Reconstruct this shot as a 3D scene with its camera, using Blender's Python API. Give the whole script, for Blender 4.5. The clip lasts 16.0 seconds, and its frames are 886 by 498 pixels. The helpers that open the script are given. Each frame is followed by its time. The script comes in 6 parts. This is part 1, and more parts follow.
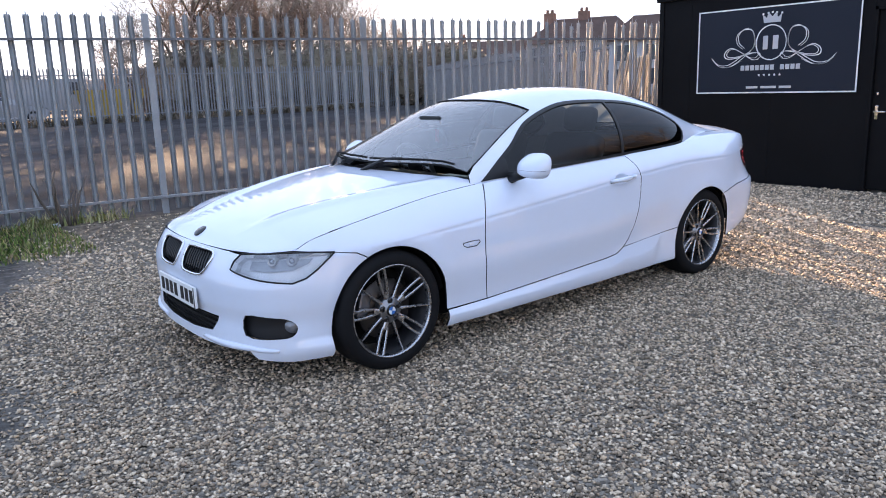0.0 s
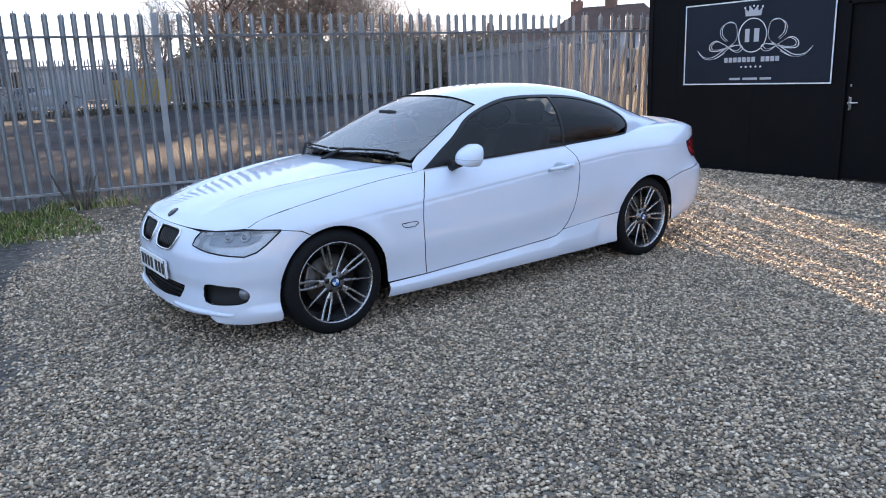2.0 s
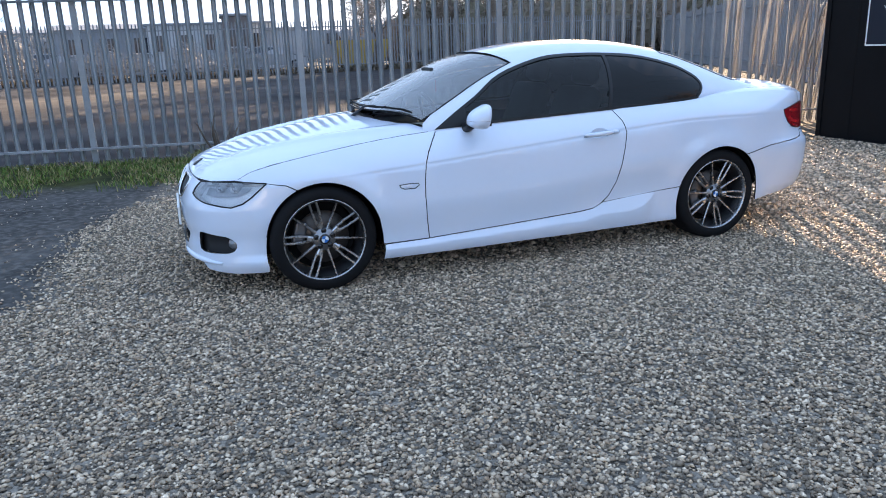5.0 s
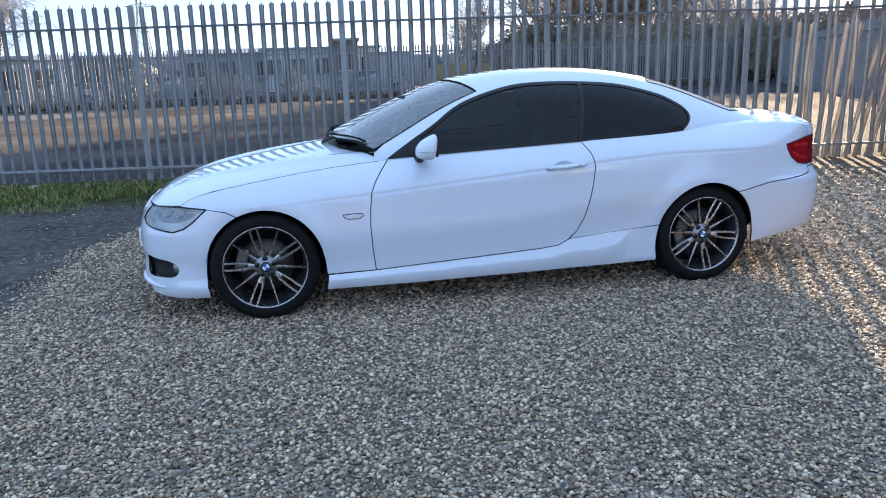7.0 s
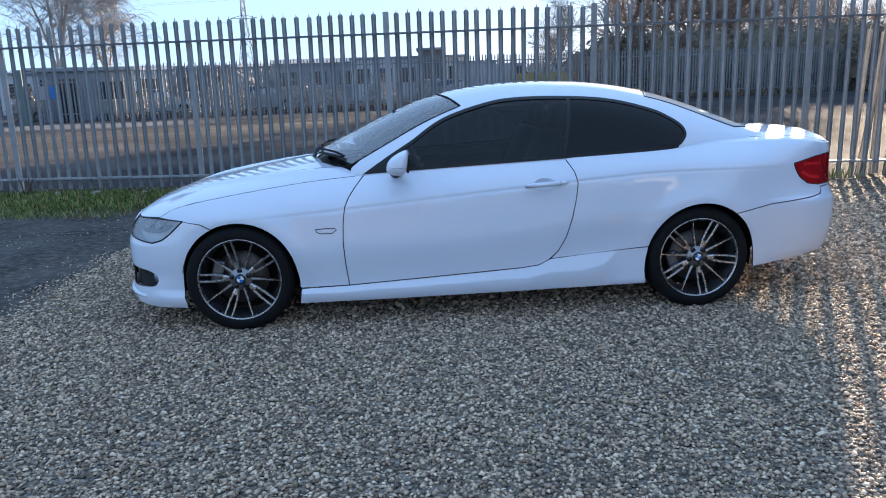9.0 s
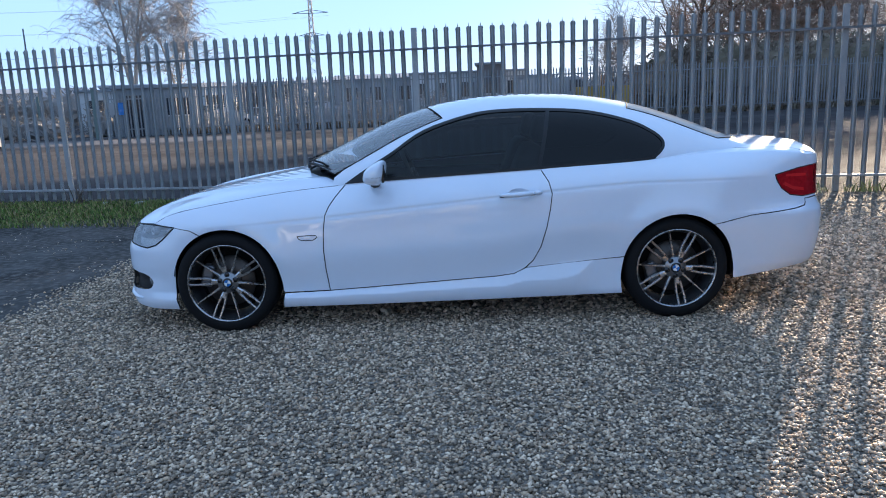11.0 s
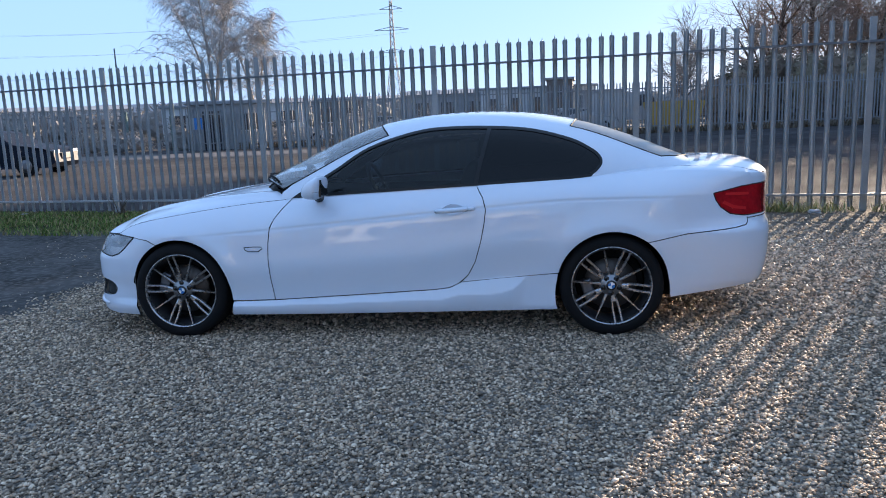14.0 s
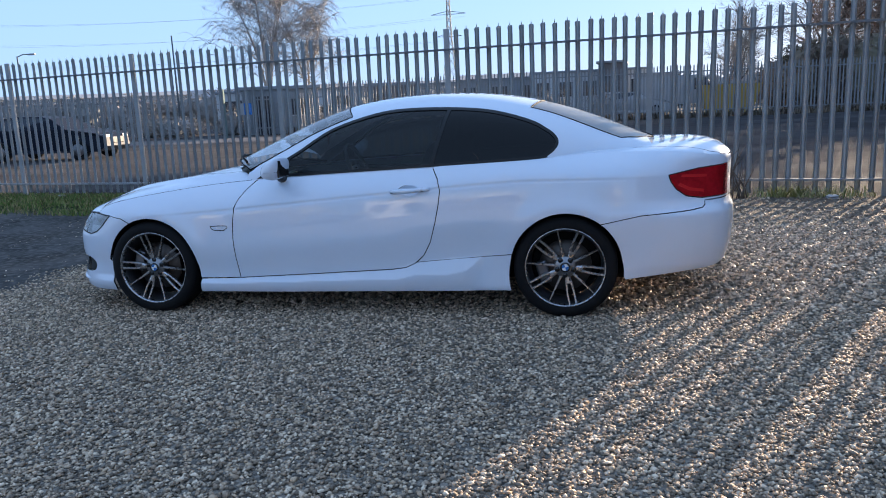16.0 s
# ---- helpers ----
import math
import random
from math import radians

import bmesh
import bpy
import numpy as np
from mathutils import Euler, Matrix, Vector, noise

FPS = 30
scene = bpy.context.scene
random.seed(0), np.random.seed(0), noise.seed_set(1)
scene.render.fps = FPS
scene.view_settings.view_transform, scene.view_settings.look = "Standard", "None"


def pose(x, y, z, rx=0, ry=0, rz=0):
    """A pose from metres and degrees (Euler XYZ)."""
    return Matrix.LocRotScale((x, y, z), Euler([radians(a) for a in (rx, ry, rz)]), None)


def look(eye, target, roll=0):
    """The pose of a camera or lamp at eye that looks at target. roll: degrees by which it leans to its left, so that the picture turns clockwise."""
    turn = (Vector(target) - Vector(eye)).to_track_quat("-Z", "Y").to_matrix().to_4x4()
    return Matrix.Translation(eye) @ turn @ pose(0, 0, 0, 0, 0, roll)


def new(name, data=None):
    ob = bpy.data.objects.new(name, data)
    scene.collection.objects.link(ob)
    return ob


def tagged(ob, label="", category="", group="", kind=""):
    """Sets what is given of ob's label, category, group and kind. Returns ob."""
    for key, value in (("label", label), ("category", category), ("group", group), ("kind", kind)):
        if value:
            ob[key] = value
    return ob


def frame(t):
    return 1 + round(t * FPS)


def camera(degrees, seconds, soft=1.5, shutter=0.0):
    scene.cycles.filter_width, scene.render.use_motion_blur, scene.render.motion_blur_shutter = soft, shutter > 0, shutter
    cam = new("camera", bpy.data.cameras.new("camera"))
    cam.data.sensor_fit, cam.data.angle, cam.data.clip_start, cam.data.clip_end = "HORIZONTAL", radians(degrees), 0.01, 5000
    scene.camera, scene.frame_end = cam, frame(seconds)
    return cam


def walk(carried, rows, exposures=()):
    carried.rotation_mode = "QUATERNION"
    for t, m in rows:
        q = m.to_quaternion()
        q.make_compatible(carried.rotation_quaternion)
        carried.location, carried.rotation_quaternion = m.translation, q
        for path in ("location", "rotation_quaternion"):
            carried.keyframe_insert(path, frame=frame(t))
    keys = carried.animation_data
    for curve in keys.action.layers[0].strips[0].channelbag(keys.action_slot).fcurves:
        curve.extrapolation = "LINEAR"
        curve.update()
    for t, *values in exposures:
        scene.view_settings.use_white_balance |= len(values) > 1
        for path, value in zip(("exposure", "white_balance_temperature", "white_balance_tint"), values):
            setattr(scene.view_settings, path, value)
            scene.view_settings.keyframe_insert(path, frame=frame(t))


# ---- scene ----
from mathutils.geometry import delaunay_2d_cdt

cam = camera(61.0, 16.0, soft=1.0)
PATH = [
    (0, (-2.081, -3.921, 1.442), (-0.866, -2.386, 1.01), -1.9),
    (0.5, (-2.146, -4.108, 1.464), (-1.018, -2.509, 1.027), -2.2),
    (1, (-2.22, -4.299, 1.492), (-1.056, -2.729, 1.046), -2.2),
    (1.5, (-2.113, -4.483, 1.485), (-0.935, -2.925, 1.032), -2.2),
    (2, (-1.972, -4.668, 1.487), (-0.829, -3.086, 1.028), -2.1),
    (2.5, (-1.765, -4.711, 1.483), (-0.695, -3.081, 1.016), -2.0),
    (3, (-1.551, -4.726, 1.442), (-0.574, -3.042, 0.963), -2.0),
    (3.5, (-1.362, -4.85, 1.398), (-0.487, -3.116, 0.897), -2.0),
    (4, (-1.146, -4.998, 1.414), (-0.363, -3.229, 0.889), -1.9),
    (4.2, (-1.059, -5.022, 1.404), (-0.31, -3.241, 0.872), -2.0),
    (6.3, (-0.122, -5.201, 1.409), (0.33, -3.316, 0.914), -1.7),
    (6.5, (0.001, -5.19, 1.41), (0.424, -3.297, 0.923), -1.8),
    (7, (0.23, -5.2, 1.399), (0.59, -3.288, 0.934), -1.8),
    (7.5, (0.434, -5.279, 1.397), (0.735, -3.355, 0.941), -1.8),
    (8, (0.583, -5.364, 1.407), (0.825, -3.43, 0.957), -1.9),
    (8.5, (0.738, -5.314, 1.392), (0.92, -3.372, 0.95), -1.9),
    (9, (0.921, -5.209, 1.415), (1.046, -3.261, 0.978), -1.9),
    (9.2, (0.967, -5.181, 1.429), (1.07, -3.233, 0.989), -2.1),
    (11.3, (1.53, -5.366, 1.385), (1.469, -3.406, 0.998), -2.2),
    (11.5, (1.594, -5.338, 1.389), (1.519, -3.378, 1.006), -2.2),
    (12, (1.72, -5.304, 1.376), (1.609, -3.344, 1.003), -2.2),
    (12.5, (1.866, -5.322, 1.378), (1.718, -3.362, 1.013), -2.2),
    (13, (2.064, -5.413, 1.394), (1.883, -3.454, 1.038), -2.3),
    (13.5, (2.175, -5.463, 1.386), (1.963, -3.507, 1.035), -2.2),
    (14, (2.307, -5.417, 1.374), (2.062, -3.465, 1.025), -2.3),
    (14.5, (2.473, -5.337, 1.381), (2.196, -3.39, 1.025), -2.4),
    (15, (2.582, -5.311, 1.375), (2.271, -3.37, 1.013), -2.4),
    (15.5, (2.76, -5.325, 1.329), (2.411, -3.393, 0.957), -2.5),
    (16, (2.929, -5.373, 1.327), (2.537, -3.451, 0.946), -2.5),
]
EXPOSURES = [(0, 3.12, 7100, 20), (0.5, 3.0, 6850, 17), (2.5, 2.99, 6650, 14), (4, 2.99, 6500, 13), (7, 2.86, 6150, 10), (9, 2.56, 5800, 8), (12, 2.43, 5650, 9), (16, 2.28, 5750, 10)]
walk(cam, [(t, look(eye, target, roll)) for t, eye, target, roll in PATH], EXPOSURES)

# ---- light ----
SUN_AZ, SUN_EL = 61.0, 11.5
world = bpy.data.worlds.new("world")
scene.world = world
world.use_nodes = True
wn = world.node_tree.nodes
sky = wn.new("ShaderNodeTexSky")
sky.sky_type = "NISHITA"
sky.sun_disc = False
sky.sun_elevation = radians(SUN_EL)
sky.sun_rotation = radians(90 - SUN_AZ)
sky.air_density, sky.dust_density, sky.ozone_density = 1.0, 0.4, 1.6
wn["Background"].inputs["Strength"].default_value = 0.105
veil = wn.new("ShaderNodeMix")
veil.data_type = "RGBA"
veil.inputs["Factor"].default_value = 0.94
veil.inputs["B"].default_value = (0.94, 1.35, 2.02, 1)
world.node_tree.links.new(sky.outputs["Color"], veil.inputs["A"])
world.node_tree.links.new(veil.outputs["Result"], wn["Background"].inputs["Color"])
sun = new("sun", bpy.data.lights.new("sun", "SUN"))
sun.data.energy, sun.data.angle, sun.data.color = 5.0, radians(0.35), (1.0, 0.75, 0.49)
sd = Vector((math.cos(radians(SUN_EL)) * math.cos(radians(SUN_AZ)), math.cos(radians(SUN_EL)) * math.sin(radians(SUN_AZ)), math.sin(radians(SUN_EL))))
sun.matrix_world = look(sd * 60, (0, 0, 0))


# ---- materials ----
def material(name, color, rough=0.6, metal=0.0, vary=0.0, scale=8.0, bump=0.0, fine=60.0, coat=0.0, second=None, spread=0.5, random_vary=0.0):
    """Principled surface with grain at two sizes; second: a colour that stains it; random_vary: differences between pieces."""
    m = bpy.data.materials.new(name)
    m.use_nodes = True
    n, l = m.node_tree.nodes, m.node_tree.links
    b = n["Principled BSDF"]
    b.inputs["Base Color"].default_value = (*color, 1)
    b.inputs["Roughness"].default_value = rough
    b.inputs["Metallic"].default_value = metal
    if coat:
        b.inputs["Coat Weight"].default_value = coat
        b.inputs["Coat Roughness"].default_value = 0.03
    if vary or second or bump or random_vary:
        tc = n.new("ShaderNodeTexCoord")
        big, small = n.new("ShaderNodeTexNoise"), n.new("ShaderNodeTexNoise")
        big.inputs["Scale"].default_value, small.inputs["Scale"].default_value = scale, fine
        big.inputs["Detail"].default_value, small.inputs["Detail"].default_value = 5, 3
        for t in (big, small):
            l.new(tc.outputs["Object"], t.inputs["Vector"])
        ramp = n.new("ShaderNodeMapRange")
        ramp.inputs["From Min"].default_value, ramp.inputs["From Max"].default_value = 0.5 - spread / 2, 0.5 + spread / 2
        l.new(big.outputs["Fac"], ramp.inputs["Value"])
        mix = n.new("ShaderNodeMix")
        mix.data_type = "RGBA"
        other = second or tuple(c * (1 - vary) for c in color)
        mix.inputs["A"].default_value, mix.inputs["B"].default_value = (*color, 1), (*other, 1)
        l.new(ramp.outputs["Result"], mix.inputs["Factor"])
        hsv = n.new("ShaderNodeHueSaturation")
        l.new(mix.outputs["Result"], hsv.inputs["Color"])
        grain = n.new("ShaderNodeMapRange")
        grain.inputs["To Min"].default_value, grain.inputs["To Max"].default_value = 1 - vary * 0.6, 1 + vary * 0.6
        l.new(small.outputs["Fac"], grain.inputs["Value"])
        if random_vary:
            info = n.new("ShaderNodeObjectInfo")
            rr = n.new("ShaderNodeMapRange")
            rr.inputs["To Min"].default_value, rr.inputs["To Max"].default_value = 1 - random_vary, 1 + random_vary
            l.new(info.outputs["Random"], rr.inputs["Value"])
            mul = n.new("ShaderNodeMath")
            mul.operation = "MULTIPLY"
            l.new(grain.outputs["Result"], mul.inputs[0])
            l.new(rr.outputs["Result"], mul.inputs[1])
            l.new(mul.outputs["Value"], hsv.inputs["Value"])
        else:
            l.new(grain.outputs["Result"], hsv.inputs["Value"])
        l.new(hsv.outputs["Color"], b.inputs["Base Color"])
        rg = n.new("ShaderNodeMapRange")
        rg.inputs["To Min"].default_value, rg.inputs["To Max"].default_value = max(0.02, rough - 0.1 * (rough > 0.25)), min(1, rough + 0.1 * (rough > 0.25))
        l.new(small.outputs["Fac"], rg.inputs["Value"])
        l.new(rg.outputs["Result"], b.inputs["Roughness"])
        if bump:
            bp = n.new("ShaderNodeBump")
            bp.inputs["Strength"].default_value, bp.inputs["Distance"].default_value = 0.6, bump
            l.new(small.outputs["Fac"], bp.inputs["Height"])
            l.new(bp.outputs["Normal"], b.inputs["Normal"])
    return m


def glass_material(name, tint, gloss=1.0, ior=1.5, dust_sheen=0.0):
    """A thin pane: tinted see-through with a mirror sheen."""
    m = bpy.data.materials.new(name)
    m.use_nodes = True
    n, l = m.node_tree.nodes, m.node_tree.links
    n.remove(n["Principled BSDF"])
    clear, shine, fr, mix = n.new("ShaderNodeBsdfTransparent"), n.new("ShaderNodeBsdfGlossy"), n.new("ShaderNodeFresnel"), n.new("ShaderNodeMixShader")
    clear.inputs["Color"].default_value = (*tint, 1)
    shine.inputs["Color"].default_value = (gloss, gloss, gloss, 1)
    shine.inputs["Roughness"].default_value = 0.01
    fr.inputs["IOR"].default_value = ior
    l.new(fr.outputs["Fac"], mix.inputs["Fac"])
    l.new(clear.outputs["BSDF"], mix.inputs[1])
    l.new(shine.outputs["BSDF"], mix.inputs[2])
    l.new(mix.outputs["Shader"], n["Material Output"].inputs["Surface"])
    # pale film: dust on the windscreen, painted sky sheen on the rear window
    if dust_sheen:
        film, through_film, both, top = n.new("ShaderNodeBsdfDiffuse"), n.new("ShaderNodeBsdfTranslucent"), n.new("ShaderNodeMixShader"), n.new("ShaderNodeMixShader")
        film.inputs["Color"].default_value = through_film.inputs["Color"].default_value = (0.75, 0.75, 0.74, 1)
        l.new(film.outputs["BSDF"], both.inputs[1])
        l.new(through_film.outputs["BSDF"], both.inputs[2])
        tc, no, mr = n.new("ShaderNodeTexCoord"), n.new("ShaderNodeTexNoise"), n.new("ShaderNodeMapRange")
        no.inputs["Scale"].default_value, no.inputs["Detail"].default_value = 3.0, 6
        mr.inputs["To Min"].default_value, mr.inputs["To Max"].default_value = dust_sheen * 0.6, dust_sheen * 1.4
        l.new(tc.outputs["Object"], no.inputs["Vector"])
        l.new(no.outputs["Fac"], mr.inputs["Value"])
        l.new(mr.outputs["Result"], top.inputs["Fac"])
        l.new(mix.outputs["Shader"], top.inputs[1])
        l.new(both.outputs["Shader"], top.inputs[2])
        l.new(top.outputs["Shader"], n["Material Output"].inputs["Surface"])
    return m


def piece_material(name, colors, rough=0.8, fine=90.0, gloss=0.12, blend="LINEAR"):
    """Loose stones or leaves of one heap: every piece takes its own colour from a row of colours."""
    m = bpy.data.materials.new(name)
    m.use_nodes = True
    n, l = m.node_tree.nodes, m.node_tree.links
    b = n["Principled BSDF"]
    b.inputs["Roughness"].default_value = rough
    b.inputs["Specular IOR Level"].default_value = gloss
    geo, ramp = n.new("ShaderNodeNewGeometry"), n.new("ShaderNodeValToRGB")
    ramp.color_ramp.interpolation = blend
    for k, c in enumerate(colors):
        e = ramp.color_ramp.elements[k] if k < 2 else ramp.color_ramp.elements.new(1)
        e.position, e.color = k / (len(colors) - 1), (*c, 1)
    for k, e in enumerate(ramp.color_ramp.elements):
        e.position, e.color = k / (len(colors) - 1), (*colors[k], 1)
    l.new(geo.outputs["Random Per Island"], ramp.inputs["Fac"])
    tc, no, mr, hs = n.new("ShaderNodeTexCoord"), n.new("ShaderNodeTexNoise"), n.new("ShaderNodeMapRange"), n.new("ShaderNodeHueSaturation")
    no.inputs["Scale"].default_value = fine
    mr.inputs["To Min"].default_value, mr.inputs["To Max"].default_value = 0.7, 1.3
    l.new(tc.outputs["Object"], no.inputs["Vector"])
    l.new(no.outputs["Fac"], mr.inputs["Value"])
    l.new(mr.outputs["Result"], hs.inputs["Value"])
    l.new(ramp.outputs["Color"], hs.inputs["Color"])
    l.new(hs.outputs["Color"], b.inputs["Base Color"])
    return m


PAINT = material("white_paint", (0.645, 0.695, 0.785), 0.6, coat=1.0, vary=0.02, scale=3, fine=25)
PAINT.node_tree.nodes["Principled BSDF"].inputs["Specular IOR Level"].default_value = 0.15
PAINT.node_tree.nodes["Principled BSDF"].inputs["Coat IOR"].default_value = 1.65
RUBBER = material("rubber", (0.008, 0.008, 0.009), 0.75, vary=0.3, scale=6, fine=80, bump=0.001)
def dull(m, level):
    m.node_tree.nodes["Principled BSDF"].inputs["Specular IOR Level"].default_value = level
    return m


BLACK = material("black_plastic", (0.012, 0.012, 0.013), 0.45, vary=0.2, scale=10)
GLOSSY_BLACK = material("gloss_black", (0.008, 0.008, 0.009), 0.12)
LINER = material("wheel_liner", (0.01, 0.01, 0.01), 0.95, vary=0.3, scale=12)
ALLOY = material("alloy", (0.44, 0.44, 0.45), 0.28, 1.0, vary=0.06, scale=20, fine=60)
ALLOY_DARK = material("grey_alloy", (0.17, 0.17, 0.18), 0.38, 0.85, vary=0.2, scale=20, fine=120)
HUB_ALLOY = material("hub_alloy", (0.27, 0.27, 0.28), 0.34, 0.95, vary=0.1, scale=20, fine=80)
STEEL = material("brake_steel", (0.10, 0.085, 0.075), 0.45, 0.9, vary=0.3, scale=14)
CHROME = material("chrome", (0.75, 0.75, 0.77), 0.08, 1.0)
RED = material("tail_red", (0.40, 0.010, 0.016), 0.12, coat=1.0, vary=0.5, scale=7, fine=50, bump=0.001)
RED_BRIGHT = material("tail_red_bright", (0.56, 0.020, 0.022), 0.15, coat=1.0)
LAMP_SHADE = material("lamp_bezel", (0.42, 0.44, 0.48), 0.35, 0.2, vary=0.3, scale=14)
LAMP_GREY = material("lamp_housing", (0.80, 0.81, 0.84), 0.35, 0.2, vary=0.2, scale=12)
LENS = glass_material("lamp_glass", (0.96, 0.97, 0.98), ior=1.75)
for m_, k_ in ((RUBBER, 0.18), (BLACK, 0.3), (LINER, 0.1)):
    dull(m_, k_)
TINTED = glass_material("tinted_glass", (0.20, 0.24, 0.255), 0.64, ior=1.5)
SCREEN = glass_material("windscreen_glass", (0.70, 0.75, 0.76), ior=2.6, dust_sheen=0.08)
# the strong pale film here paints the sky's reflection into the glass
REAR_GLASS = glass_material("rear_glass", (0.03, 0.03, 0.035), ior=3.0, dust_sheen=0.50)
FOG_GLASS = material("fog_lamp_glass", (0.22, 0.23, 0.25), 0.12, 0.4)
PROJECTOR = material("projector_glass", (0.58, 0.60, 0.64), 0.10, 0.3)
DARK_TINT = glass_material("privacy_glass", (0.012, 0.012, 0.016), 0.55, ior=1.5)
TRIM = material("interior_trim", (0.014, 0.014, 0.015), 0.7, vary=0.3, scale=9)
LEATHER = material("seat_leather", (0.022, 0.021, 0.021), 0.5, vary=0.3, scale=14, fine=200, bump=0.001)
PLATE = material("plate_white", (0.80, 0.80, 0.78), 0.35)
INK = material("plate_ink", (0.01, 0.01, 0.012), 0.4)
BLUE = material("badge_blue", (0.02, 0.14, 0.42), 0.2, coat=1.0)
BADGE_WHITE = material("badge_white", (0.7, 0.72, 0.74), 0.2, coat=1.0)
AMBER = material("amber_plastic", (0.7, 0.28, 0.04), 0.3)
PAPER = material("paper", (0.84, 0.86, 0.76), 0.8, vary=0.1)
GALVANISED = material("galvanised_steel", (0.305, 0.312, 0.316), 0.6, 0.2, vary=0.28, scale=5, fine=45, second=(0.23, 0.236, 0.242), random_vary=0.14)
# darker copy of the fence steel: the upper rail's shade put into its colour
SHADED_RAIL = material("shaded_rail_steel", (0.15, 0.155, 0.165), 0.7, 0.1, vary=0.3, scale=4, fine=40)
RUSTY = material("weathered_galvanised", (0.43, 0.42, 0.41), 0.65, 0.2, vary=0.3, scale=4, fine=40, second=(0.32, 0.29, 0.265), random_vary=0.16)
HUT_BLACK = material("black_wall_paint", (0.006, 0.006, 0.007), 0.6, vary=0.35, scale=1.6, fine=30, bump=0.0015)
dull(HUT_BLACK, 0.1)
SIGN_BLUE = material("sign_panel", (0.012, 0.016, 0.027), 0.5, vary=0.2, scale=1.0)
dull(SIGN_BLUE, 0.2)
SIGN_WHITE = material("sign_print", (0.72, 0.72, 0.72), 0.5)
SIGN_GREY = material("sign_print_soft", (0.45, 0.46, 0.48), 0.5)
BRICK = material("red_brown_brick", (0.28, 0.17, 0.13), 0.85, vary=0.3, scale=2, fine=9)
TILE = material("roof_tiles", (0.13, 0.085, 0.07), 0.85, vary=0.3, scale=1.2, fine=6)
RENDERED = material("pale_render", (0.46, 0.46, 0.47), 0.8, vary=0.15, scale=1.0)
SHED_GREY = material("grey_cladding", (0.27, 0.285, 0.305), 0.6, 0.1, vary=0.25, scale=0.6, fine=5)
SHED_PALE = material("pale_cladding", (0.50, 0.51, 0.52), 0.6, vary=0.2, scale=0.6, fine=5)
SHED_BROWN = material("brown_cladding", (0.17, 0.155, 0.15), 0.7, vary=0.3, scale=0.7, fine=5)
PANE = material("dark_pane", (0.03, 0.035, 0.045), 0.08)
VAN_WHITE = material("van_white", (0.28, 0.29, 0.30), 0.35, coat=0.6)
NAVY = material("dark_blue_paint", (0.012, 0.015, 0.026), 0.5, vary=0.15, scale=4)
YELLOW = material("skip_yellow", (0.42, 0.27, 0.04), 0.6, vary=0.3, scale=2)
TEAL = material("pale_green_post", (0.15, 0.19, 0.18), 0.9, vary=0.2)
BARK = material("bark", (0.15, 0.115, 0.09), 0.9, vary=0.4, scale=6, fine=40)
BIRCH_TWIG = material("birch_twigs", (0.27, 0.262, 0.265), 0.9, vary=0.3, scale=2)
TWIG = material("twigs", (0.32, 0.25, 0.20), 0.9, vary=0.3, scale=2)
BIRCH = material("pale_bark", (0.46, 0.40, 0.35), 0.85, vary=0.4, scale=5, fine=30)
BUSH = piece_material("bush_leaves", [(0.10, 0.078, 0.062), (0.19, 0.148, 0.115), (0.14, 0.125, 0.085), (0.27, 0.21, 0.165)])
SCRUB = piece_material("scrub_twigs", [(0.15, 0.14, 0.135), (0.24, 0.225, 0.215), (0.19, 0.185, 0.17), (0.30, 0.28, 0.265)])
GRASS = piece_material("grass", [(0.055, 0.098, 0.021), (0.102, 0.170, 0.034), (0.185, 0.245, 0.055), (0.09, 0.084, 0.04), (0.357, 0.311, 0.125), (0.276, 0.189, 0.117)])
DRY_GRASS = piece_material("dry_weeds", [(0.30, 0.29, 0.12), (0.20, 0.23, 0.08), (0.40, 0.37, 0.20), (0.27, 0.25, 0.13)])
PEBBLES = piece_material("pebbles", [(0.18, 0.142, 0.106), (0.42, 0.329, 0.237), (0.632, 0.494, 0.356), (0.252, 0.195, 0.139), (0.554, 0.409, 0.275), (0.469, 0.368, 0.271), (0.21, 0.165, 0.123), (0.798, 0.639, 0.471), (0.397, 0.29, 0.2), (0.323, 0.262, 0.201)], 0.66, gloss=0.14, blend="CONSTANT")
for m_ in (TEAL, SHED_GREY, SHED_PALE, SHED_BROWN, RENDERED, NAVY, VAN_WHITE, BRICK, TILE):
    dull(m_, 0.06)
GRIP = material("wheel_grip", (0.16, 0.16, 0.165), 0.3)
FAR_STEEL = material("far_fence_steel", (0.23, 0.235, 0.245), 0.6, 0.2, vary=0.25, scale=2, fine=12)
PYLON = material("pylon_steel", (0.13, 0.14, 0.15), 0.8, vary=0.2, scale=0.3)


# ---- helpers of this scene ----
def mesh_object(name, verts, faces, mat, parent=None, label="", smooth=False):
    me = bpy.data.meshes.new(name)
    me.from_pydata([tuple(v) for v in verts], [], [tuple(f) for f in faces])
    if smooth:
        me.polygons.foreach_set("use_smooth", [True] * len(me.polygons))
    me.materials.append(mat)
    ob = new(name, me)
    if parent:
        ob.parent = parent
    if label:
        ob["label"] = label
    return ob


def part(name, bm, mat, parent=None, label="", smooth=False):
    """Links a bmesh as one mesh object under a thing or a part."""
    me = bpy.data.meshes.new(name)
    bm.normal_update()
    bm.to_mesh(me)
    bm.free()
    if smooth:
        me.polygons.foreach_set("use_smooth", [True] * len(me.polygons))
    me.materials.append(mat)
    ob = new(name, me)
    if parent:
        ob.parent = parent
    if label:
        ob["label"] = label
    return ob


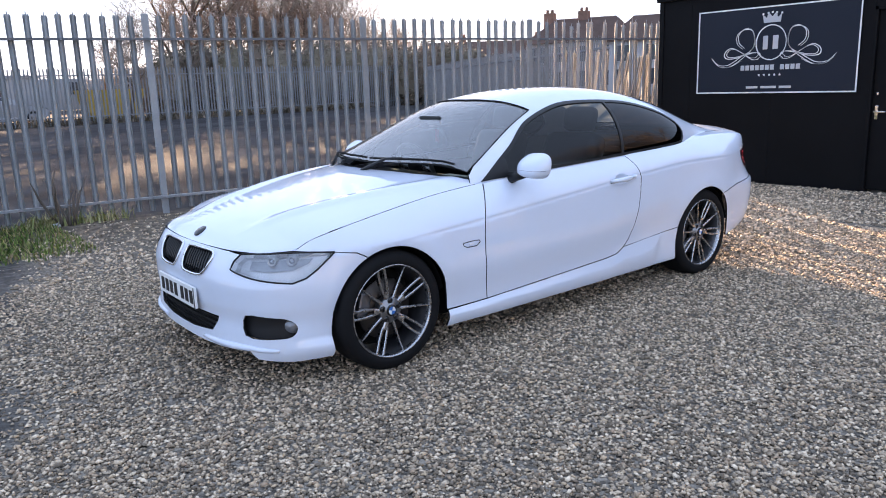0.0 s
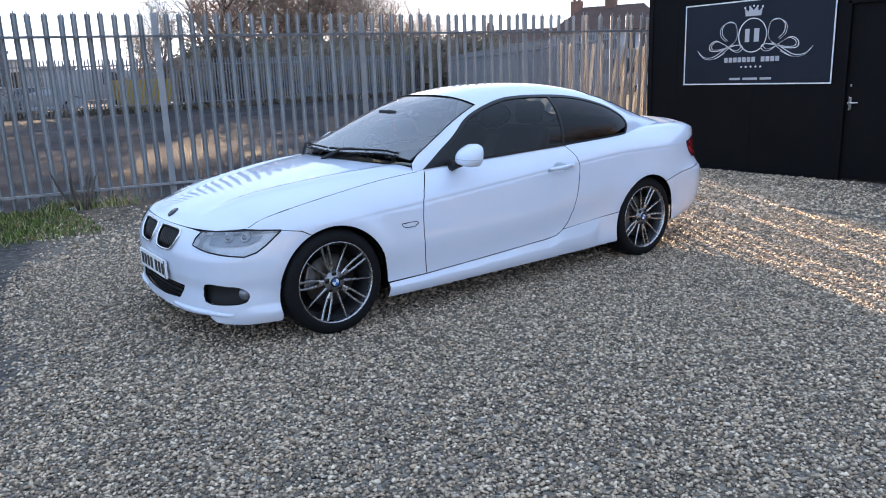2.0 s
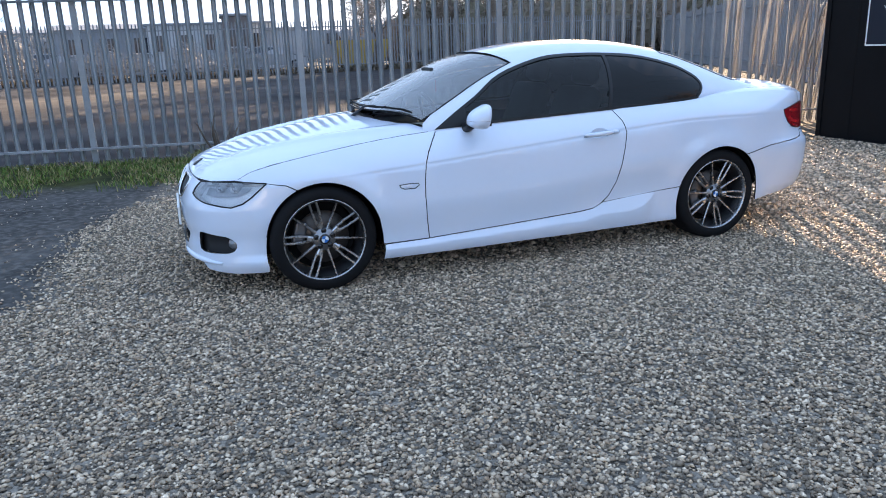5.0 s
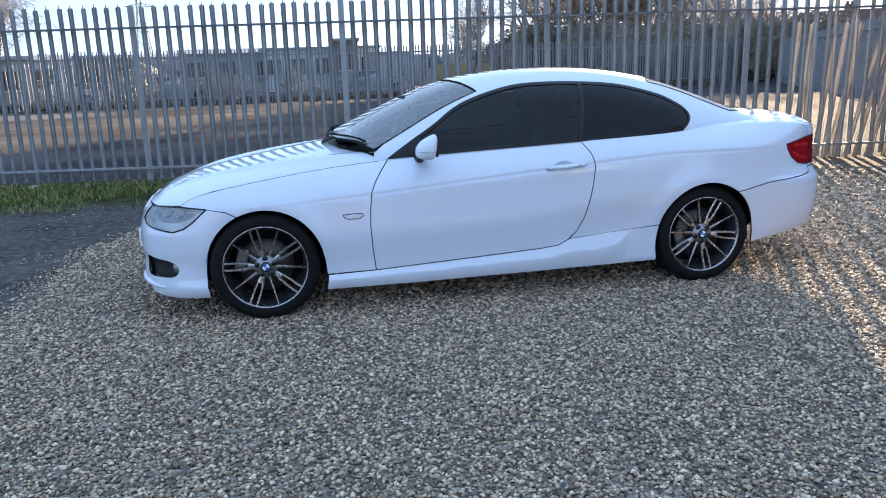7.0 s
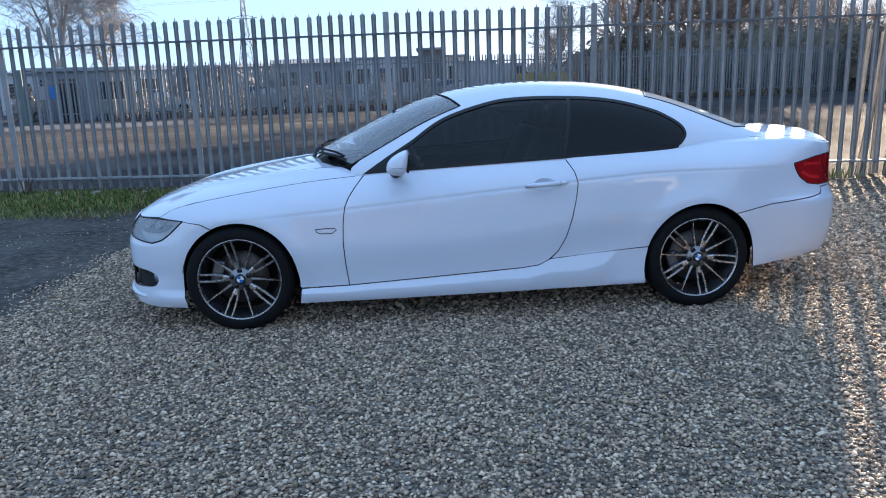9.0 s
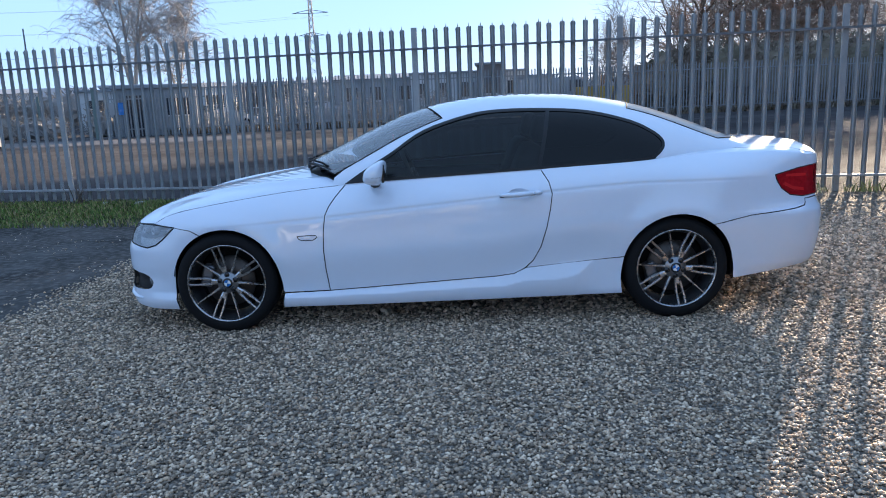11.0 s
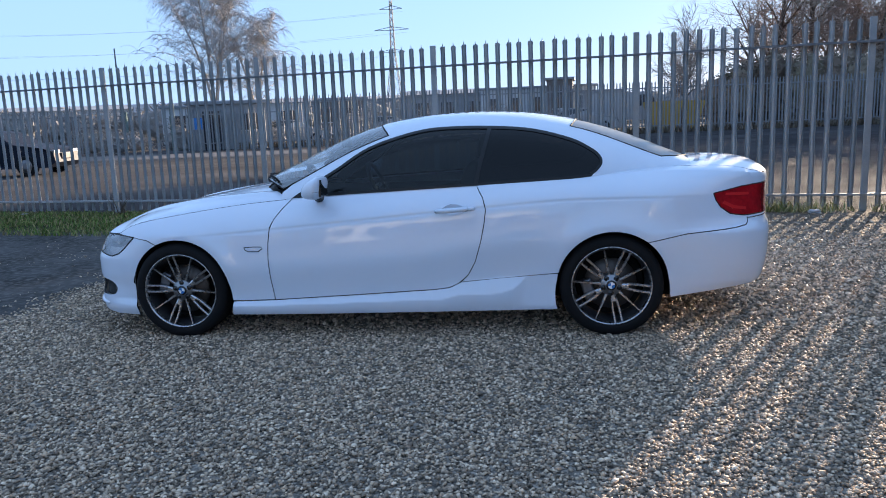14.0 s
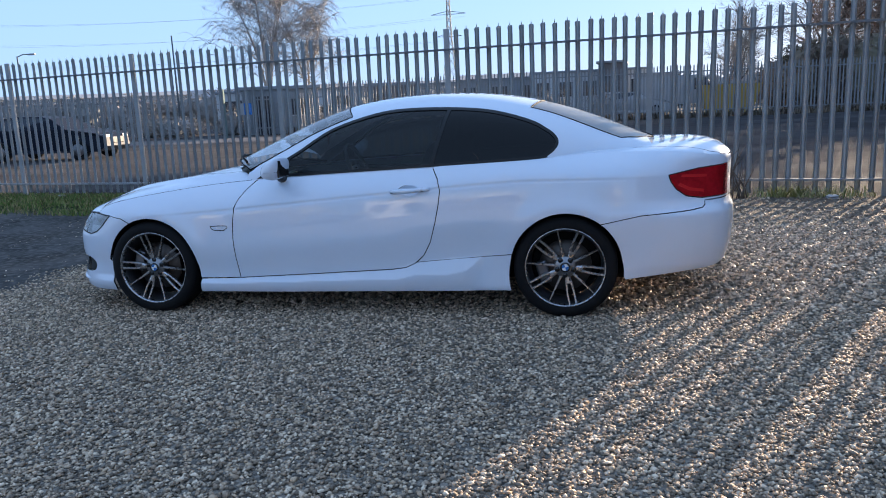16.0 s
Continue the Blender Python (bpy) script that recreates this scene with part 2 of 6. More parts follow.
def empty(name, at=(0, 0, 0), label="", category="", group="", parent=None):
    ob = new(name)
    ob.empty_display_size = 0.2
    ob.location = at
    if parent:
        ob.parent = parent
    return tagged(ob, label, category, group)


def box(bm, lo, hi, bevel=0.0):
    """A box between two corners, with worn edges."""
    g = bmesh.ops.create_cube(bm, size=1)
    vs = g["verts"]
    for v in vs:
        v.co = Vector([(lo[k] + hi[k]) / 2 + v.co[k] * (hi[k] - lo[k]) for k in range(3)])
    if bevel:
        es = list({e for v in vs for e in v.link_edges})
        bmesh.ops.bevel(bm, geom=es, offset=bevel, segments=2, affect="EDGES", profile=0.5)
    return bm


def boxed(lo, hi, bevel=0.0):
    return box(bmesh.new(), lo, hi, bevel)


def tube_data(verts, faces, pts, radii, n=6):
    """Adds a round bar along points to lists of vertices and faces."""
    base, m = len(verts), len(pts)
    pts = [Vector(p) for p in pts]
    side = None
    for i, p in enumerate(pts):
        d = (pts[min(i + 1, m - 1)] - pts[max(i - 1, 0)])
        d = d.normalized() if d.length > 1e-9 else Vector((0, 0, 1))
        if side is None:
            side = d.orthogonal().normalized()
        side = side - d * side.dot(d)
        side = side.normalized() if side.length > 1e-6 else d.orthogonal().normalized()
        up = d.cross(side)
        r = radii[i] if isinstance(radii, (list, tuple)) else radii
        for k in range(n):
            a = 2 * math.pi * k / n
            verts.append(p + side * (r * math.cos(a)) + up * (r * math.sin(a)))
    for i in range(m - 1):
        for k in range(n):
            j = (k + 1) % n
            faces.append((base + i * n + k, base + i * n + j, base + (i + 1) * n + j, base + (i + 1) * n + k))
    faces.append(tuple(base + k for k in range(n))[::-1])
    faces.append(tuple(base + (m - 1) * n + k for k in range(n)))


def tube(name, pts, radii, mat, parent=None, n=8, label=""):
    v, f = [], []
    tube_data(v, f, pts, radii, n)
    return mesh_object(name, v, f, mat, parent, label, True)


def lathe_data(profile, n=48):
    """Turns (radius, along) about the y axis."""
    v, f = [], []
    m = len(profile)
    for k in range(n):
        a = 2 * math.pi * k / n
        for r, y in profile:
            v.append((r * math.cos(a), y, r * math.sin(a)))
    for k in range(n):
        j = (k + 1) % n
        for i in range(m - 1):
            f.append((k * m + i, k * m + i + 1, j * m + i + 1, j * m + i))
    return v, f


def inside(poly, pts):
    """Which of the points lie inside the outline."""
    x, y = pts[:, 0], pts[:, 1]
    hit = np.zeros(len(pts), bool)
    p = np.asarray(poly)
    for (x0, y0), (x1, y1) in zip(p, np.roll(p, -1, axis=0)):
        if y0 == y1:
            continue
        c = ((y0 > y) != (y1 > y)) & (x < (x1 - x0) * (y - y0) / (y1 - y0) + x0)
        hit ^= c
    return hit


def dense(poly, step):
    out = []
    for a, b in zip(poly, poly[1:] + poly[:1]):
        k = max(1, int(math.ceil(math.hypot(b[0] - a[0], b[1] - a[1]) / step)))
        out += [(a[0] + (b[0] - a[0]) * i / k, a[1] + (b[1] - a[1]) * i / k) for i in range(k)]
    return out


def sheet(outline, holes, step, place, lift=0.0, rim=0.012, center=(1.45, 0, 0.55), grid=None):
    """A curved panel: an outline (with holes) in a plane, filled with an even net and laid on the surface place(u, v).
    lift: metres outwards; rim: how deep its edges are turned in. Returns vertices, faces, number of skin vertices."""
    loops = [dense(outline, step)] + [dense(h, step) for h in holes]
    pts, edges = [], []
    for lp in loops:
        b = len(pts)
        pts += lp
        edges += [(b + i, b + (i + 1) % len(lp)) for i in range(len(lp))]
    bd = np.array(pts)
    gu, gv = grid or (step, step)
    lo, hi = bd.min(0), bd.max(0)
    uu, vv = np.meshgrid(np.arange(lo[0] + gu / 2, hi[0], gu), np.arange(lo[1] + gv / 2, hi[1], gv))
    g = np.stack([uu.ravel(), vv.ravel()], 1)
    keep = inside(loops[0], g)
    for h in loops[1:]:
        keep &= ~inside(h, g)
    g = g[keep]
    if len(g):
        sc = np.array([1 / gu, 1 / gv])
        near = np.array([np.min(((bd - q) * sc) ** 2 @ np.ones(2)) for q in g])
        g = g[near > 0.30]
    if place is skin and len(g) and rim:
        # closer rows along the flank's crease, so that it stays sharp
        us = np.arange(lo[0] + 0.01, hi[0], 0.02)
        cz = np.array([crease(float(np.interp(abs(u), S_, X_))) for u in us])
        sx = np.array([float(np.interp(abs(u), S_, X_)) for u in us])
        row = np.array([(u, z + o) for u, z, x in zip(us, cz, sx) if -0.1 < x < 3.55 for o in (0.010, 0.003, -0.003, -0.010, -0.018)])
        if len(row):
            keep = inside(loops[0], row)
            for h in loops[1:]:
                keep &= ~inside(h, row)
            row = row[keep]
            if len(row):
                row = row[np.array([np.min(((bd - q) ** 2) @ np.ones(2)) for q in row]) > 0.004 ** 2]
                g = g[np.abs(g[:, 1] - np.interp(g[:, 0], us, cz) + 0.004) > 0.020]
                g = np.concatenate([g, row])
    allp = [Vector(p) for p in pts] + [Vector((float(q[0]), float(q[1]))) for q in g]
    vs, _, fs, _, _, _ = delaunay_2d_cdt(allp, edges, [], 0, 1e-7)
    c = np.array([np.mean([vs[i] for i in f], axis=0) for f in fs])
    ok = inside(loops[0], c)
    for h in loops[1:]:
        ok &= ~inside(h, c)
    fs = [f for f, k in zip(fs, ok) if k]
    used = sorted({i for f in fs for i in f})
    idx = {i: k for k, i in enumerate(used)}
    P = np.array([place(vs[i][0], vs[i][1]) for i in used])
    F = np.array([[idx[i] for i in f] for f in fs])
    nrm = np.cross(P[F[:, 1]] - P[F[:, 0]], P[F[:, 2]] - P[F[:, 0]])
    mid = P[F].mean(1)
    if np.sum(nrm * (mid - np.array(center))) < 0:
        F, nrm = F[:, ::-1], -nrm
    vn = np.zeros_like(P)
    for k in range(3):
        np.add.at(vn, F[:, k], nrm)
    vn /= np.maximum(1e-12, np.linalg.norm(vn, axis=1))[:, None]
    # the surface's own slope, where it has one
    e = 0.002
    for k, i in enumerate(used):
        u, w = vs[i]
        a = np.subtract(place(u + e, w), place(u - e, w))
        b = np.subtract(place(u, w + e), place(u, w - e))
        c = np.cross(a, b)
        size = np.linalg.norm(c)
        if size > 1e-9:
            c /= size
            d = float(c @ vn[k])
            if abs(d) > 0.75:
                vn[k] = c if d > 0 else -c
    P = P + vn * lift
    verts, faces = [tuple(p) for p in P], [tuple(int(i) for i in f) for f in F]
    skin_n = len(verts)
    if rim:
        count = {}
        for f in faces:
            for a, b in ((f[0], f[1]), (f[1], f[2]), (f[2], f[0])):
                count[(a, b)] = 1
        for a, b in list(count):
            if (b, a) not in count:
                k = len(verts)
                verts += [tuple(P[a]), tuple(P[b]), tuple(P[b] - vn[b] * rim), tuple(P[a] - vn[a] * rim)]
                faces.append((k + 1, k, k + 3, k + 2))
    return verts, faces, vn


def shell(name, data, mat, parent, label="", both=False, side=1, seal=None):
    """A panel from sheet(); side -1: its mirror image on the other side; both: the two halves in one mesh."""
    v, f, vn = data
    nn = [tuple(q) for q in vn] + [(0.0, 0.0, 0.0)] * (len(v) - len(vn))
    mn = [(a, -b, c) for a, b, c in nn]
    flip = [(x, -y, z) for x, y, z in v]
    rf = [t[::-1] for t in f]
    if both:
        k = len(v)
        v, f, nn = list(v) + flip, list(f) + [tuple(i + k for i in t) for t in rf], nn + [(a, 0.0 if abs(p[1]) < 1e-4 else b, c) for (a, b, c), p in zip(mn, flip)]
        nn = [(a, 0.0, c) if abs(p[1]) < 1e-4 else (a, b, c) for (a, b, c), p in zip(nn, v)]
    elif side < 0:
        v, f, nn = flip, rf, mn
    ob = mesh_object(name, v, f, mat, parent, label, True)
    if mat is PAINT:
        # turned-in edges blackened, which paints shade into the gaps between panels
        ob.data.materials.append(BLACK)
        ob.data.polygons.foreach_set("material_index", [int(len(t) == 4) for t in f])
    ob.data.normals_split_custom_set_from_vertices(nn)
    return ob


# ---- the car's form ----
def smooth(a, b, t):
    t = min(1.0, max(0.0, (t - a) / (b - a)))
    return t * t * (3 - 2 * t)


def curve(points, x):
    """A smooth line y(x) through a few (x, y)."""
    n = len(points)
    if x <= points[0][0]:
        return points[0][1]
    if x >= points[-1][0]:
        return points[-1][1]
    i = max(k for k in range(n - 1) if points[k][0] <= x)
    (x0, y0), (x1, y1) = points[i], points[i + 1]
    def slope(k):
        if k == 0 or k == n - 1:
            j = min(k, n - 2)
            return (points[j + 1][1] - points[j][1]) / (points[j + 1][0] - points[j][0])
        a = (points[k][1] - points[k - 1][1]) / (points[k][0] - points[k - 1][0])
        b = (points[k + 1][1] - points[k][1]) / (points[k + 1][0] - points[k][0])
        return 0.0 if a * b <= 0 else 2 * a * b / (a + b)
    h = x1 - x0
    t = (x - x0) / h
    return ((2 * t**3 - 3 * t**2 + 1) * y0 + (t**3 - 2 * t**2 + t) * h * slope(i)
            + (3 * t**2 - 2 * t**3) * y1 + (t**3 - t**2) * h * slope(i + 1))


PLAN = [(-0.780, 0.0), (-0.772, 0.25), (-0.735, 0.50), (-0.64, 0.70), (-0.42, 0.815), (-0.1, 0.868), (0.5, 0.884),
        (1.2, 0.888), (2.0, 0.888), (2.76, 0.886), (3.2, 0.866), (3.5, 0.810), (3.69, 0.69), (3.78, 0.48), (3.82, 0.24), (3.832, 0.0)]


def plan_samples():
    """The outline of the body from above, as even steps of arc length: x, y, outward normal."""
    pts = [(PLAN[1][0], -PLAN[1][1])] + PLAN + [(PLAN[-2][0], -PLAN[-2][1])]
    dense = []
    for i in range(1, len(pts) - 2):
        p0, p1, p2, p3 = pts[i - 1:i + 3]
        d = lambda a, b: max(1e-6, math.hypot(a[0] - b[0], a[1] - b[1]) ** 0.5)
        t0, t1 = 0.0, d(p0, p1)
        t2 = t1 + d(p1, p2)
        t3 = t2 + d(p2, p3)
        for k in range(60):
            t = t1 + (t2 - t1) * k / 60
            q = []
            for c in (0, 1):
                a1 = (t1 - t) / (t1 - t0) * p0[c] + (t - t0) / (t1 - t0) * p1[c]
                a2 = (t2 - t) / (t2 - t1) * p1[c] + (t - t1) / (t2 - t1) * p2[c]
                a3 = (t3 - t) / (t3 - t2) * p2[c] + (t - t2) / (t3 - t2) * p3[c]
                b1 = (t2 - t) / (t2 - t0) * a1 + (t - t0) / (t2 - t0) * a2
                b2 = (t3 - t) / (t3 - t1) * a2 + (t - t1) / (t3 - t1) * a3
                q.append((t2 - t) / (t2 - t1) * b1 + (t - t1) / (t2 - t1) * b2)
            dense.append(q)
    dense.append([PLAN[-1][0], 0.0])
    xy = np.array(dense)
    arc = np.concatenate([[0], np.cumsum(np.hypot(*np.diff(xy, axis=0).T))])
    s = np.linspace(0, arc[-1], 900)
    x, y = np.interp(s, arc, xy[:, 0]), np.interp(s, arc, xy[:, 1])
    ang = np.unwrap(np.arctan2(np.gradient(y, s), np.gradient(x, s)))
    for _ in range(12):
        ang[1:-1] = (ang[:-2] + 2 * ang[1:-1] + ang[2:]) / 4
    ang[0], ang[-1] = math.pi / 2, -math.pi / 2
    return s, x, y, ang


S_, X_, Y_, A_ = plan_samples()
S_END = float(S_[-1])
K_F, K_R = int(np.argmax(X_ > -0.3)), int(np.argmax(X_ > 3.3))


def s_at(x):
    """Arc length at which the side is x metres behind the front axle."""
    return float(np.interp(x, X_, S_))


def s_front(y):
    return float(np.interp(abs(y), Y_[:K_F], S_[:K_F])) * (1 if y >= 0 else -1)


def s_rear(y):
    return float(np.interp(abs(y), Y_[:K_R:-1], S_[:K_R:-1]))


def crease(x):
    return curve([(-0.3, 0.655), (0.46, 0.70), (1.2, 0.760), (2.0, 0.822), (2.6, 0.855), (3.4, 0.848), (3.8, 0.84)], x)


NOSE = [(0.13, 0.030), (0.16, 0.014), (0.20, 0.004), (0.26, 0.006), (0.34, 0.016), (0.42, 0.006), (0.50, 0.006), (0.58, 0.028), (0.64, 0.062), (0.70, 0.115), (0.76, 0.19)]
TAIL_MID = [(0.20, 0.14), (0.26, 0.07), (0.32, 0.035), (0.45, 0.008), (0.58, 0.0), (0.63, 0.004), (0.67, 0.022), (0.80, 0.026), (0.93, 0.022), (0.965, 0.035), (1.01, 0.07)]
TAIL = [(0.20, 0.14), (0.26, 0.07), (0.32, 0.035), (0.45, 0.008), (0.58, 0.0), (0.63, 0.006), (0.66, 0.030), (0.72, 0.055), (0.85, 0.075), (0.93, 0.085), (0.97, 0.10), (1.01, 0.14)]


def sill(x, z):
    """The lower side: tucked in above the skirt, which has a bright upper face that ends in a blade before the rear wheel."""
    top = curve([(0.4, 0.246), (0.64, 0.25), (1.67, 0.305), (1.85, 0.352), (2.4, 0.40)], x)
    if z >= top:
        return 0.024 * (1 - smooth(top, top + 0.24, z))
    band = curve([(0.4, 0.030), (1.3, 0.042), (1.8, 0.075), (2.05, 0.095), (2.16, 0.075), (2.24, 0.02), (2.28, 0.01)], x)
    flush = 0.024 + 0.035 * max(0.0, (0.20 - z) / 0.07) ** 1.6 * smooth(0.0, 0.4, x)
    low = top - band
    if z >= low:
        blade = 0.024 - 0.020 * (top - z) / band
    else:
        blade = 0.004 + 0.050 * max(0.0, (low - z) / (low - 0.12)) ** 2.2
    return blade + (flush - blade) * smooth(2.14, 2.27, x)


def inset(x, z):
    """How far the skin lies inside the outline, at x behind the front axle and height z."""
    a = z - crease(x)
    side = sill(x, z)
    soft = 0.5 * (a + math.sqrt(a * a + 0.004 ** 2)) - 0.001
    side += 0.36 * soft + (3.8 + 2.6 * smooth(1.9, 2.8, x)) * max(0, soft) ** 2 + (0.18 * max(0.0, min(a, 0.0) + 0.33) ** 2 - 0.010 + 0.0024 * math.exp(-((a + 0.010) / 0.008) ** 2) * (1 - smooth(2.9, 3.4, x))) * smooth(-0.2, 0.5, x)
    for cx in (0.0, 2.76):
        r = math.hypot(x - cx, z - 0.315)
        side -= 0.012 * math.exp(-((r - 0.36) / 0.07) ** 2) * smooth(0.3, 0.5, z)
    f, r = 1 - smooth(-0.62, -0.25, x), smooth(2.95, 3.6, x)
    return side * (1 - f - r) + curve(NOSE, z) * f + (curve(TAIL, z) + (curve(TAIL_MID, z) - curve(TAIL, z)) * smooth(3.66, 3.80, x)) * r


def skin(s, z):
    """The lower body's skin: s metres round from the middle of the nose, z up. Right side for negative s."""
    q = min(abs(s), S_END)
    x, y, a = (float(np.interp(q, S_, v)) for v in (X_, Y_, A_))
    d = inset(x, z)
    x, y = x + d * math.sin(a), y - d * math.cos(a)
    return (x, -max(0.0, y) if s >= 0 else max(0.0, y), z)


def top_edge(x):
    """Height at which the lower skin meets bonnet, windows and boot."""
    return curve([(-0.78, 0.672), (-0.5, 0.680), (-0.4, 0.725), (-0.236, 0.765), (0.07, 0.812), (0.45, 0.857), (0.8, 0.884), (1.2, 0.904), (1.94, 0.936), (2.64, 0.966), (3.0, 0.988), (3.4, 0.985), (3.7, 0.955), (3.80, 0.945), (3.83, 0.94)], x)


EDGE = None


def edge_xy():
    global EDGE
    if EDGE is None:
        rows = [skin(s, top_edge(float(np.interp(s, S_, X_)))) for s in np.linspace(0, S_END, 700)]
        EDGE = np.array([(r[0], -r[1], r[2]) for r in rows])
    return EDGE


def half_width(x):
    e = edge_xy()
    return float(np.interp(x, e[:, 0], e[:, 1]))


def edge_height(x):
    """Height of the lower skin's upper edge where it really stands at x."""
    e = edge_xy()
    return float(np.interp(x, e[:, 0], e[:, 2]))


def ridge(x):
    """Height of bonnet and boot along the middle."""
    if x < 1.8:
        return curve([(-0.70, 0.666), (-0.686, 0.673), (-0.60, 0.730), (-0.4, 0.795), (0.0, 0.875), (0.4, 0.94), (0.7, 0.975), (1.8, 1.0)], x)
    return curve([(1.8, 1.0), (3.0, 1.03), (3.33, 1.040), (3.55, 1.042), (3.68, 1.030), (3.75, 1.002), (3.79, 0.965), (3.81, 0.945)], x)


def deck(x, y):
    """Height of bonnet and boot."""
    w = max(1e-4, half_width(x))
    t = min(1.0, abs(y) / w)
    e = min(edge_height(x), ridge(x))
    fold = 0.016 * smooth(-0.66, -0.25, x) * (1 - smooth(0.45, 0.8, x)) * math.exp(-((abs(y) - 0.36 - 0.27 * smooth(-0.7, 0.7, x)) / 0.045) ** 2) if x < 0.8 else 0.0
    return e + (ridge(x) - e) * (1 - t ** 2.6) ** 0.75 + fold


def roof_line(x):
    return curve([(0.36, 0.955), (0.6, 1.07), (0.9, 1.205), (1.15, 1.30), (1.4, 1.355), (1.66, 1.383), (1.9, 1.390), (2.1, 1.384), (2.3, 1.367), (2.6, 1.313), (2.9, 1.222), (3.2, 1.10), (3.36, 1.033), (3.45, 0.99)], x)


def belt(x):
    return top_edge(x) - 0.01


def cabin_width(x):
    return half_width(x) - 0.005 - 0.10 * smooth(2.5, 3.4, x)


P_, Q_ = 2.9, 1.55


def cabin_y(x, z):
    """Half width of the cabin at height z."""
    h = max(1e-3, roof_line(x) - belt(x))
    t = min(1.0, max(0.0, (z - belt(x)) / h))
    return cabin_width(x) * (1 - t ** Q_) ** (1 / P_)


def cabin_z(x, y):
    t = min(1.0, abs(y) / cabin_width(x))
    return belt(x) + max(1e-3, roof_line(x) - belt(x)) * (1 - t ** P_) ** (1 / Q_)


# ---- ground ----
def fence_y(x):
    """Line of the palisade fence."""
    return 5.43 - 0.155 * x


def ground_material():
    m = bpy.data.materials.new("yard_ground")
    m.use_nodes = True
    n, l = m.node_tree.nodes, m.node_tree.links
    b = n["Principled BSDF"]
    b.inputs["Roughness"].default_value = 0.95
    b.inputs["Specular IOR Level"].default_value = 0.03
    tc, sep = n.new("ShaderNodeTexCoord"), n.new("ShaderNodeSeparateXYZ")
    l.new(tc.outputs["Object"], sep.inputs["Vector"])

    def math_node(op, a, c):
        k = n.new("ShaderNodeMath")
        k.operation = op
        for i, q in enumerate((a, c)):
            if hasattr(q, "links"):
                l.new(q, k.inputs[i])
            else:
                k.inputs[i].default_value = q
        return k.outputs["Value"]

    def noise_node(scale, detail=4):
        t = n.new("ShaderNodeTexNoise")
        t.inputs["Scale"].default_value, t.inputs["Detail"].default_value = scale, detail
        l.new(tc.outputs["Object"], t.inputs["Vector"])
        return t.outputs["Fac"]

    def ramp(value, lo, hi):
        r = n.new("ShaderNodeMapRange")
        r.inputs["From Min"].default_value, r.inputs["From Max"].default_value = lo, hi
        l.new(value, r.inputs["Value"])
        return r.outputs["Result"]

    def mix(f, a, c):
        k = n.new("ShaderNodeMix")
        k.data_type = "RGBA"
        l.new(f, k.inputs["Factor"])
        for name, q in (("A", a), ("B", c)):
            if isinstance(q, tuple):
                k.inputs[name].default_value = (*q, 1)
            else:
                l.new(q, k.inputs[name])
        return k.outputs["Result"]

    stone = n.new("ShaderNodeTexVoronoi")
    stone.inputs["Scale"].default_value = 58
    l.new(tc.outputs["Object"], stone.inputs["Vector"])
    # dark base tones paint the shade into the gaps between loose stones
    row = n.new("ShaderNodeValToRGB")
    row.color_ramp.elements[0].color, row.color_ramp.elements[1].color = (0.06, 0.053, 0.046, 1), (0.34, 0.295, 0.243, 1)
    hue = n.new("ShaderNodeSeparateColor")
    l.new(stone.outputs["Color"], hue.inputs["Color"])
    l.new(hue.outputs["Red"], row.inputs["Fac"])
    wide = noise_node(0.7)
    gravel = mix(ramp(wide, 0.5, 1.1), row.outputs["Color"], (0.13, 0.113, 0.095))
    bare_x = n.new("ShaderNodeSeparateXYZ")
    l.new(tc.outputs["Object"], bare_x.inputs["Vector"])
    # out of view, past the loose stones: paler, to bounce light onto the car
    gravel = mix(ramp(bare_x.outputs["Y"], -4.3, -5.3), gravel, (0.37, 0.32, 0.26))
    dirt = mix(ramp(noise_node(1.6), 0.35, 0.65), (0.040, 0.038, 0.036), (0.092, 0.087, 0.082))
    dirt = mix(ramp(noise_node(14), 0.45, 0.75), dirt, (0.150, 0.140, 0.130))
    far = n.new("ShaderNodeMapping")
    far.inputs["Scale"].default_value = (0.10, 0.55, 1)
    l.new(tc.outputs["Object"], far.inputs["Vector"])
    streak = n.new("ShaderNodeTexNoise")
    streak.inputs["Scale"].default_value, streak.inputs["Detail"].default_value = 1.2, 8
    l.new(far.outputs["Vector"], streak.inputs["Vector"])
    field = mix(ramp(streak.outputs["Fac"], 0.36, 0.62), (0.032, 0.030, 0.031), (0.064, 0.060, 0.061))
    field = mix(ramp(noise_node(0.25), 0.52, 0.68), field, (0.085, 0.079, 0.078))
    far_x = n.new("ShaderNodeSeparateXYZ")
    l.new(tc.outputs["Object"], far_x.inputs["Vector"])
    lane = math_node("MULTIPLY", ramp(far_x.outputs["Y"], 25.5, 27.0), math_node("MULTIPLY", ramp(far_x.outputs["Y"], 31.5, 30.0), ramp(far_x.outputs["X"], -6.0, -9.0)))
    field = mix(lane, field, (0.17, 0.155, 0.145))
    earth = mix(ramp(noise_node(9), 0.4, 0.65), (0.105, 0.086, 0.068), (0.215, 0.175, 0.135))
    soil = mix(ramp(noise_node(3), 0.35, 0.65), (0.022, 0.026, 0.012), (0.05, 0.056, 0.022))

    x, y = sep.outputs["X"], sep.outputs["Y"]
    wob = math_node("MULTIPLY", math_node("SUBTRACT", noise_node(1.1), 0.5), 1.1)
    edge = math_node("ADD", math_node("SUBTRACT", math_node("ADD", x, 1.64), math_node("MULTIPLY", y, 0.215)), wob)
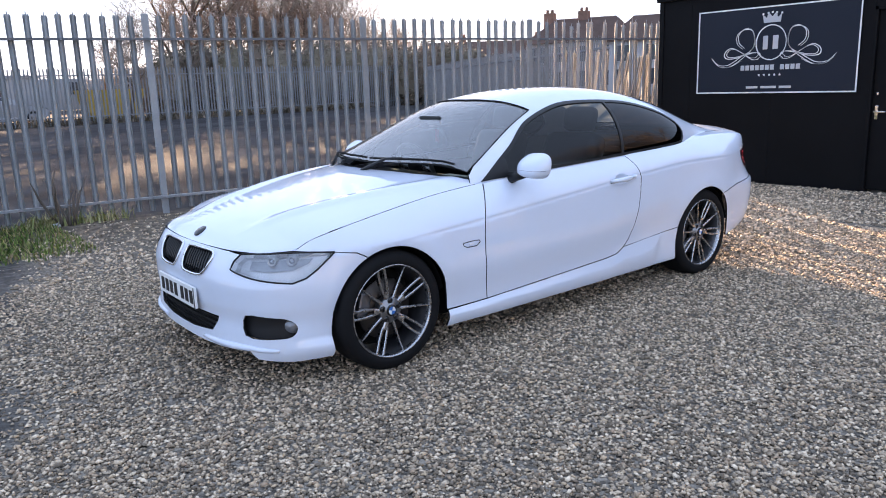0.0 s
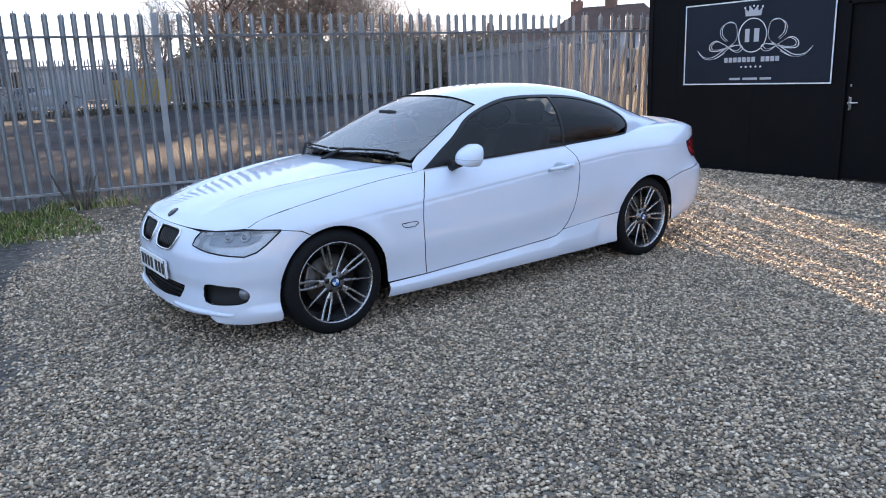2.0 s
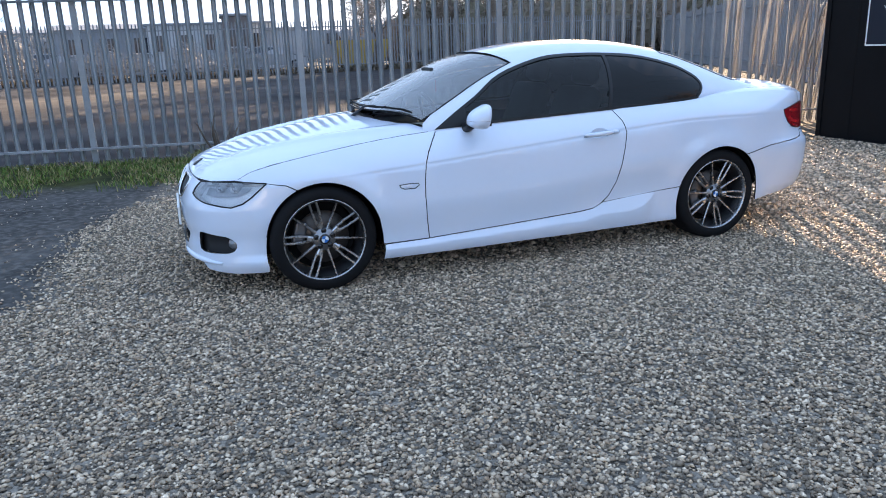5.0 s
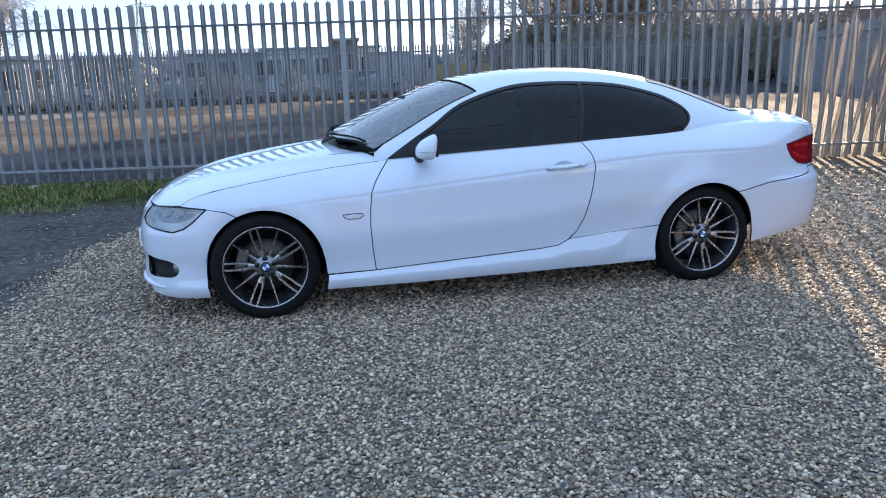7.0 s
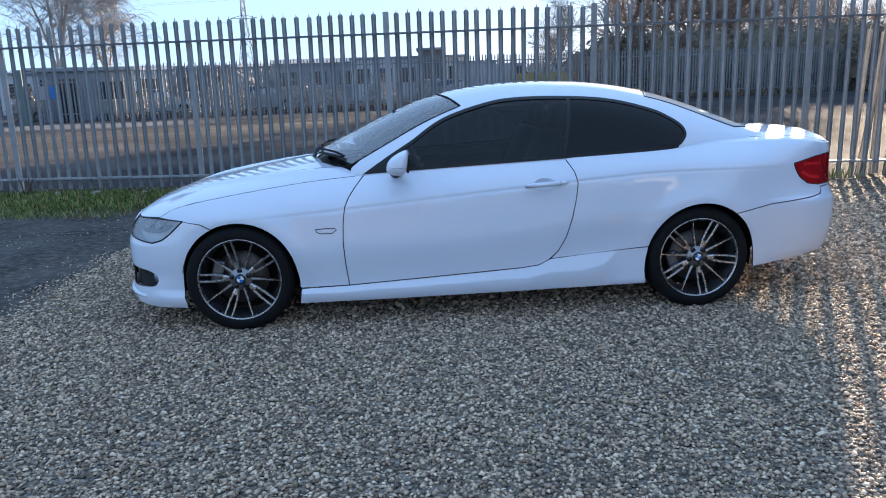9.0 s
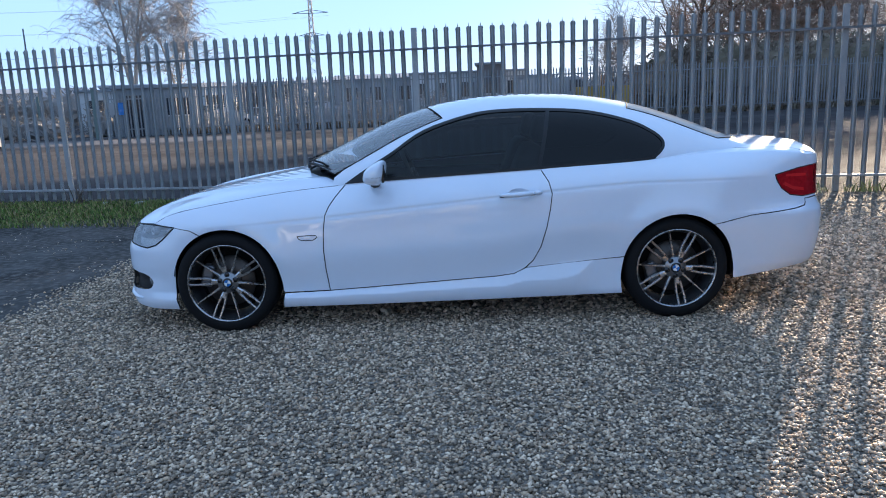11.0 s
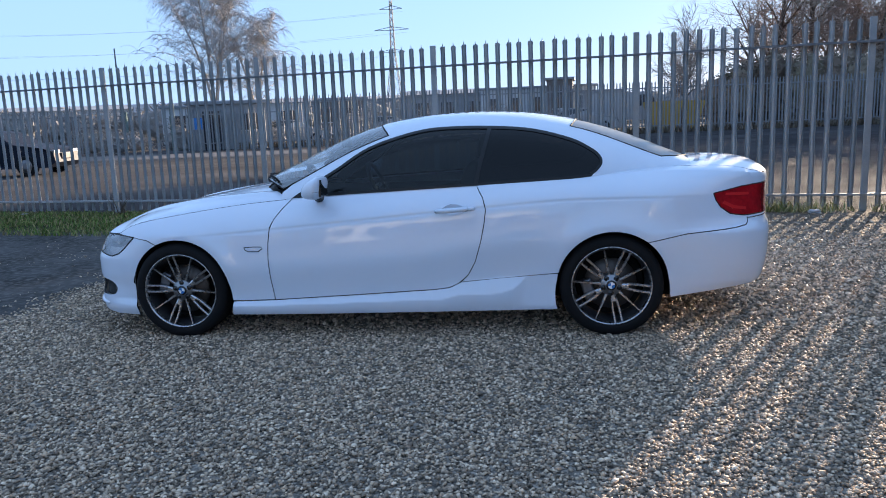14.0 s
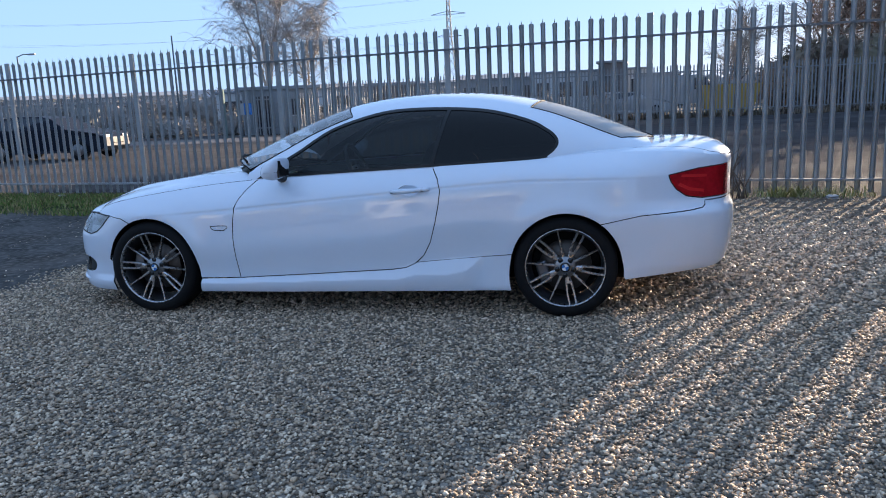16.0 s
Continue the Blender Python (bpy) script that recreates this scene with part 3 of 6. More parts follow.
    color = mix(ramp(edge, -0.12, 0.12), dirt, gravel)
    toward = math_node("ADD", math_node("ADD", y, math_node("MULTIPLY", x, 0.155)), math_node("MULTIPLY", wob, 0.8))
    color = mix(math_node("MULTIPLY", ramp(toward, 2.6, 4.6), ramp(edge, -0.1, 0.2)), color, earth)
    # by the hut the earth colour stands for dirt and for the shade there
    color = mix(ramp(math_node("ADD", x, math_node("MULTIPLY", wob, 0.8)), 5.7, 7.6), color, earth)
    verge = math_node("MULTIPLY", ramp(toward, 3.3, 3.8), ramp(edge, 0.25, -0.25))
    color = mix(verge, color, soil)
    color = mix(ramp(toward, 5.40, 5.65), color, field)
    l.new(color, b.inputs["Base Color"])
    h = mix(ramp(edge, -0.12, 0.12), noise_node(22), stone.outputs["Distance"])
    bp = n.new("ShaderNodeBump")
    bp.inputs["Strength"].default_value, bp.inputs["Distance"].default_value = 0.7, 0.02
    l.new(h, bp.inputs["Height"])
    l.new(bp.outputs["Normal"], b.inputs["Normal"])
    return m


def build_ground():
    """One sheet to the horizon, finer and slightly uneven near the yard."""
    xs = np.concatenate([[-900, -300, -120, -60, -30], np.arange(-16, 16.1, 0.5), [30, 60, 120, 300, 900]])
    ys = np.concatenate([[-900, -300, -120, -60, -30], np.arange(-12, 40.1, 0.5), [60, 120, 300, 900]])
    v = []
    for yy in ys:
        for xx in xs:
            d = yy - fence_y(xx)
            z = 0.05 * noise.noise(Vector((xx * 0.35, yy * 0.35, 3))) * smooth(0.5, 3, d) * (1 - smooth(28, 38, yy)) if abs(xx) < 17 else 0.0
            v.append((float(xx), float(yy), float(z)))
    w = len(xs)
    f = [(j * w + i, j * w + i + 1, (j + 1) * w + i + 1, (j + 1) * w + i) for j in range(len(ys) - 1) for i in range(w - 1)]
    g = mesh_object("ground", v, f, ground_material(), smooth=True)
    tagged(g, "grey gravel yard beside a dark dirt track and brown waste ground", "ground", kind="structure")


def heap(name, mat, label, count, area, size, seed, n_seg, sink=0.25, stray=False):
    """Loose stones strewn over an area, each an uneven squashed solid, all in one mesh."""
    rng = np.random.default_rng(seed)
    bm = bmesh.new()
    if n_seg == 2:
        for k in range(6):
            bm.verts.new((math.cos(k * math.pi / 3), math.sin(k * math.pi / 3), 0.25 * (-1) ** k))
        bm.verts.new((0.1, 0, 1))
        bmesh.ops.convex_hull(bm, input=bm.verts[:])
    else:
        for p in ((1, 0, 0), (-1, 0, 0), (0, 1, 0), (0, -1, 0), (0, 0, 1), (0, 0, -1)):
            bm.verts.new(p)
        bmesh.ops.convex_hull(bm, input=bm.verts[:])
    bm.verts.index_update()
    base = np.array([v.co[:] for v in bm.verts])
    tri = np.array([[v.index for v in f.verts] for f in bm.faces])
    bm.free()
    x0, x1, y0, y1 = area
    p = np.stack([rng.uniform(x0, x1, count), rng.uniform(y0, y1, count)], 1)
    wob = np.array([noise.noise(Vector((float(a) * 1.1, float(b) * 1.1, 7))) for a, b in p])
    keep = (p[:, 0] + 1.64 - 0.215 * p[:, 1] + 0.45 * wob + rng.normal(0, 0.12, count) > 0) & (p[:, 1] < 5.30 - 0.155 * p[:, 0])
    if stray:
        keep = (p[:, 0] + 1.64 - 0.215 * p[:, 1] < 0.1) & (p[:, 1] < 3.6 - 0.155 * p[:, 0]) & (rng.uniform(0, 1, count) < np.clip(0.25 + 0.9 * wob + 0.25 * np.exp((p[:, 0] + 1.5) / 0.6), 0, 1))
    bare = np.clip((p[:, 1] + 0.155 * p[:, 0] - 2.6) / 2.0, 0, 1)
    bare = np.maximum(bare, np.clip((p[:, 0] - 5.9) / 1.6, 0, 0.7))
    keep &= rng.uniform(0, 1, count) > 0.86 * bare
    p = p[keep]
    k = len(p)
    r = size * np.clip(rng.lognormal(0, 0.22, k), 0.55, 1.7)
    sc = np.stack([r * rng.uniform(0.9, 1.38, k), r * rng.uniform(0.66, 1.0, k), r * rng.uniform(0.55, 0.9, k)], 1)
    V = base[None] * (1 + rng.uniform(-0.22, 0.22, (k, len(base), 1))) * sc[:, None, :]
    a, t = rng.uniform(0, 6.283, k), rng.normal(0, 0.30, k)
    ca, sa, ct, st = np.cos(a), np.sin(a), np.cos(t), np.sin(t)
    y = V[..., 1] * ct[:, None] - V[..., 2] * st[:, None]
    z = V[..., 1] * st[:, None] + V[..., 2] * ct[:, None]
    x = V[..., 0]
    V = np.stack([x * ca[:, None] - y * sa[:, None], x * sa[:, None] + y * ca[:, None], z], 2)
    V[..., 0] += p[:, 0:1]
    V[..., 1] += p[:, 1:2]
    V[..., 2] += (r * rng.uniform(-0.15, sink + 0.55, k))[:, None]
    F = (tri[None] + (np.arange(k) * len(base))[:, None, None]).reshape(-1, 3)
    V = V.reshape(-1, 3)
    me = bpy.data.meshes.new(name)
    me.vertices.add(len(V))
    me.vertices.foreach_set("co", V.astype(np.float32).ravel())
    me.loops.add(F.size)
    me.loops.foreach_set("vertex_index", F.astype(np.int32).ravel())
    me.polygons.add(len(F))
    me.polygons.foreach_set("loop_start", (np.arange(len(F)) * 3).astype(np.int32))
    me.polygons.foreach_set("loop_total", np.full(len(F), 3, np.int32))
    me.update()
    me.validate()
    me.materials.append(mat)
    me.polygons.foreach_set("use_smooth", [n_seg == 2] * len(F))
    ob = new(name, me)
    return tagged(ob, label, "gravel", kind="stuff")


build_ground()
heap("gravel", PEBBLES, "loose grey and tan gravel stones covering the yard", 132000, (-2.5, 5.3, -4.1, -0.6), 0.0089, 1, 2)
heap("gravel", PEBBLES, "loose grey and tan gravel stones before the car's nose", 29000, (-2.6, 0.3, -0.6, 2.4), 0.0092, 5, 2)
heap("gravel", PEBBLES, "loose grey and tan gravel stones behind and under the car", 46000, (0.3, 7.4, -0.6, 2.4), 0.0140, 2, 1)
heap("gravel", PEBBLES, "loose grey and tan gravel stones before the fence", 22000, (-1.6, 7.4, 2.4, 5.2), 0.0145, 6, 1)
heap("gravel", PEBBLES, "loose grey gravel stones by the black hut", 9000, (5.4, 7.4, -4.3, -0.6), 0.0150, 3, 1)
heap("strewn_stones", PEBBLES, "few pale stones strewn over the dark dirt track", 6000, (-9.0, -0.4, -4.0, 4.6), 0.0070, 4, 2, stray=True)


# ---- palisade fence ----
PITCH = 2.75 / 18
POST_X0, POST_STEP = -1.79, 2.75 * math.cos(math.atan(0.155))
ALONG = Vector((1, -0.155, 0)).normalized()
OUT = Vector((0.155, 1, 0)).normalized()


def pale_mesh(height, w=0.064, tip=0.115):
    """A corrugated steel pale with a three-pointed head."""
    prof = [(-0.5, 0.010), (-0.36, 0.022), (-0.16, 0.004), (0, 0.0), (0.16, 0.004), (0.36, 0.022), (0.5, 0.010)]
    heads = [0.036, 0.068, 0.060, tip, 0.060, 0.068, 0.036]
    v, f = [], []
    m = len(prof)
    for back in (0, 1):
        for lvl in (0, 1, 2):
            for (a, d), h in zip(prof, heads):
                z = 0.05 if lvl == 0 else (height - tip if lvl == 1 else height - tip + h)
                spread = 1.0 if lvl < 2 else (1.1 if abs(a) > 0.3 else 0.85)
                v.append((a * w * spread, d * 1.0 + back * 0.004 - (0.006 if lvl == 2 and abs(a) > 0.3 else 0), z))
    for back in (0, 1):
        o = back * 3 * m
        for lvl in (0, 1):
            for i in range(m - 1):
                q = (o + lvl * m + i, o + lvl * m + i + 1, o + (lvl + 1) * m + i + 1, o + (lvl + 1) * m + i)
                f.append(q if not back else q[::-1])
    for i in (0, m - 1):
        for lvl in (0, 1):
            a, c = lvl * m + i, (lvl + 1) * m + i
            f.append((a, c, 3 * m + c, 3 * m + a) if i == 0 else (a, 3 * m + a, 3 * m + c, c))
    for i in range(m - 1):
        f.append((2 * m + i, 2 * m + i + 1, 5 * m + i + 1, 5 * m + i))
    me = bpy.data.meshes.new("pale")
    me.from_pydata(v, [], f)
    return me


def build_fence():
    rng = random.Random(4)
    fence = empty("palisade_fence", (0, 0, 0), "galvanised steel palisade fence with pointed pales along the yard", "fence")
    me = pale_mesh(2.365)
    me.materials.append(GALVANISED)
    old = pale_mesh(2.365)
    old.materials.append(RUSTY)
    turn = math.atan2(ALONG.y, ALONG.x)
    k0, k1 = -5, 5
    for k in range(k0, k1):
        x = POST_X0 + k * POST_STEP
        base = Vector((x, fence_y(x), 0))
        post = part("fence_post", boxed((-0.038, 0.0, -0.02), (0.038, 0.045, 2.335), 0.006), GALVANISED, fence)
        post.matrix_basis = Matrix.Translation(base - OUT * 0.002) @ Matrix.Rotation(turn, 4, "Z")
        if k == k1 - 1:
            break
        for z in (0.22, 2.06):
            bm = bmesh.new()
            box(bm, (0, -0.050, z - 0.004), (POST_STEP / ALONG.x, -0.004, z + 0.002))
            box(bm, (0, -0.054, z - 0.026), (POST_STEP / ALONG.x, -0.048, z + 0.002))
            rail = part("rail", bm, SHADED_RAIL if z > 1 else GALVANISED, fence)
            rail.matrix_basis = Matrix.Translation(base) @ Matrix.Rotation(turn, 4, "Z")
        for i in range(1, 18):
            p = base + ALONG * (i * PITCH)
            bent = smooth(6.2, 7.4, p.x)
            pale = new("pale", old if bent > 0.9 else me)
            pale.parent = fence
            lean = rng.gauss(0, 0.004) + bent * rng.uniform(-0.03, 0.02)
            low = rng.gauss(0, 0.006) - bent * abs(rng.gauss(0, 0.03))
            pale.matrix_basis = (Matrix.Translation(p + Vector((bent * 0.04, 0, low))) @ Matrix.Rotation(turn + rng.gauss(0, 0.06) + bent * rng.uniform(-0.15, 0.15), 4, "Z")
                                 @ Matrix.Rotation(lean, 4, "Y") @ Matrix.Rotation(bent * rng.uniform(-0.02, 0.03), 4, "X"))
        for i in range(18):
            # an older row of pales behind the last stretch, leaning towards the hut
            p = base + ALONG * ((i + 0.5) * PITCH) + OUT * 0.16
            if 7.0 < p.x < 9.0:
                over = smooth(6.8, 8.6, p.x)
                pale = new("pale", old)
                pale.parent = fence
                pale.matrix_basis = (Matrix.Translation(p + Vector((-0.15 * over, 0, rng.uniform(-0.46, -0.36) - 0.10 * over))) @ Matrix.Rotation(turn - 0.28 + rng.gauss(0, 0.05), 4, "Z")
                                     @ Matrix.Rotation(0.02 + 0.16 * over + rng.gauss(0, 0.035), 4, "Y"))
                if rng.random() < 0.5:
                    twin = new("pale", old)
                    twin.parent = fence
                    twin.matrix_basis = Matrix.Translation((0.07, 0.06, rng.uniform(-0.25, 0.0))) @ pale.matrix_basis @ Matrix.Rotation(rng.gauss(0.02, 0.05), 4, "Y")
        for i in range(2, 17, 5):
            p = base + ALONG * (i * PITCH)
            for z in (0.20, 2.045):
                b = part("bolt", boxed((p.x - 0.008, p.y - 0.066, z - 0.008), (p.x + 0.008, p.y - 0.052, z + 0.008), 0.002), GALVANISED, fence)


build_fence()


# ---- black hut with its sign ----
HX = 7.45


def build_hut():
    hut = empty("black_hut", (HX, 0, 0), "black painted site hut with a framed sign and a door", "hut")
    hut_w = lambda y0, y1, z0, z1, name, d=0.0, mat=HUT_BLACK, lab="": part(name, boxed((-d, y0, z0), (0.10, y1, z1), 0.003), mat, hut, lab)
    hut_w(-8.0, -0.98, 0, 2.46, "wall_panel")
    hut_w(-0.02, 2.90, 0, 2.46, "wall_panel")
    hut_w(-0.98, -0.02, 2.14, 2.46, "lintel_panel")
    for y in (-7.2, -6.0, -4.8, -3.6, -2.4, -1.2, 1.2, 2.4):
        part("cladding_joint", boxed((-0.004, y - 0.02, 0.02), (0.0, y + 0.02, 2.44), 0.001), HUT_BLACK, hut)
    part("corner_post", boxed((-0.014, 2.83, 0), (0.0, 2.905, 2.46), 0.004), HUT_BLACK, hut)
    part("wall_end", boxed((0.10, 2.80, 0), (5.0, 2.90, 2.46), 0.003), HUT_BLACK, hut)
    part("roof", boxed((-0.05, -8.05, 2.46), (5.05, 2.94, 2.54), 0.01), HUT_BLACK, hut, "flat black roof edge")
    door = part("door", boxed((0.025, -0.95, 0.03), (0.07, -0.06, 2.10), 0.004), HUT_BLACK, hut, "plain black door, closed")
    part("door_frame", boxed((-0.02, -0.06, 0), (0.10, -0.02, 2.14), 0.004), HUT_BLACK, hut)
    part("door_frame", boxed((-0.02, -0.98, 0), (0.10, -0.95, 2.14), 0.004), HUT_BLACK, hut)
    part("door_frame", boxed((-0.02, -0.98, 2.10), (0.10, -0.02, 2.14), 0.004), HUT_BLACK, hut)
    part("handle_plate", boxed((0.012, -0.135, 0.86), (0.025, -0.095, 1.02), 0.004), CHROME, door, "steel handle plate")
    bm = boxed((-0.03, -0.23, 0.94), (-0.012, -0.10, 0.96), 0.005)
    box(bm, (-0.03, -0.125, 0.94), (0.014, -0.105, 0.96), 0.003)
    part("handle", bm, CHROME, door, "steel lever handle")
    part("lock", boxed((0.012, -0.125, 1.14), (0.025, -0.100, 1.17), 0.004), CHROME, door)
    return hut


def build_sign():
    """A framed dark panel with a crown, a ringed emblem, scrolls and bars of lettering."""
    Y0, Y1, Z0, Z1 = 2.255, 0.115, 1.178, 2.265
    sign = empty("wall_sign", (HX, 0, 0), "dark navy company sign with a white border and white scrollwork", "sign")
    part("panel", boxed((-0.018, Y1, Z0), (-0.0155 + 0.012, Y0, Z1), 0.002), SIGN_BLUE, sign)
    t = 0.017
    for lo, hi in (((Y1, Z0), (Y0, Z0 + t)), ((Y1, Z1 - t), (Y0, Z1)), ((Y1, Z0 + t), (Y1 + t, Z1 - t)), ((Y0 - t, Z0 + t), (Y0, Z1 - t))):
        part("border", boxed((-0.022, lo[0], lo[1]), (-0.018, hi[0], hi[1])), SIGN_WHITE, sign, "white border strip")
    cy, cz, fx = (Y0 + Y1) / 2 + 0.02, 1.814, -0.0205

    def stroke(name, pts, r, mat=SIGN_WHITE):
        v, f = [], []
        n = len(pts)
        for i, (u, w) in enumerate(pts):
            a, c = pts[max(i - 1, 0)], pts[min(i + 1, n - 1)]
            d = Vector((c[0] - a[0], c[1] - a[1])).normalized()
            h = r * (0.35 + 0.65 * math.sin(math.pi * (i + 0.5) / n) ** 0.5) if r < 0.02 else r
            for s in (-1, 1):
                for x in (fx - 0.003, fx + 0.003):
                    v.append((x, cy - (u - d.y * h * s), cz + w + d.x * h * s))
        for i in range(n - 1):
            a, b = i * 4, i * 4 + 4
            f += [(a, a + 2, b + 2, b), (a + 1, b + 1, b + 3, a + 3), (a, b, b + 1, a + 1), (a + 2, a + 3, b + 3, b + 2)]
        return mesh_object(name, v, f, mat, sign)

    def spline(pts, k=12):
        out = []
        q = [pts[0]] + pts + [pts[-1]]
        for i in range(1, len(q) - 2):
            for j in range(k):
                t = j / k
                out.append(tuple(0.5 * (2 * q[i][c] + (q[i + 1][c] - q[i - 1][c]) * t + (2 * q[i - 1][c] - 5 * q[i][c] + 4 * q[i + 1][c] - q[i + 2][c]) * t * t
                                        + (3 * q[i][c] - q[i - 1][c] - 3 * q[i + 1][c] + q[i + 2][c]) * t ** 3) for c in (0, 1)))
        return out + [pts[-1]]

    stroke("emblem_ring", [(0.20 * math.cos(a), 0.0 + 0.215 * math.sin(a)) for a in [2 * math.pi * i / 40 for i in range(41)]], 0.0075)
    for du, wide in ((-0.075, 0.032), (0.060, 0.036)):
        part("emblem_bar", boxed((fx - 0.003, cy - du - wide, cz - 0.085), (fx + 0.003, cy - du + wide, cz + 0.085), 0.002), SIGN_GREY, sign)
    crown = [(-0.11, 0.245), (-0.125, 0.345), (-0.07, 0.30), (-0.055, 0.375), (0, 0.315), (0.055, 0.375), (0.07, 0.30), (0.125, 0.345), (0.11, 0.245)]
    v = [(fx - 0.003, cy - u, cz + w) for u, w in crown] + [(fx + 0.003, cy - u, cz + w) for u, w in crown]
    n = len(crown)
    f = [tuple(range(n)), tuple(range(2 * n - 1, n - 1, -1))] + [(i, n + i, n + (i + 1) % n, (i + 1) % n) for i in range(n)]
    mesh_object("crown", v, f, SIGN_GREY, sign, "white crown shape")
    for u in (-0.125, -0.055, 0.0, 0.055, 0.125):
        part("crown_ball", boxed((fx - 0.003, cy - u - 0.012, cz + 0.36 - abs(u) * 0.15), (fx + 0.003, cy - u + 0.012, cz + 0.384 - abs(u) * 0.15), 0.004), SIGN_WHITE, sign)
    curl = [(0.357, -0.056), (0.437, 0.014), (0.445, 0.120), (0.357, 0.188), (0.257, 0.156), (0.222, 0.027), (0.262, -0.082), (0.41, -0.168), (0.58, -0.262), (0.73, -0.258), (0.83, -0.168)]
    bow = [(0.157, -0.205), (0.257, -0.20), (0.41, -0.104), (0.545, -0.048), (0.637, -0.104), (0.62, -0.177), (0.48, -0.18), (0.307, -0.134), (0.17, -0.119), (0.13, -0.162), (0.17, -0.20)]
    for m in (-1, 1):
        for k, r in ((0, 0.0055), (1, 0.0038)):
            stroke("scroll", spline([(m * (u - 0.016 * k * (i > 6) + 0.026 * k * (i < 4)), w - 0.024 * k * (i > 6) - 0.012 * k * (i < 4)) for i, (u, w) in enumerate(curl)]), r)
            stroke("scroll", spline([(m * (0.385 + (u - 0.385) * (1 - 0.13 * k)), -0.13 + (w + 0.13) * (1 - 0.22 * k) + 0.006 * k) for u, w in bow]), r)
        stroke("scroll", spline([(m * 0.40, -0.215), (m * 0.55, -0.285), (m * 0.70, -0.285), (m * 0.80, -0.215)]), 0.0035)
    for i in range(12):
        if i != 7:
            u = -0.40 + i * 0.0675
            part("lettering_bar", boxed((fx - 0.003, cy - u - 0.052, cz - 0.342), (fx + 0.003, cy - u, cz - 0.278), 0.002), SIGN_GREY, sign, "pale bar of lettering")
    for i in range(5):
        u = (i - 2) * 0.07
        bm = bmesh.new()
        vs = [bm.verts.new((fx, cy - u + (0.020 if k % 2 == 0 else 0.009) * math.sin(k * math.pi / 5), cz - 0.405 + (0.020 if k % 2 == 0 else 0.009) * math.cos(k * math.pi / 5))) for k in range(10)]
        fc = bm.faces.new(vs)
        g = bmesh.ops.extrude_face_region(bm, geom=[fc])
        bmesh.ops.translate(bm, vec=(-0.003, 0, 0), verts=[e for e in g["geom"] if isinstance(e, bmesh.types.BMVert)])
        part("star", bm, SIGN_WHITE, sign)
    for u0, u1 in ((-0.31, -0.15), (-0.11, 0.10), (0.14, 0.30)):
        part("tagline_bar", boxed((fx - 0.003, cy - u1, cz - 0.575), (fx + 0.003, cy - u0, cz - 0.545), 0.002), SIGN_GREY, sign, "small pale bar of lettering")


build_hut()
build_sign()


# ---- the car's panels ----
def cab(x, t):
    """The cabin's skin: x behind the front axle, t from belt (0) to the middle of the roof (1)."""
    h = max(1e-3, roof_line(x) - belt(x))
    a = min(1.0, max(0.0, t)) * math.pi / 2
    return (x, -cabin_width(x) * max(0.0, math.cos(a)) ** (2 / P_), belt(x) + h * math.sin(a) ** (2 / Q_))


def t_z(x, z):
    return math.asin(min(1.0, max(0.0, (z - belt(x)) / max(1e-3, roof_line(x) - belt(x)))) ** (Q_ / 2)) * 2 / math.pi


def t_y(x, y):
    return math.acos(min(1.0, abs(y) / cabin_width(x)) ** (P_ / 2)) * 2 / math.pi


def shrink(poly, d):
    """Moves an outline inwards by d."""
    area = sum(a[0] * b[1] - b[0] * a[1] for a, b in zip(poly, poly[1:] + poly[:1])) / 2
    s = 1 if area > 0 else -1
    out = []
    n = len(poly)
    for i in range(n):
        a, b, c = (Vector(poly[(i + k) % n]) for k in (-1, 0, 1))
        e1, e2 = (b - a), (c - b)
        if e1.length < 1e-9 or e2.length < 1e-9:
            continue
        n1, n2 = Vector((-e1.y, e1.x)).normalized() * s, Vector((-e2.y, e2.x)).normalized() * s
        m = n1 + n2
        m = m / max(0.5, m.dot(n1)) if m.length > 1e-6 else n1
        q = b + m * d
        out.append((q.x, q.y))
    return out


def clip(poly, a, b, keep):
    """The part of an outline on one side of the line a-b."""
    side = lambda p: ((b[0] - a[0]) * (p[1] - a[1]) - (b[1] - a[1]) * (p[0] - a[0])) * keep
    out = []
    for p, q in zip(poly, poly[1:] + poly[:1]):
        u, w = side(p), side(q)
        if u >= 0:
            out.append(p)
        if u * w < 0:
            k = u / (u - w)
            out.append((p[0] + (q[0] - p[0]) * k, p[1] + (q[1] - p[1]) * k))
    return out


def rounded(points, k=5):
    """A smooth closed line through a few points."""
    out, n = [], len(points)
    for i in range(n):
        p = [points[(i + j) % n] for j in (-1, 0, 1, 2)]
        for j in range(k):
            t = j / k
            out.append(tuple(0.5 * (2 * p[1][c] + (p[2][c] - p[0][c]) * t + (2 * p[0][c] - 5 * p[1][c] + 4 * p[2][c] - p[3][c]) * t * t
                                    + (3 * p[1][c] - p[0][c] - 3 * p[2][c] + p[3][c]) * t ** 3) for c in (0, 1)))
    return out


def window_line(k=4):
    """The side window's outline: smooth all round but for the sharp tip at the mirror."""
    q = [WINDOW[0]] + WINDOW + [WINDOW[0], WINDOW[0]]
    out = []
    for i in range(1, len(q) - 2):
        p = q[i - 1:i + 3]
        for j in range(k):
            t = j / k
            out.append(tuple(0.5 * (2 * p[1][c] + (p[2][c] - p[0][c]) * t + (2 * p[0][c] - 5 * p[1][c] + 4 * p[2][c] - p[3][c]) * t * t
                                    + (3 * p[1][c] - p[0][c] - 3 * p[2][c] + p[3][c]) * t ** 3) for c in (0, 1)))
    return out


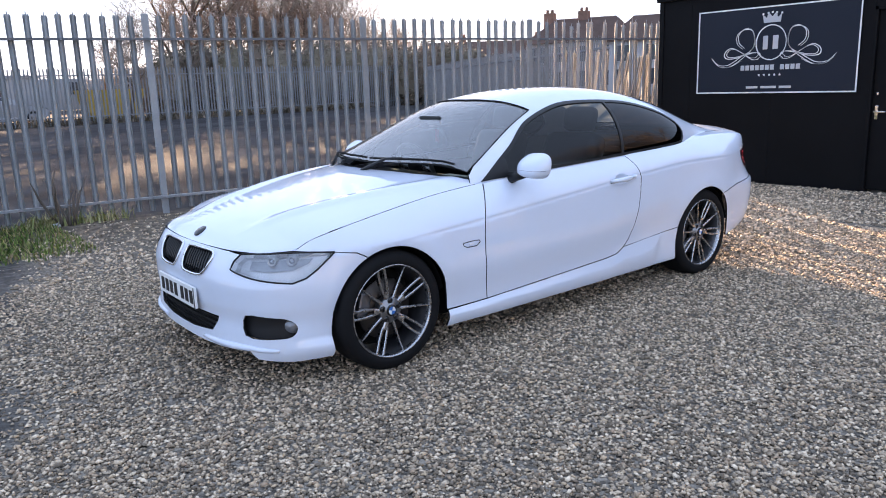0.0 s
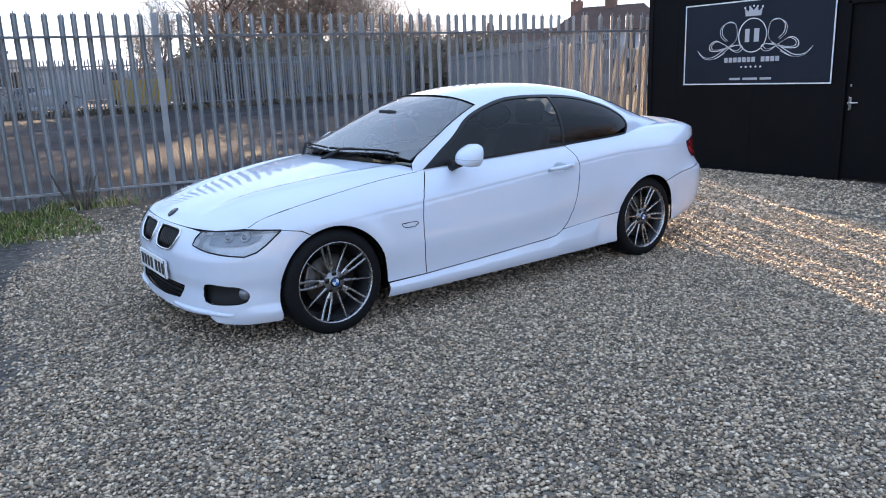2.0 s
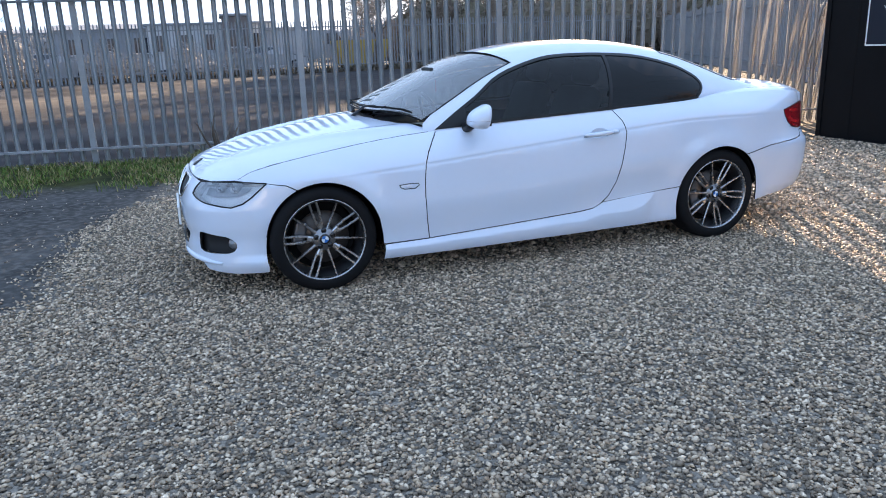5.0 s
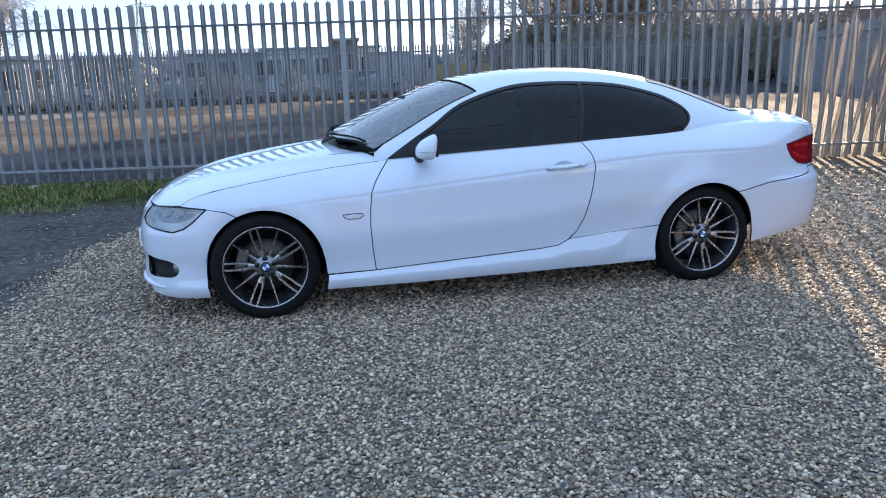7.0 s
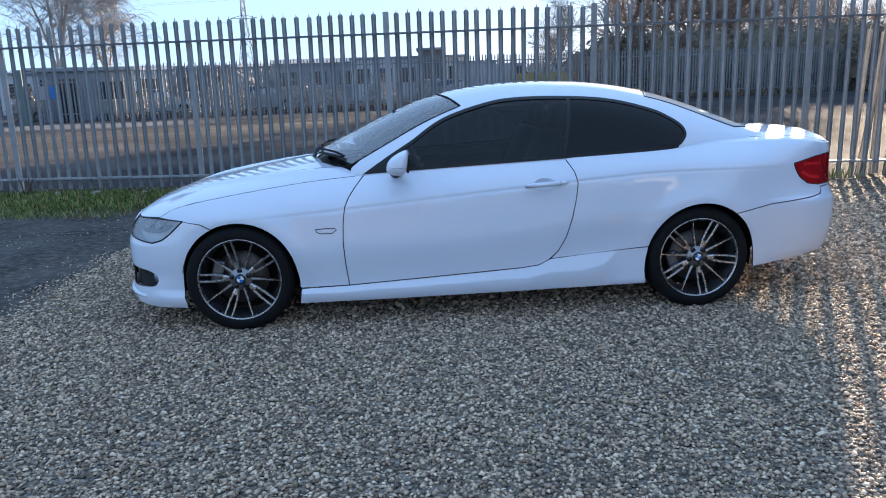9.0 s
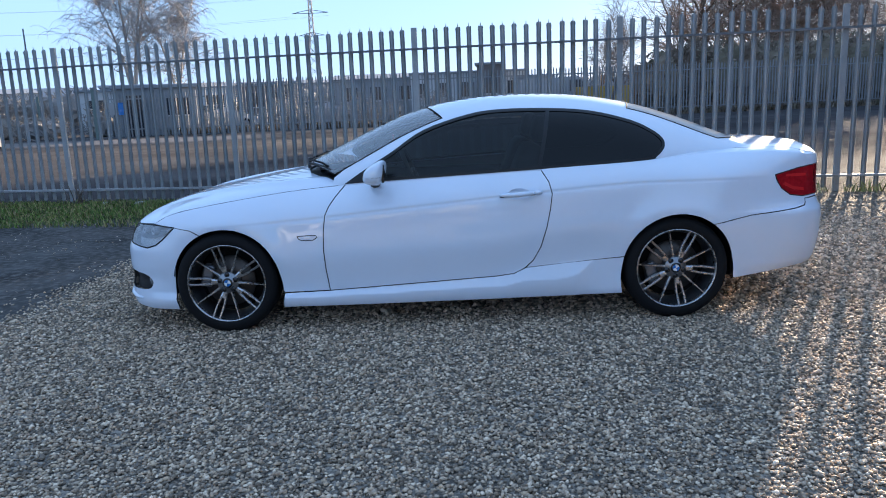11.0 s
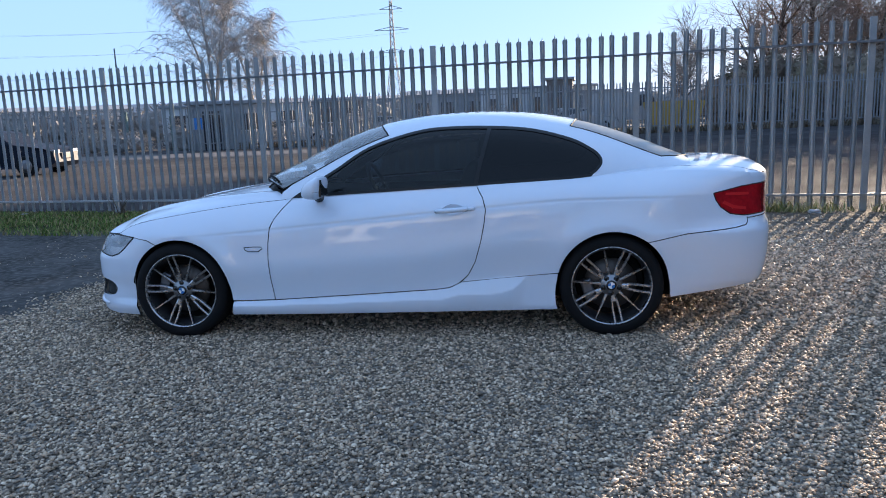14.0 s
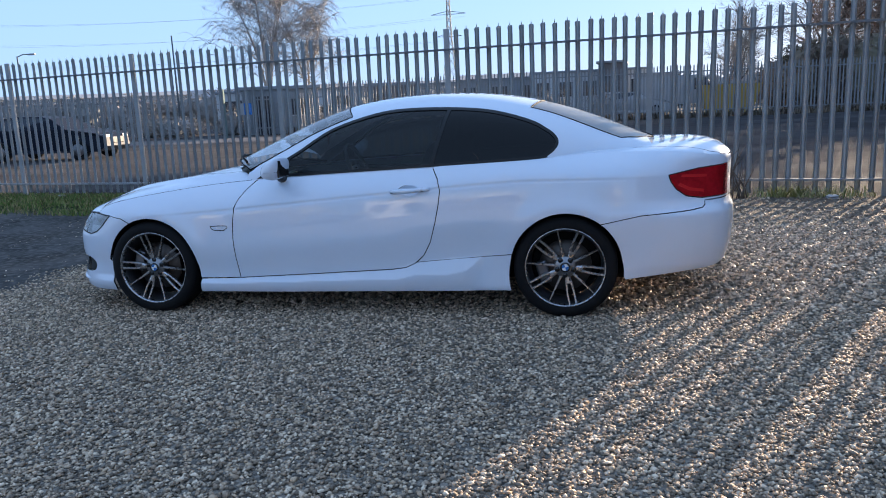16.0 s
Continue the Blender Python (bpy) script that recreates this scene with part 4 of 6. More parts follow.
def arch(cx, z_front, z_back):
    """The wheel opening's edge from its front foot over the top to its rear foot."""
    out = []
    for i in range(41):
        a = math.radians(215 - 250 * i / 40)
        c, s = math.cos(a), math.sin(a)
        r = 0.334 + 0.055 * max(0.0, -s + 0.15) ** 1.2
        x, z = cx + 0.005 + r * c, 0.315 + r * s
        if z >= (z_front if c < 0 else z_back):
            out.append((x, z))
    x0 = out[0][0] - 0.006
    x1 = out[-1][0] + 0.006
    return [(x0, z_front)] + out + [(x1, z_back)]


XZ = lambda pts: [(s_at(x), z) for x, z in pts]
FRONT = lambda pts: [(s_front(y), z) for y, z in pts]
WINDOW = [(0.742, 0.884), (1.05, 0.899), (1.94, 0.938), (2.58, 0.966), (2.66, 0.985), (2.712, 1.03), (2.722, 1.07), (2.70, 1.108), (2.652, 1.145), (2.54, 1.203),
          (2.31, 1.267), (2.06, 1.294), (1.74, 1.30), (1.52, 1.275), (1.24, 1.190), (1.04, 1.066), (0.90, 0.984)]
DOOR_FRONT = [(0.745, 0.876), (0.70, 0.825), (0.66, 0.770), (0.635, 0.715), (0.622, 0.62), (0.617, 0.516), (0.624, 0.38), (0.638, 0.25)]
DOOR_LOW = [(0.638, 0.25), (1.10, 0.274), (1.672, 0.305), (1.77, 0.318), (1.83, 0.345), (1.888, 0.395)]
DOOR_REAR = [(1.888, 0.395), (1.935, 0.48), (1.972, 0.603), (1.995, 0.71), (2.007, 0.80), (1.99, 0.87), (1.95, 0.937)]
HEADLIGHT = [(s_at(-0.303), 0.668), (s_at(-0.35), 0.628), (s_at(-0.392), 0.592), (s_at(-0.445), 0.556), (s_at(-0.508), 0.537), (s_at(-0.57), 0.545), (s_front(0.655), 0.566), (s_front(0.58), 0.580),
             (s_front(0.52), 0.594), (s_front(0.525), 0.632), (s_front(0.552), 0.664), (s_front(0.64), 0.671), (s_at(-0.505), 0.673), (s_at(-0.40), 0.673)]
KIDNEY = [(0.035, 0.60), (0.04, 0.645), (0.08, 0.656), (0.20, 0.658), (0.31, 0.656), (0.345, 0.640), (0.335, 0.60), (0.295, 0.553), (0.24, 0.537), (0.11, 0.535), (0.055, 0.548)]
FOG = [(s_front(0.615), 0.383), (s_at(-0.60), 0.374), (s_at(-0.545), 0.362), (s_at(-0.507), 0.335), (s_at(-0.500), 0.305), (s_at(-0.525), 0.275), (s_at(-0.59), 0.268), (s_front(0.61), 0.283)]
TAIL_LAMP = [(s_at(3.375), 0.853), (s_at(3.388), 0.815), (s_at(3.42), 0.770), (s_at(3.485), 0.728), (s_at(3.58), 0.712), (s_rear(0.545), 0.714), (s_rear(0.535), 0.80), (s_rear(0.545), 0.898), (s_rear(0.65), 0.892), (s_at(3.58), 0.884), (s_at(3.47), 0.868)]


def top_run(x0, x1, k=24):
    return [(x0 + (x1 - x0) * i / k, top_edge(x0 + (x1 - x0) * i / k)) for i in range(k + 1)]


def build_body(car):
    gap, step = 0.0028, 0.024
    front = arch(0, 0.140, 0.245)
    top_i = min(range(len(front)), key=lambda i: abs(front[i][0] + 0.135) + abs(front[i][1] - 0.62))
    rear = arch(2.76, 0.168, 0.235)
    rear_i = min(range(len(rear)), key=lambda i: abs(rear[i][0] - 2.962) + abs(rear[i][1] - 0.597))
    seam = [front[top_i], (-0.195, 0.650), (-0.313, 0.670)]
    # front bumper, both sides in one piece
    left = ([(s_front(0.30), 0.195), (s_front(0.55), 0.200), (s_front(0.63), 0.206), (s_front(0.665), 0.165)] + XZ([(-0.52, 0.140)] + front[:top_i + 1] + seam[1:])
            + [p for p in HEADLIGHT[1:11]] + FRONT([(0.45, 0.672), (0.36, 0.673), (0.15, 0.673)]))
    outline = [(0.0, 0.195)] + left + [(0.0, 0.673)] + [(-s, z) for s, z in left[::-1]]
    kid = rounded(FRONT(KIDNEY), 3)
    intake = FRONT([(0.42, 0.350), (0.405, 0.318), (0.36, 0.268), (0.15, 0.250), (0.0, 0.248)])
    intake = intake + [(-s, z) for s, z in intake[-2::-1]]
    fog = rounded(FOG, 3)
    mir = lambda p: [(-s, z) for s, z in p]
    holes = [kid, mir(kid), intake, fog, mir(fog)]
    bumper = shell("front_bumper", sheet(shrink(outline, gap), holes, 0.022, skin), PAINT, car, "white painted front bumper")
    shell("grille_backing", sheet(FRONT([(0.62, 0.24), (0.58, 0.40), (0.40, 0.66), (0.0, 0.66), (-0.40, 0.66), (-0.58, 0.40), (-0.62, 0.24), (0, 0.22)]), [], 0.05, skin, -0.035, 0), BLACK, bumper)
    for m in (1, -1):
        frame_pts = [skin(m * s, z) for s, z in rounded(FRONT(KIDNEY), 6)]
        frame_pts = [(x - 0.004, y, z) for x, y, z in frame_pts]
        kidney = tube("kidney_grille", frame_pts + frame_pts[:2], 0.0075, CHROME, bumper, 6, "chrome-framed kidney grille")
        for i in range(11):
            y = 0.055 + 0.27 * i / 10
            lo, hi = 0.542 + 0.06 * max(0, (y - 0.25) / 0.09) ** 1.4, 0.652
            pts = [skin(m * s_front(y), lo + (hi - lo) * k / 5) for k in range(6)]
            tube("slat", [(x + 0.012, yy, z) for x, yy, z in pts], 0.0048, GLOSSY_BLACK, kidney, 5)
        fl = [skin(m * s_at(-0.54), 0.318)]
        c = Vector(fl[0]) + Vector((0.028, 0.028 * m, 0))
        v, f = lathe_data([(0.0, -0.024), (0.024, -0.02), (0.038, -0.006), (0.042, 0.0), (0.045, 0.03)], 24)
        fogl = mesh_object("fog_lamp", v, f, FOG_GLASS, bumper, "round fog lamp in a black recess", True)
        fogl.matrix_basis = Matrix.Translation(c) @ Matrix.Rotation(m * -0.75, 4, "Z")
        if m < 0:
            fogl.matrix_basis = Matrix.Translation(c) @ Matrix.Rotation(math.pi + 0.75, 4, "Z")
        shell("fog_recess", sheet(shrink(fog, -0.004), [], 0.03, skin, -0.03, 0), BLACK, bumper, side=m)
    for k in range(4):
        z = 0.262 + 0.024 * k
        tube("intake_bar", [tuple(Vector(skin(s_front(y * 0.38), z)) + Vector((0.022, 0, 0))) for y in (-1, -0.6, -0.2, 0.2, 0.6, 1)], 0.005, LINER, bumper, 5)
    for m in (1, -1):
        v, f = [], []
        end = s_at(-0.585)
        run = [m * end * k / 24 for k in range(8, 25)]
        tube_data(v, f, [skin(s, 0.222 - 0.012 * smooth(0.8, 1.0, abs(s) / end)) for s in run], [0.006 + 0.011 * math.sin(math.pi * (0.08 + 0.84 * k / 16)) for k in range(17)], 8)
        mesh_object("front_lip", v, f, PAINT, bumper, "", True)
    plate = part("number_plate", boxed((-0.795, -0.26, 0.362), (-0.781, 0.26, 0.473), 0.003), PLATE, car, "white plate with dark bars")
    for i in range(7):
        y = 0.20 - i * 0.064 - (0.03 if i > 3 else 0)
        part("plate_bar", boxed((-0.7975, y - 0.021, 0.383), (-0.7951, y + 0.021, 0.452), 0.0005), INK, plate)
    part("plate_bar", boxed((-0.7975, -0.255, 0.364), (-0.7951, -0.249, 0.471)), INK, plate)
    # wings
    wing = [(x, z) for x, z in front[top_i:]] + DOOR_FRONT[::-1] + [(0.752, top_edge(0.752))] + [(x, z + 0.002) for x, z in top_run(0.74, -0.50, 40)]
    wing = XZ(wing) + [HEADLIGHT[-1], HEADLIGHT[0]] + XZ([seam[2], seam[1]])
    data = sheet(shrink(wing, gap), [], step, skin)
    for m in (1, -1):
        shell("front_wing", data, PAINT, car, side=m)
    # side skirt
    rear_low = [p for p in rear[:rear_i] if p[1] < 0.40]
    rear_high = [p for p in rear[:rear_i + 1] if p[1] >= 0.40]
    foot = (rear_high[0][0] - 0.002, 0.40)
    skirt = XZ([(0.342, 0.150), (0.9, 0.152)] + rear_low + [foot, (2.1, 0.376), (1.845, 0.353), (1.77, 0.318), (1.672, 0.305), (1.10, 0.274), (0.638, 0.25), (0.356, 0.243)])
    data = sheet(shrink(skirt, gap), [], 0.010, skin)
    for m in (1, -1):
        shell("side_skirt", data, PAINT, car, side=m)
    # doors
    door = XZ(DOOR_FRONT + DOOR_LOW[1:] + DOOR_REAR[1:] + [(1.94, 0.9335)] + [(x, z - 0.001) for x, z in top_run(1.90, 0.762, 16)])
    dish_line = rounded(XZ([(1.735, 0.800), (1.765, 0.828), (1.81, 0.838), (1.855, 0.830), (1.878, 0.806), (1.855, 0.778), (1.81, 0.770), (1.765, 0.776)]), 3)
    data = sheet(shrink(door, gap), [dish_line], 0.014, skin)
    doors = {m: shell("door", data, PAINT, car, side=m) for m in (1, -1)}
    # rear quarters
    quarter = [(1.95, 0.938)] + [(x, z + 0.006) for x, z in top_run(2.0, 3.55, 26)]
    quarter = XZ(quarter) + [(s_rear(y), top_edge(float(np.interp(s_rear(y), S_, X_))) + 0.006) for y in (0.72, 0.66, 0.60, 0.55, 0.50)] + [(s_rear(0.50), 0.70)] + XZ([(3.602, 0.694), (3.597, 0.672), (3.577, 0.656), (3.51, 0.647), (3.35, 0.636), (3.2, 0.625)] + rear_high[::-1] + [foot, (1.845, 0.353)] + DOOR_REAR[:-1])
    data = sheet(shrink(quarter, gap), [TAIL_LAMP], 0.015, skin)
    for m in (1, -1):
        shell("rear_quarter", data, PAINT, car, side=m)
    # rear bumper
    rb = XZ(rear[rear_i:] + [(3.5, 0.272)]) + [(s_rear(0.6), 0.295), (S_END, 0.30), (S_END, 0.70), (s_rear(0.50), 0.70)] + XZ([(3.602, 0.694), (3.597, 0.672), (3.577, 0.656), (3.51, 0.647), (3.35, 0.636), (3.2, 0.625)])
    shell("rear_bumper", sheet(shrink(rb, gap), [], step, skin), PAINT, car, "white painted rear bumper", both=True)
    bf = [(s_rear(0.495), 0.705), (S_END, 0.705)] + [(s_rear(y), top_edge(float(np.interp(s_rear(y), S_, X_)))) for y in (0.0, 0.1, 0.2, 0.3, 0.4, 0.495)]
    shell("boot_panel", sheet(bf, [], 0.04, skin), PAINT, car, both=True)
    # bonnet
    edge = [skin(s_front(0.66 * k / 14), 0.674) for k in range(15)]
    nose_x = edge[-1][0]
    bonnet = [(x, -y) for x, y, z in edge] + [(x, half_width(x)) for x in [q for q in (-0.62, -0.60, -0.58, -0.56, -0.54, -0.52, -0.50, -0.475, -0.45, -0.425) if q > nose_x + 0.01] + [-0.4, -0.35, -0.3, -0.2, -0.1, 0, 0.1, 0.2, 0.3, 0.4, 0.5, 0.6, 0.7]]
    bonnet += [(0.72, 0.705), (0.668, 0.670), (0.572, 0.57), (0.487, 0.42), (0.437, 0.20), (0.424, 0.0)]
    shell("bonnet", sheet([(x, max(0, y - 0.0012)) for x, y in bonnet], [], 0.026, lambda x, y: (x, -y, deck(x, y))), PAINT, car, "white bonnet reflecting the fence", both=True)
    cowl = [(0.36, 0.0), (0.37, 0.20), (0.405, 0.42), (0.48, 0.57), (0.58, 0.65), (0.68, 0.69), (0.72, 0.69), (0.72, 0.66), (0.66, 0.60), (0.56, 0.45), (0.50, 0.2), (0.49, 0.0)]
    shell("cowl", sheet(cowl, [], 0.03, lambda x, y: (x, -y, deck(x, y) - 0.012 + 0.02 * max(0, x - 0.45)), 0, 0), BLACK, car, both=True)
    # boot lid and shoulders
    brim = [skin(s_rear(y), top_edge(float(np.interp(s_rear(y), S_, X_)))) for y in (0.60, 0.50, 0.40, 0.30, 0.20, 0.10, 0.0)]
    brim = [(x - 0.002, -y) for x, y, z in brim]
    boot = [(3.25, 0.0), (3.22, 0.35), (3.18, 0.50), (3.16, 0.60), (3.45, 0.61), (3.62, 0.605)] + brim
    dk = lambda x, y: (x, -y, deck(x, y))
    shell("boot_lid", sheet([(x, max(0, y - 0.002)) for x, y in boot], [], 0.026, dk), PAINT, car, both=True)
    sh = [(x, half_width(x) - 0.0005) for x in np.linspace(2.0, 3.64, 30)] + [(brim[0][0], brim[0][1] + 0.004), (3.62, 0.608), (3.45, 0.614), (3.16, 0.604)] + [(x, cabin_width(x) - 0.03) for x in np.linspace(3.1, 2.0, 20)]
    data = sheet([(float(a), float(b)) for a, b in sh], [], 0.03, dk, 0, 0)
    for m in (1, -1):
        shell("shoulder", data, PAINT, car, side=m)
    # roof with its pillars
    wx = [(0.428, 0.0), (0.440, 0.20), (0.458, 0.32), (0.512, 0.47), (0.592, 0.595), (0.68, 0.675)]
    pillar = [(0.68 + (1.36 - 0.68) * k / 10, 0.675 + (0.495 - 0.675) * k / 10) for k in range(1, 11)]
    header = [(1.31, 0.38), (1.265, 0.22), (1.25, 0.0)]
    screen = [(x, t_y(x, y)) for x, y in wx + pillar + header]
    rg_top = [(2.60, 0.0), (2.585, 0.20), (2.565, 0.34), (2.54, 0.445)]
    rg_side = [(2.54 + 0.56 * k / 8, 0.445 + 0.085 * k / 8) for k in range(1, 9)]
    rg_low = [(3.20, 0.46), (3.27, 0.34), (3.32, 0.18), (3.33, 0.0)]
    glass = [(x, t_y(x, y)) for x, y in rg_top + rg_side + rg_low]
    win_xz = dense(window_line(), 0.05)
    win = [(x, t_z(x, z)) for x, z in win_xz]
    roof = ([(x, t_y(x, y)) for x, y in [(0.68, 0.69)] + pillar + header] + [(x, t_y(x, y)) for x, y in rg_top + rg_side + rg_low[:2]]
            + [(3.30, 0.02), (3.2, 0.0), (3.0, 0.0), (2.75, 0.0)] + [(0.76, 0.0), (0.66, 0.0)])
    roof = [(x, max(t, 0.0)) for x, t in roof]
    shell("roof", sheet(roof, [[(x, max(t, 0.012)) for x, t in win]], 0.026, cab, 0, 0.01, (1.7, 0, 0.8)), PAINT, car, "white roof with its pillars", both=True)
    shell("windscreen", sheet(screen, [], 0.03, cab, -0.004, 0, (1.7, 0, 0.8)), SCREEN, car, "clear windscreen", both=True)
    shell("rear_window", sheet(glass, [], 0.03, cab, -0.004, 0, (1.7, 0, 0.8)), REAR_GLASS, car, "dark rear window", both=True)
    for name, line in (("windscreen_seal", screen), ("rear_window_seal", glass)):
        run = dense(line, 0.05)
        run = run[:run.index(line[-1]) + 1]
        near = [cab(x, t) for x, t in run]
        for m in (1, -1):
            tube(name, [(x, y * m, z) for x, y, z in near], 0.0045, RUBBER, car, 5)
    # side windows
    w_in = shrink(window_line(), 0.017)
    conv = lambda p: [(x, max(0.012, t_z(x, z))) for x, z in dense(p, 0.05)]
    lo, hi = (1.925, 0.88), (2.03, 1.30)
    pane_a = clip(clip(w_in, (lo[0] - 0.012, lo[1]), (hi[0] - 0.012, hi[1]), 1), (0.955, 0.8), (0.985, 1.3), -1)
    pane_b = clip(w_in, (lo[0] + 0.012, lo[1]), (hi[0] + 0.012, hi[1]), -1)
    trim = sheet(conv(window_line()), [conv(pane_a), conv(pane_b)], 0.03, cab, 0.002, 0.012, (1.7, 0, 0.8))
    pa = sheet(conv(pane_a), [], 0.03, cab, -0.003, 0, (1.7, 0, 0.8))
    pb = sheet(conv(pane_b), [], 0.03, cab, -0.002, 0, (1.7, 0, 0.8))
    for m in (1, -1):
        shell("window_trim", trim, BLACK, car, "black window surround", side=m)
        shell("door_window", pa, TINTED, car, "lightly tinted door window", side=m)
        shell("quarter_window", pb, DARK_TINT, car, "dark tinted quarter window", side=m)
    # headlights and tail lamps
    for m in (1, -1):
        lamp = shell("headlight", sheet(shrink(HEADLIGHT, 0.003), [], 0.025, skin, 0.0, 0.03), LENS, car, "clear swept-back headlight", side=m)
        shell("housing", sheet(shrink(HEADLIGHT, 0.002), [], 0.03, skin, -0.055, -0.05), LAMP_GREY, lamp, side=m)
        shade = [(s_front(0.60), 0.612), (s_at(-0.50), 0.604), (s_at(-0.43), 0.626), (s_at(-0.405), 0.655), (s_at(-0.55), 0.661), (s_front(0.60), 0.655)]
        shell("bezel", sheet(shade, [], 0.03, skin, -0.045, 0), LAMP_SHADE, lamp, "grey lamp bezel", side=m)
        rim = [Vector(skin(m * s, z)) for s, z in dense(HEADLIGHT, 0.03)]
        tube("seal", [tuple(p) for p in rim + rim[:1]], 0.0045, BLACK, lamp, 5)
        for xx, zz, r in ((-0.612, 0.634, 0.022), (-0.520, 0.634, 0.024)):
            c = Vector(skin(m * s_at(xx), zz)) + Vector((0.035, 0.022 * m, 0))
            turn = Matrix.Rotation(-0.85 if m > 0 else math.pi + 0.85, 4, "Z")
            v, f = lathe_data([(r * 0.62, -0.01), (r * 0.95, -0.02), (r, -0.012), (r, 0.03)], 24)
            ring = mesh_object("reflector", v, f, LAMP_GREY, lamp, "", True)
            ring.matrix_basis = Matrix.Translation(c) @ turn
            v, f = lathe_data([(0.0, -0.022), (r * 0.3, -0.019), (r * 0.55, -0.008), (r * 0.64, 0.01)], 20)
            eye = mesh_object("projector", v, f, PROJECTOR, lamp, "", True)
            eye.matrix_basis = Matrix.Translation(c) @ turn
        tail = shell("tail_light", sheet(shrink(TAIL_LAMP, 0.002), [], 0.025, skin, 0.004, 0.02), RED, car, "red tail light", side=m)
        for strip in ([(3.43, 0.790), (3.50, 0.757), (3.60, 0.742), (3.60, 0.760), (3.51, 0.775), (3.445, 0.806)], [(3.45, 0.838), (3.55, 0.832), (3.63, 0.830), (3.63, 0.846), (3.55, 0.850), (3.46, 0.852)]):
            shell("light_bar", sheet(XZ(strip), [], 0.02, skin, 0.0065, 0.004), RED_BRIGHT, tail, "brighter red light bar", side=m)
        edge_t = [Vector(skin(m * s, z)) for s, z in dense(TAIL_LAMP, 0.04)]
        tube("seal", [tuple(q) for q in edge_t + edge_t[:1]], 0.0045, BLACK, tail, 5)
        # indicator in the wing
        pts = [skin(m * s_at(0.52 + u), 0.583 + w) for u, w in ((-0.060, 0.012), (0.0, 0.016), (0.055, 0.015), (0.062, 0.004), (0.035, -0.014), (-0.03, -0.014), (-0.052, -0.004), (-0.060, 0.012))]
        rep = tube("side_indicator", pts, 0.0028, BLACK, car, 5, "slim clear wing indicator with a dark surround")
        c = Vector(skin(m * s_at(0.515), 0.583))
        part("lens", boxed((c.x - 0.012, c.y - 0.003, c.z - 0.006), (c.x + 0.022, c.y + 0.003, c.z + 0.006), 0.002), LAMP_GREY, rep)
        # door handle
        v, f = [], []
        hs = [(1.695 + 0.215 * k / 12, 0.800 + 0.010 * k / 12) for k in range(13)]
        tube_data(v, f, [tuple(Vector(skin(m * s_at(x), z)) + Vector((0, -m * (0.004 + 0.030 * math.sin(math.pi * k / 12) ** 0.6), 0))) for k, (x, z) in enumerate(hs)],
                  [0.004 + 0.0115 * math.sin(math.pi * (k + 0.6) / 13.2) ** 0.5 for k in range(13)], 10)
        h = mesh_object("handle", v, f, PAINT, doors[m], "white pull handle", True)
        mid = (s_at(1.807), 0.804)

        def hollow(s, z):
            q = min(1.0, math.hypot((s - mid[0]) / 0.072, (z - mid[1]) / 0.034))
            x, y, zz = skin(s, z)
            return (x, y + 0.022 * (1 - q * q), zz)
        dish = sheet(dish_line, [], 0.009, hollow, 0, 0)
        # thin black bar that stands for the shadow under the handle
        low = [tuple(Vector(skin(m * s_at(x), z - 0.0115)) + Vector((0, -m * (0.002 + 0.026 * math.sin(math.pi * k / 12) ** 0.6), 0))) for k, (x, z) in enumerate(hs)]
        tube("handle_shadow", low, 0.0022, BLACK, h, 5)
        shell("handle_dish", dish, PAINT, doors[m], side=m)
        c = Vector(skin(m * s_at(1.93), 0.811))
        v, f = [], []
        tube_data(v, f, [tuple(c + Vector((dx, -m * o, 0))) for dx, o in ((-0.030, 0.016), (-0.005, 0.022), (0.012, 0.010))], [0.013, 0.013, 0.009], 10)
        mesh_object("lock_cover", v, f, PAINT, h, "", True)
    return doors


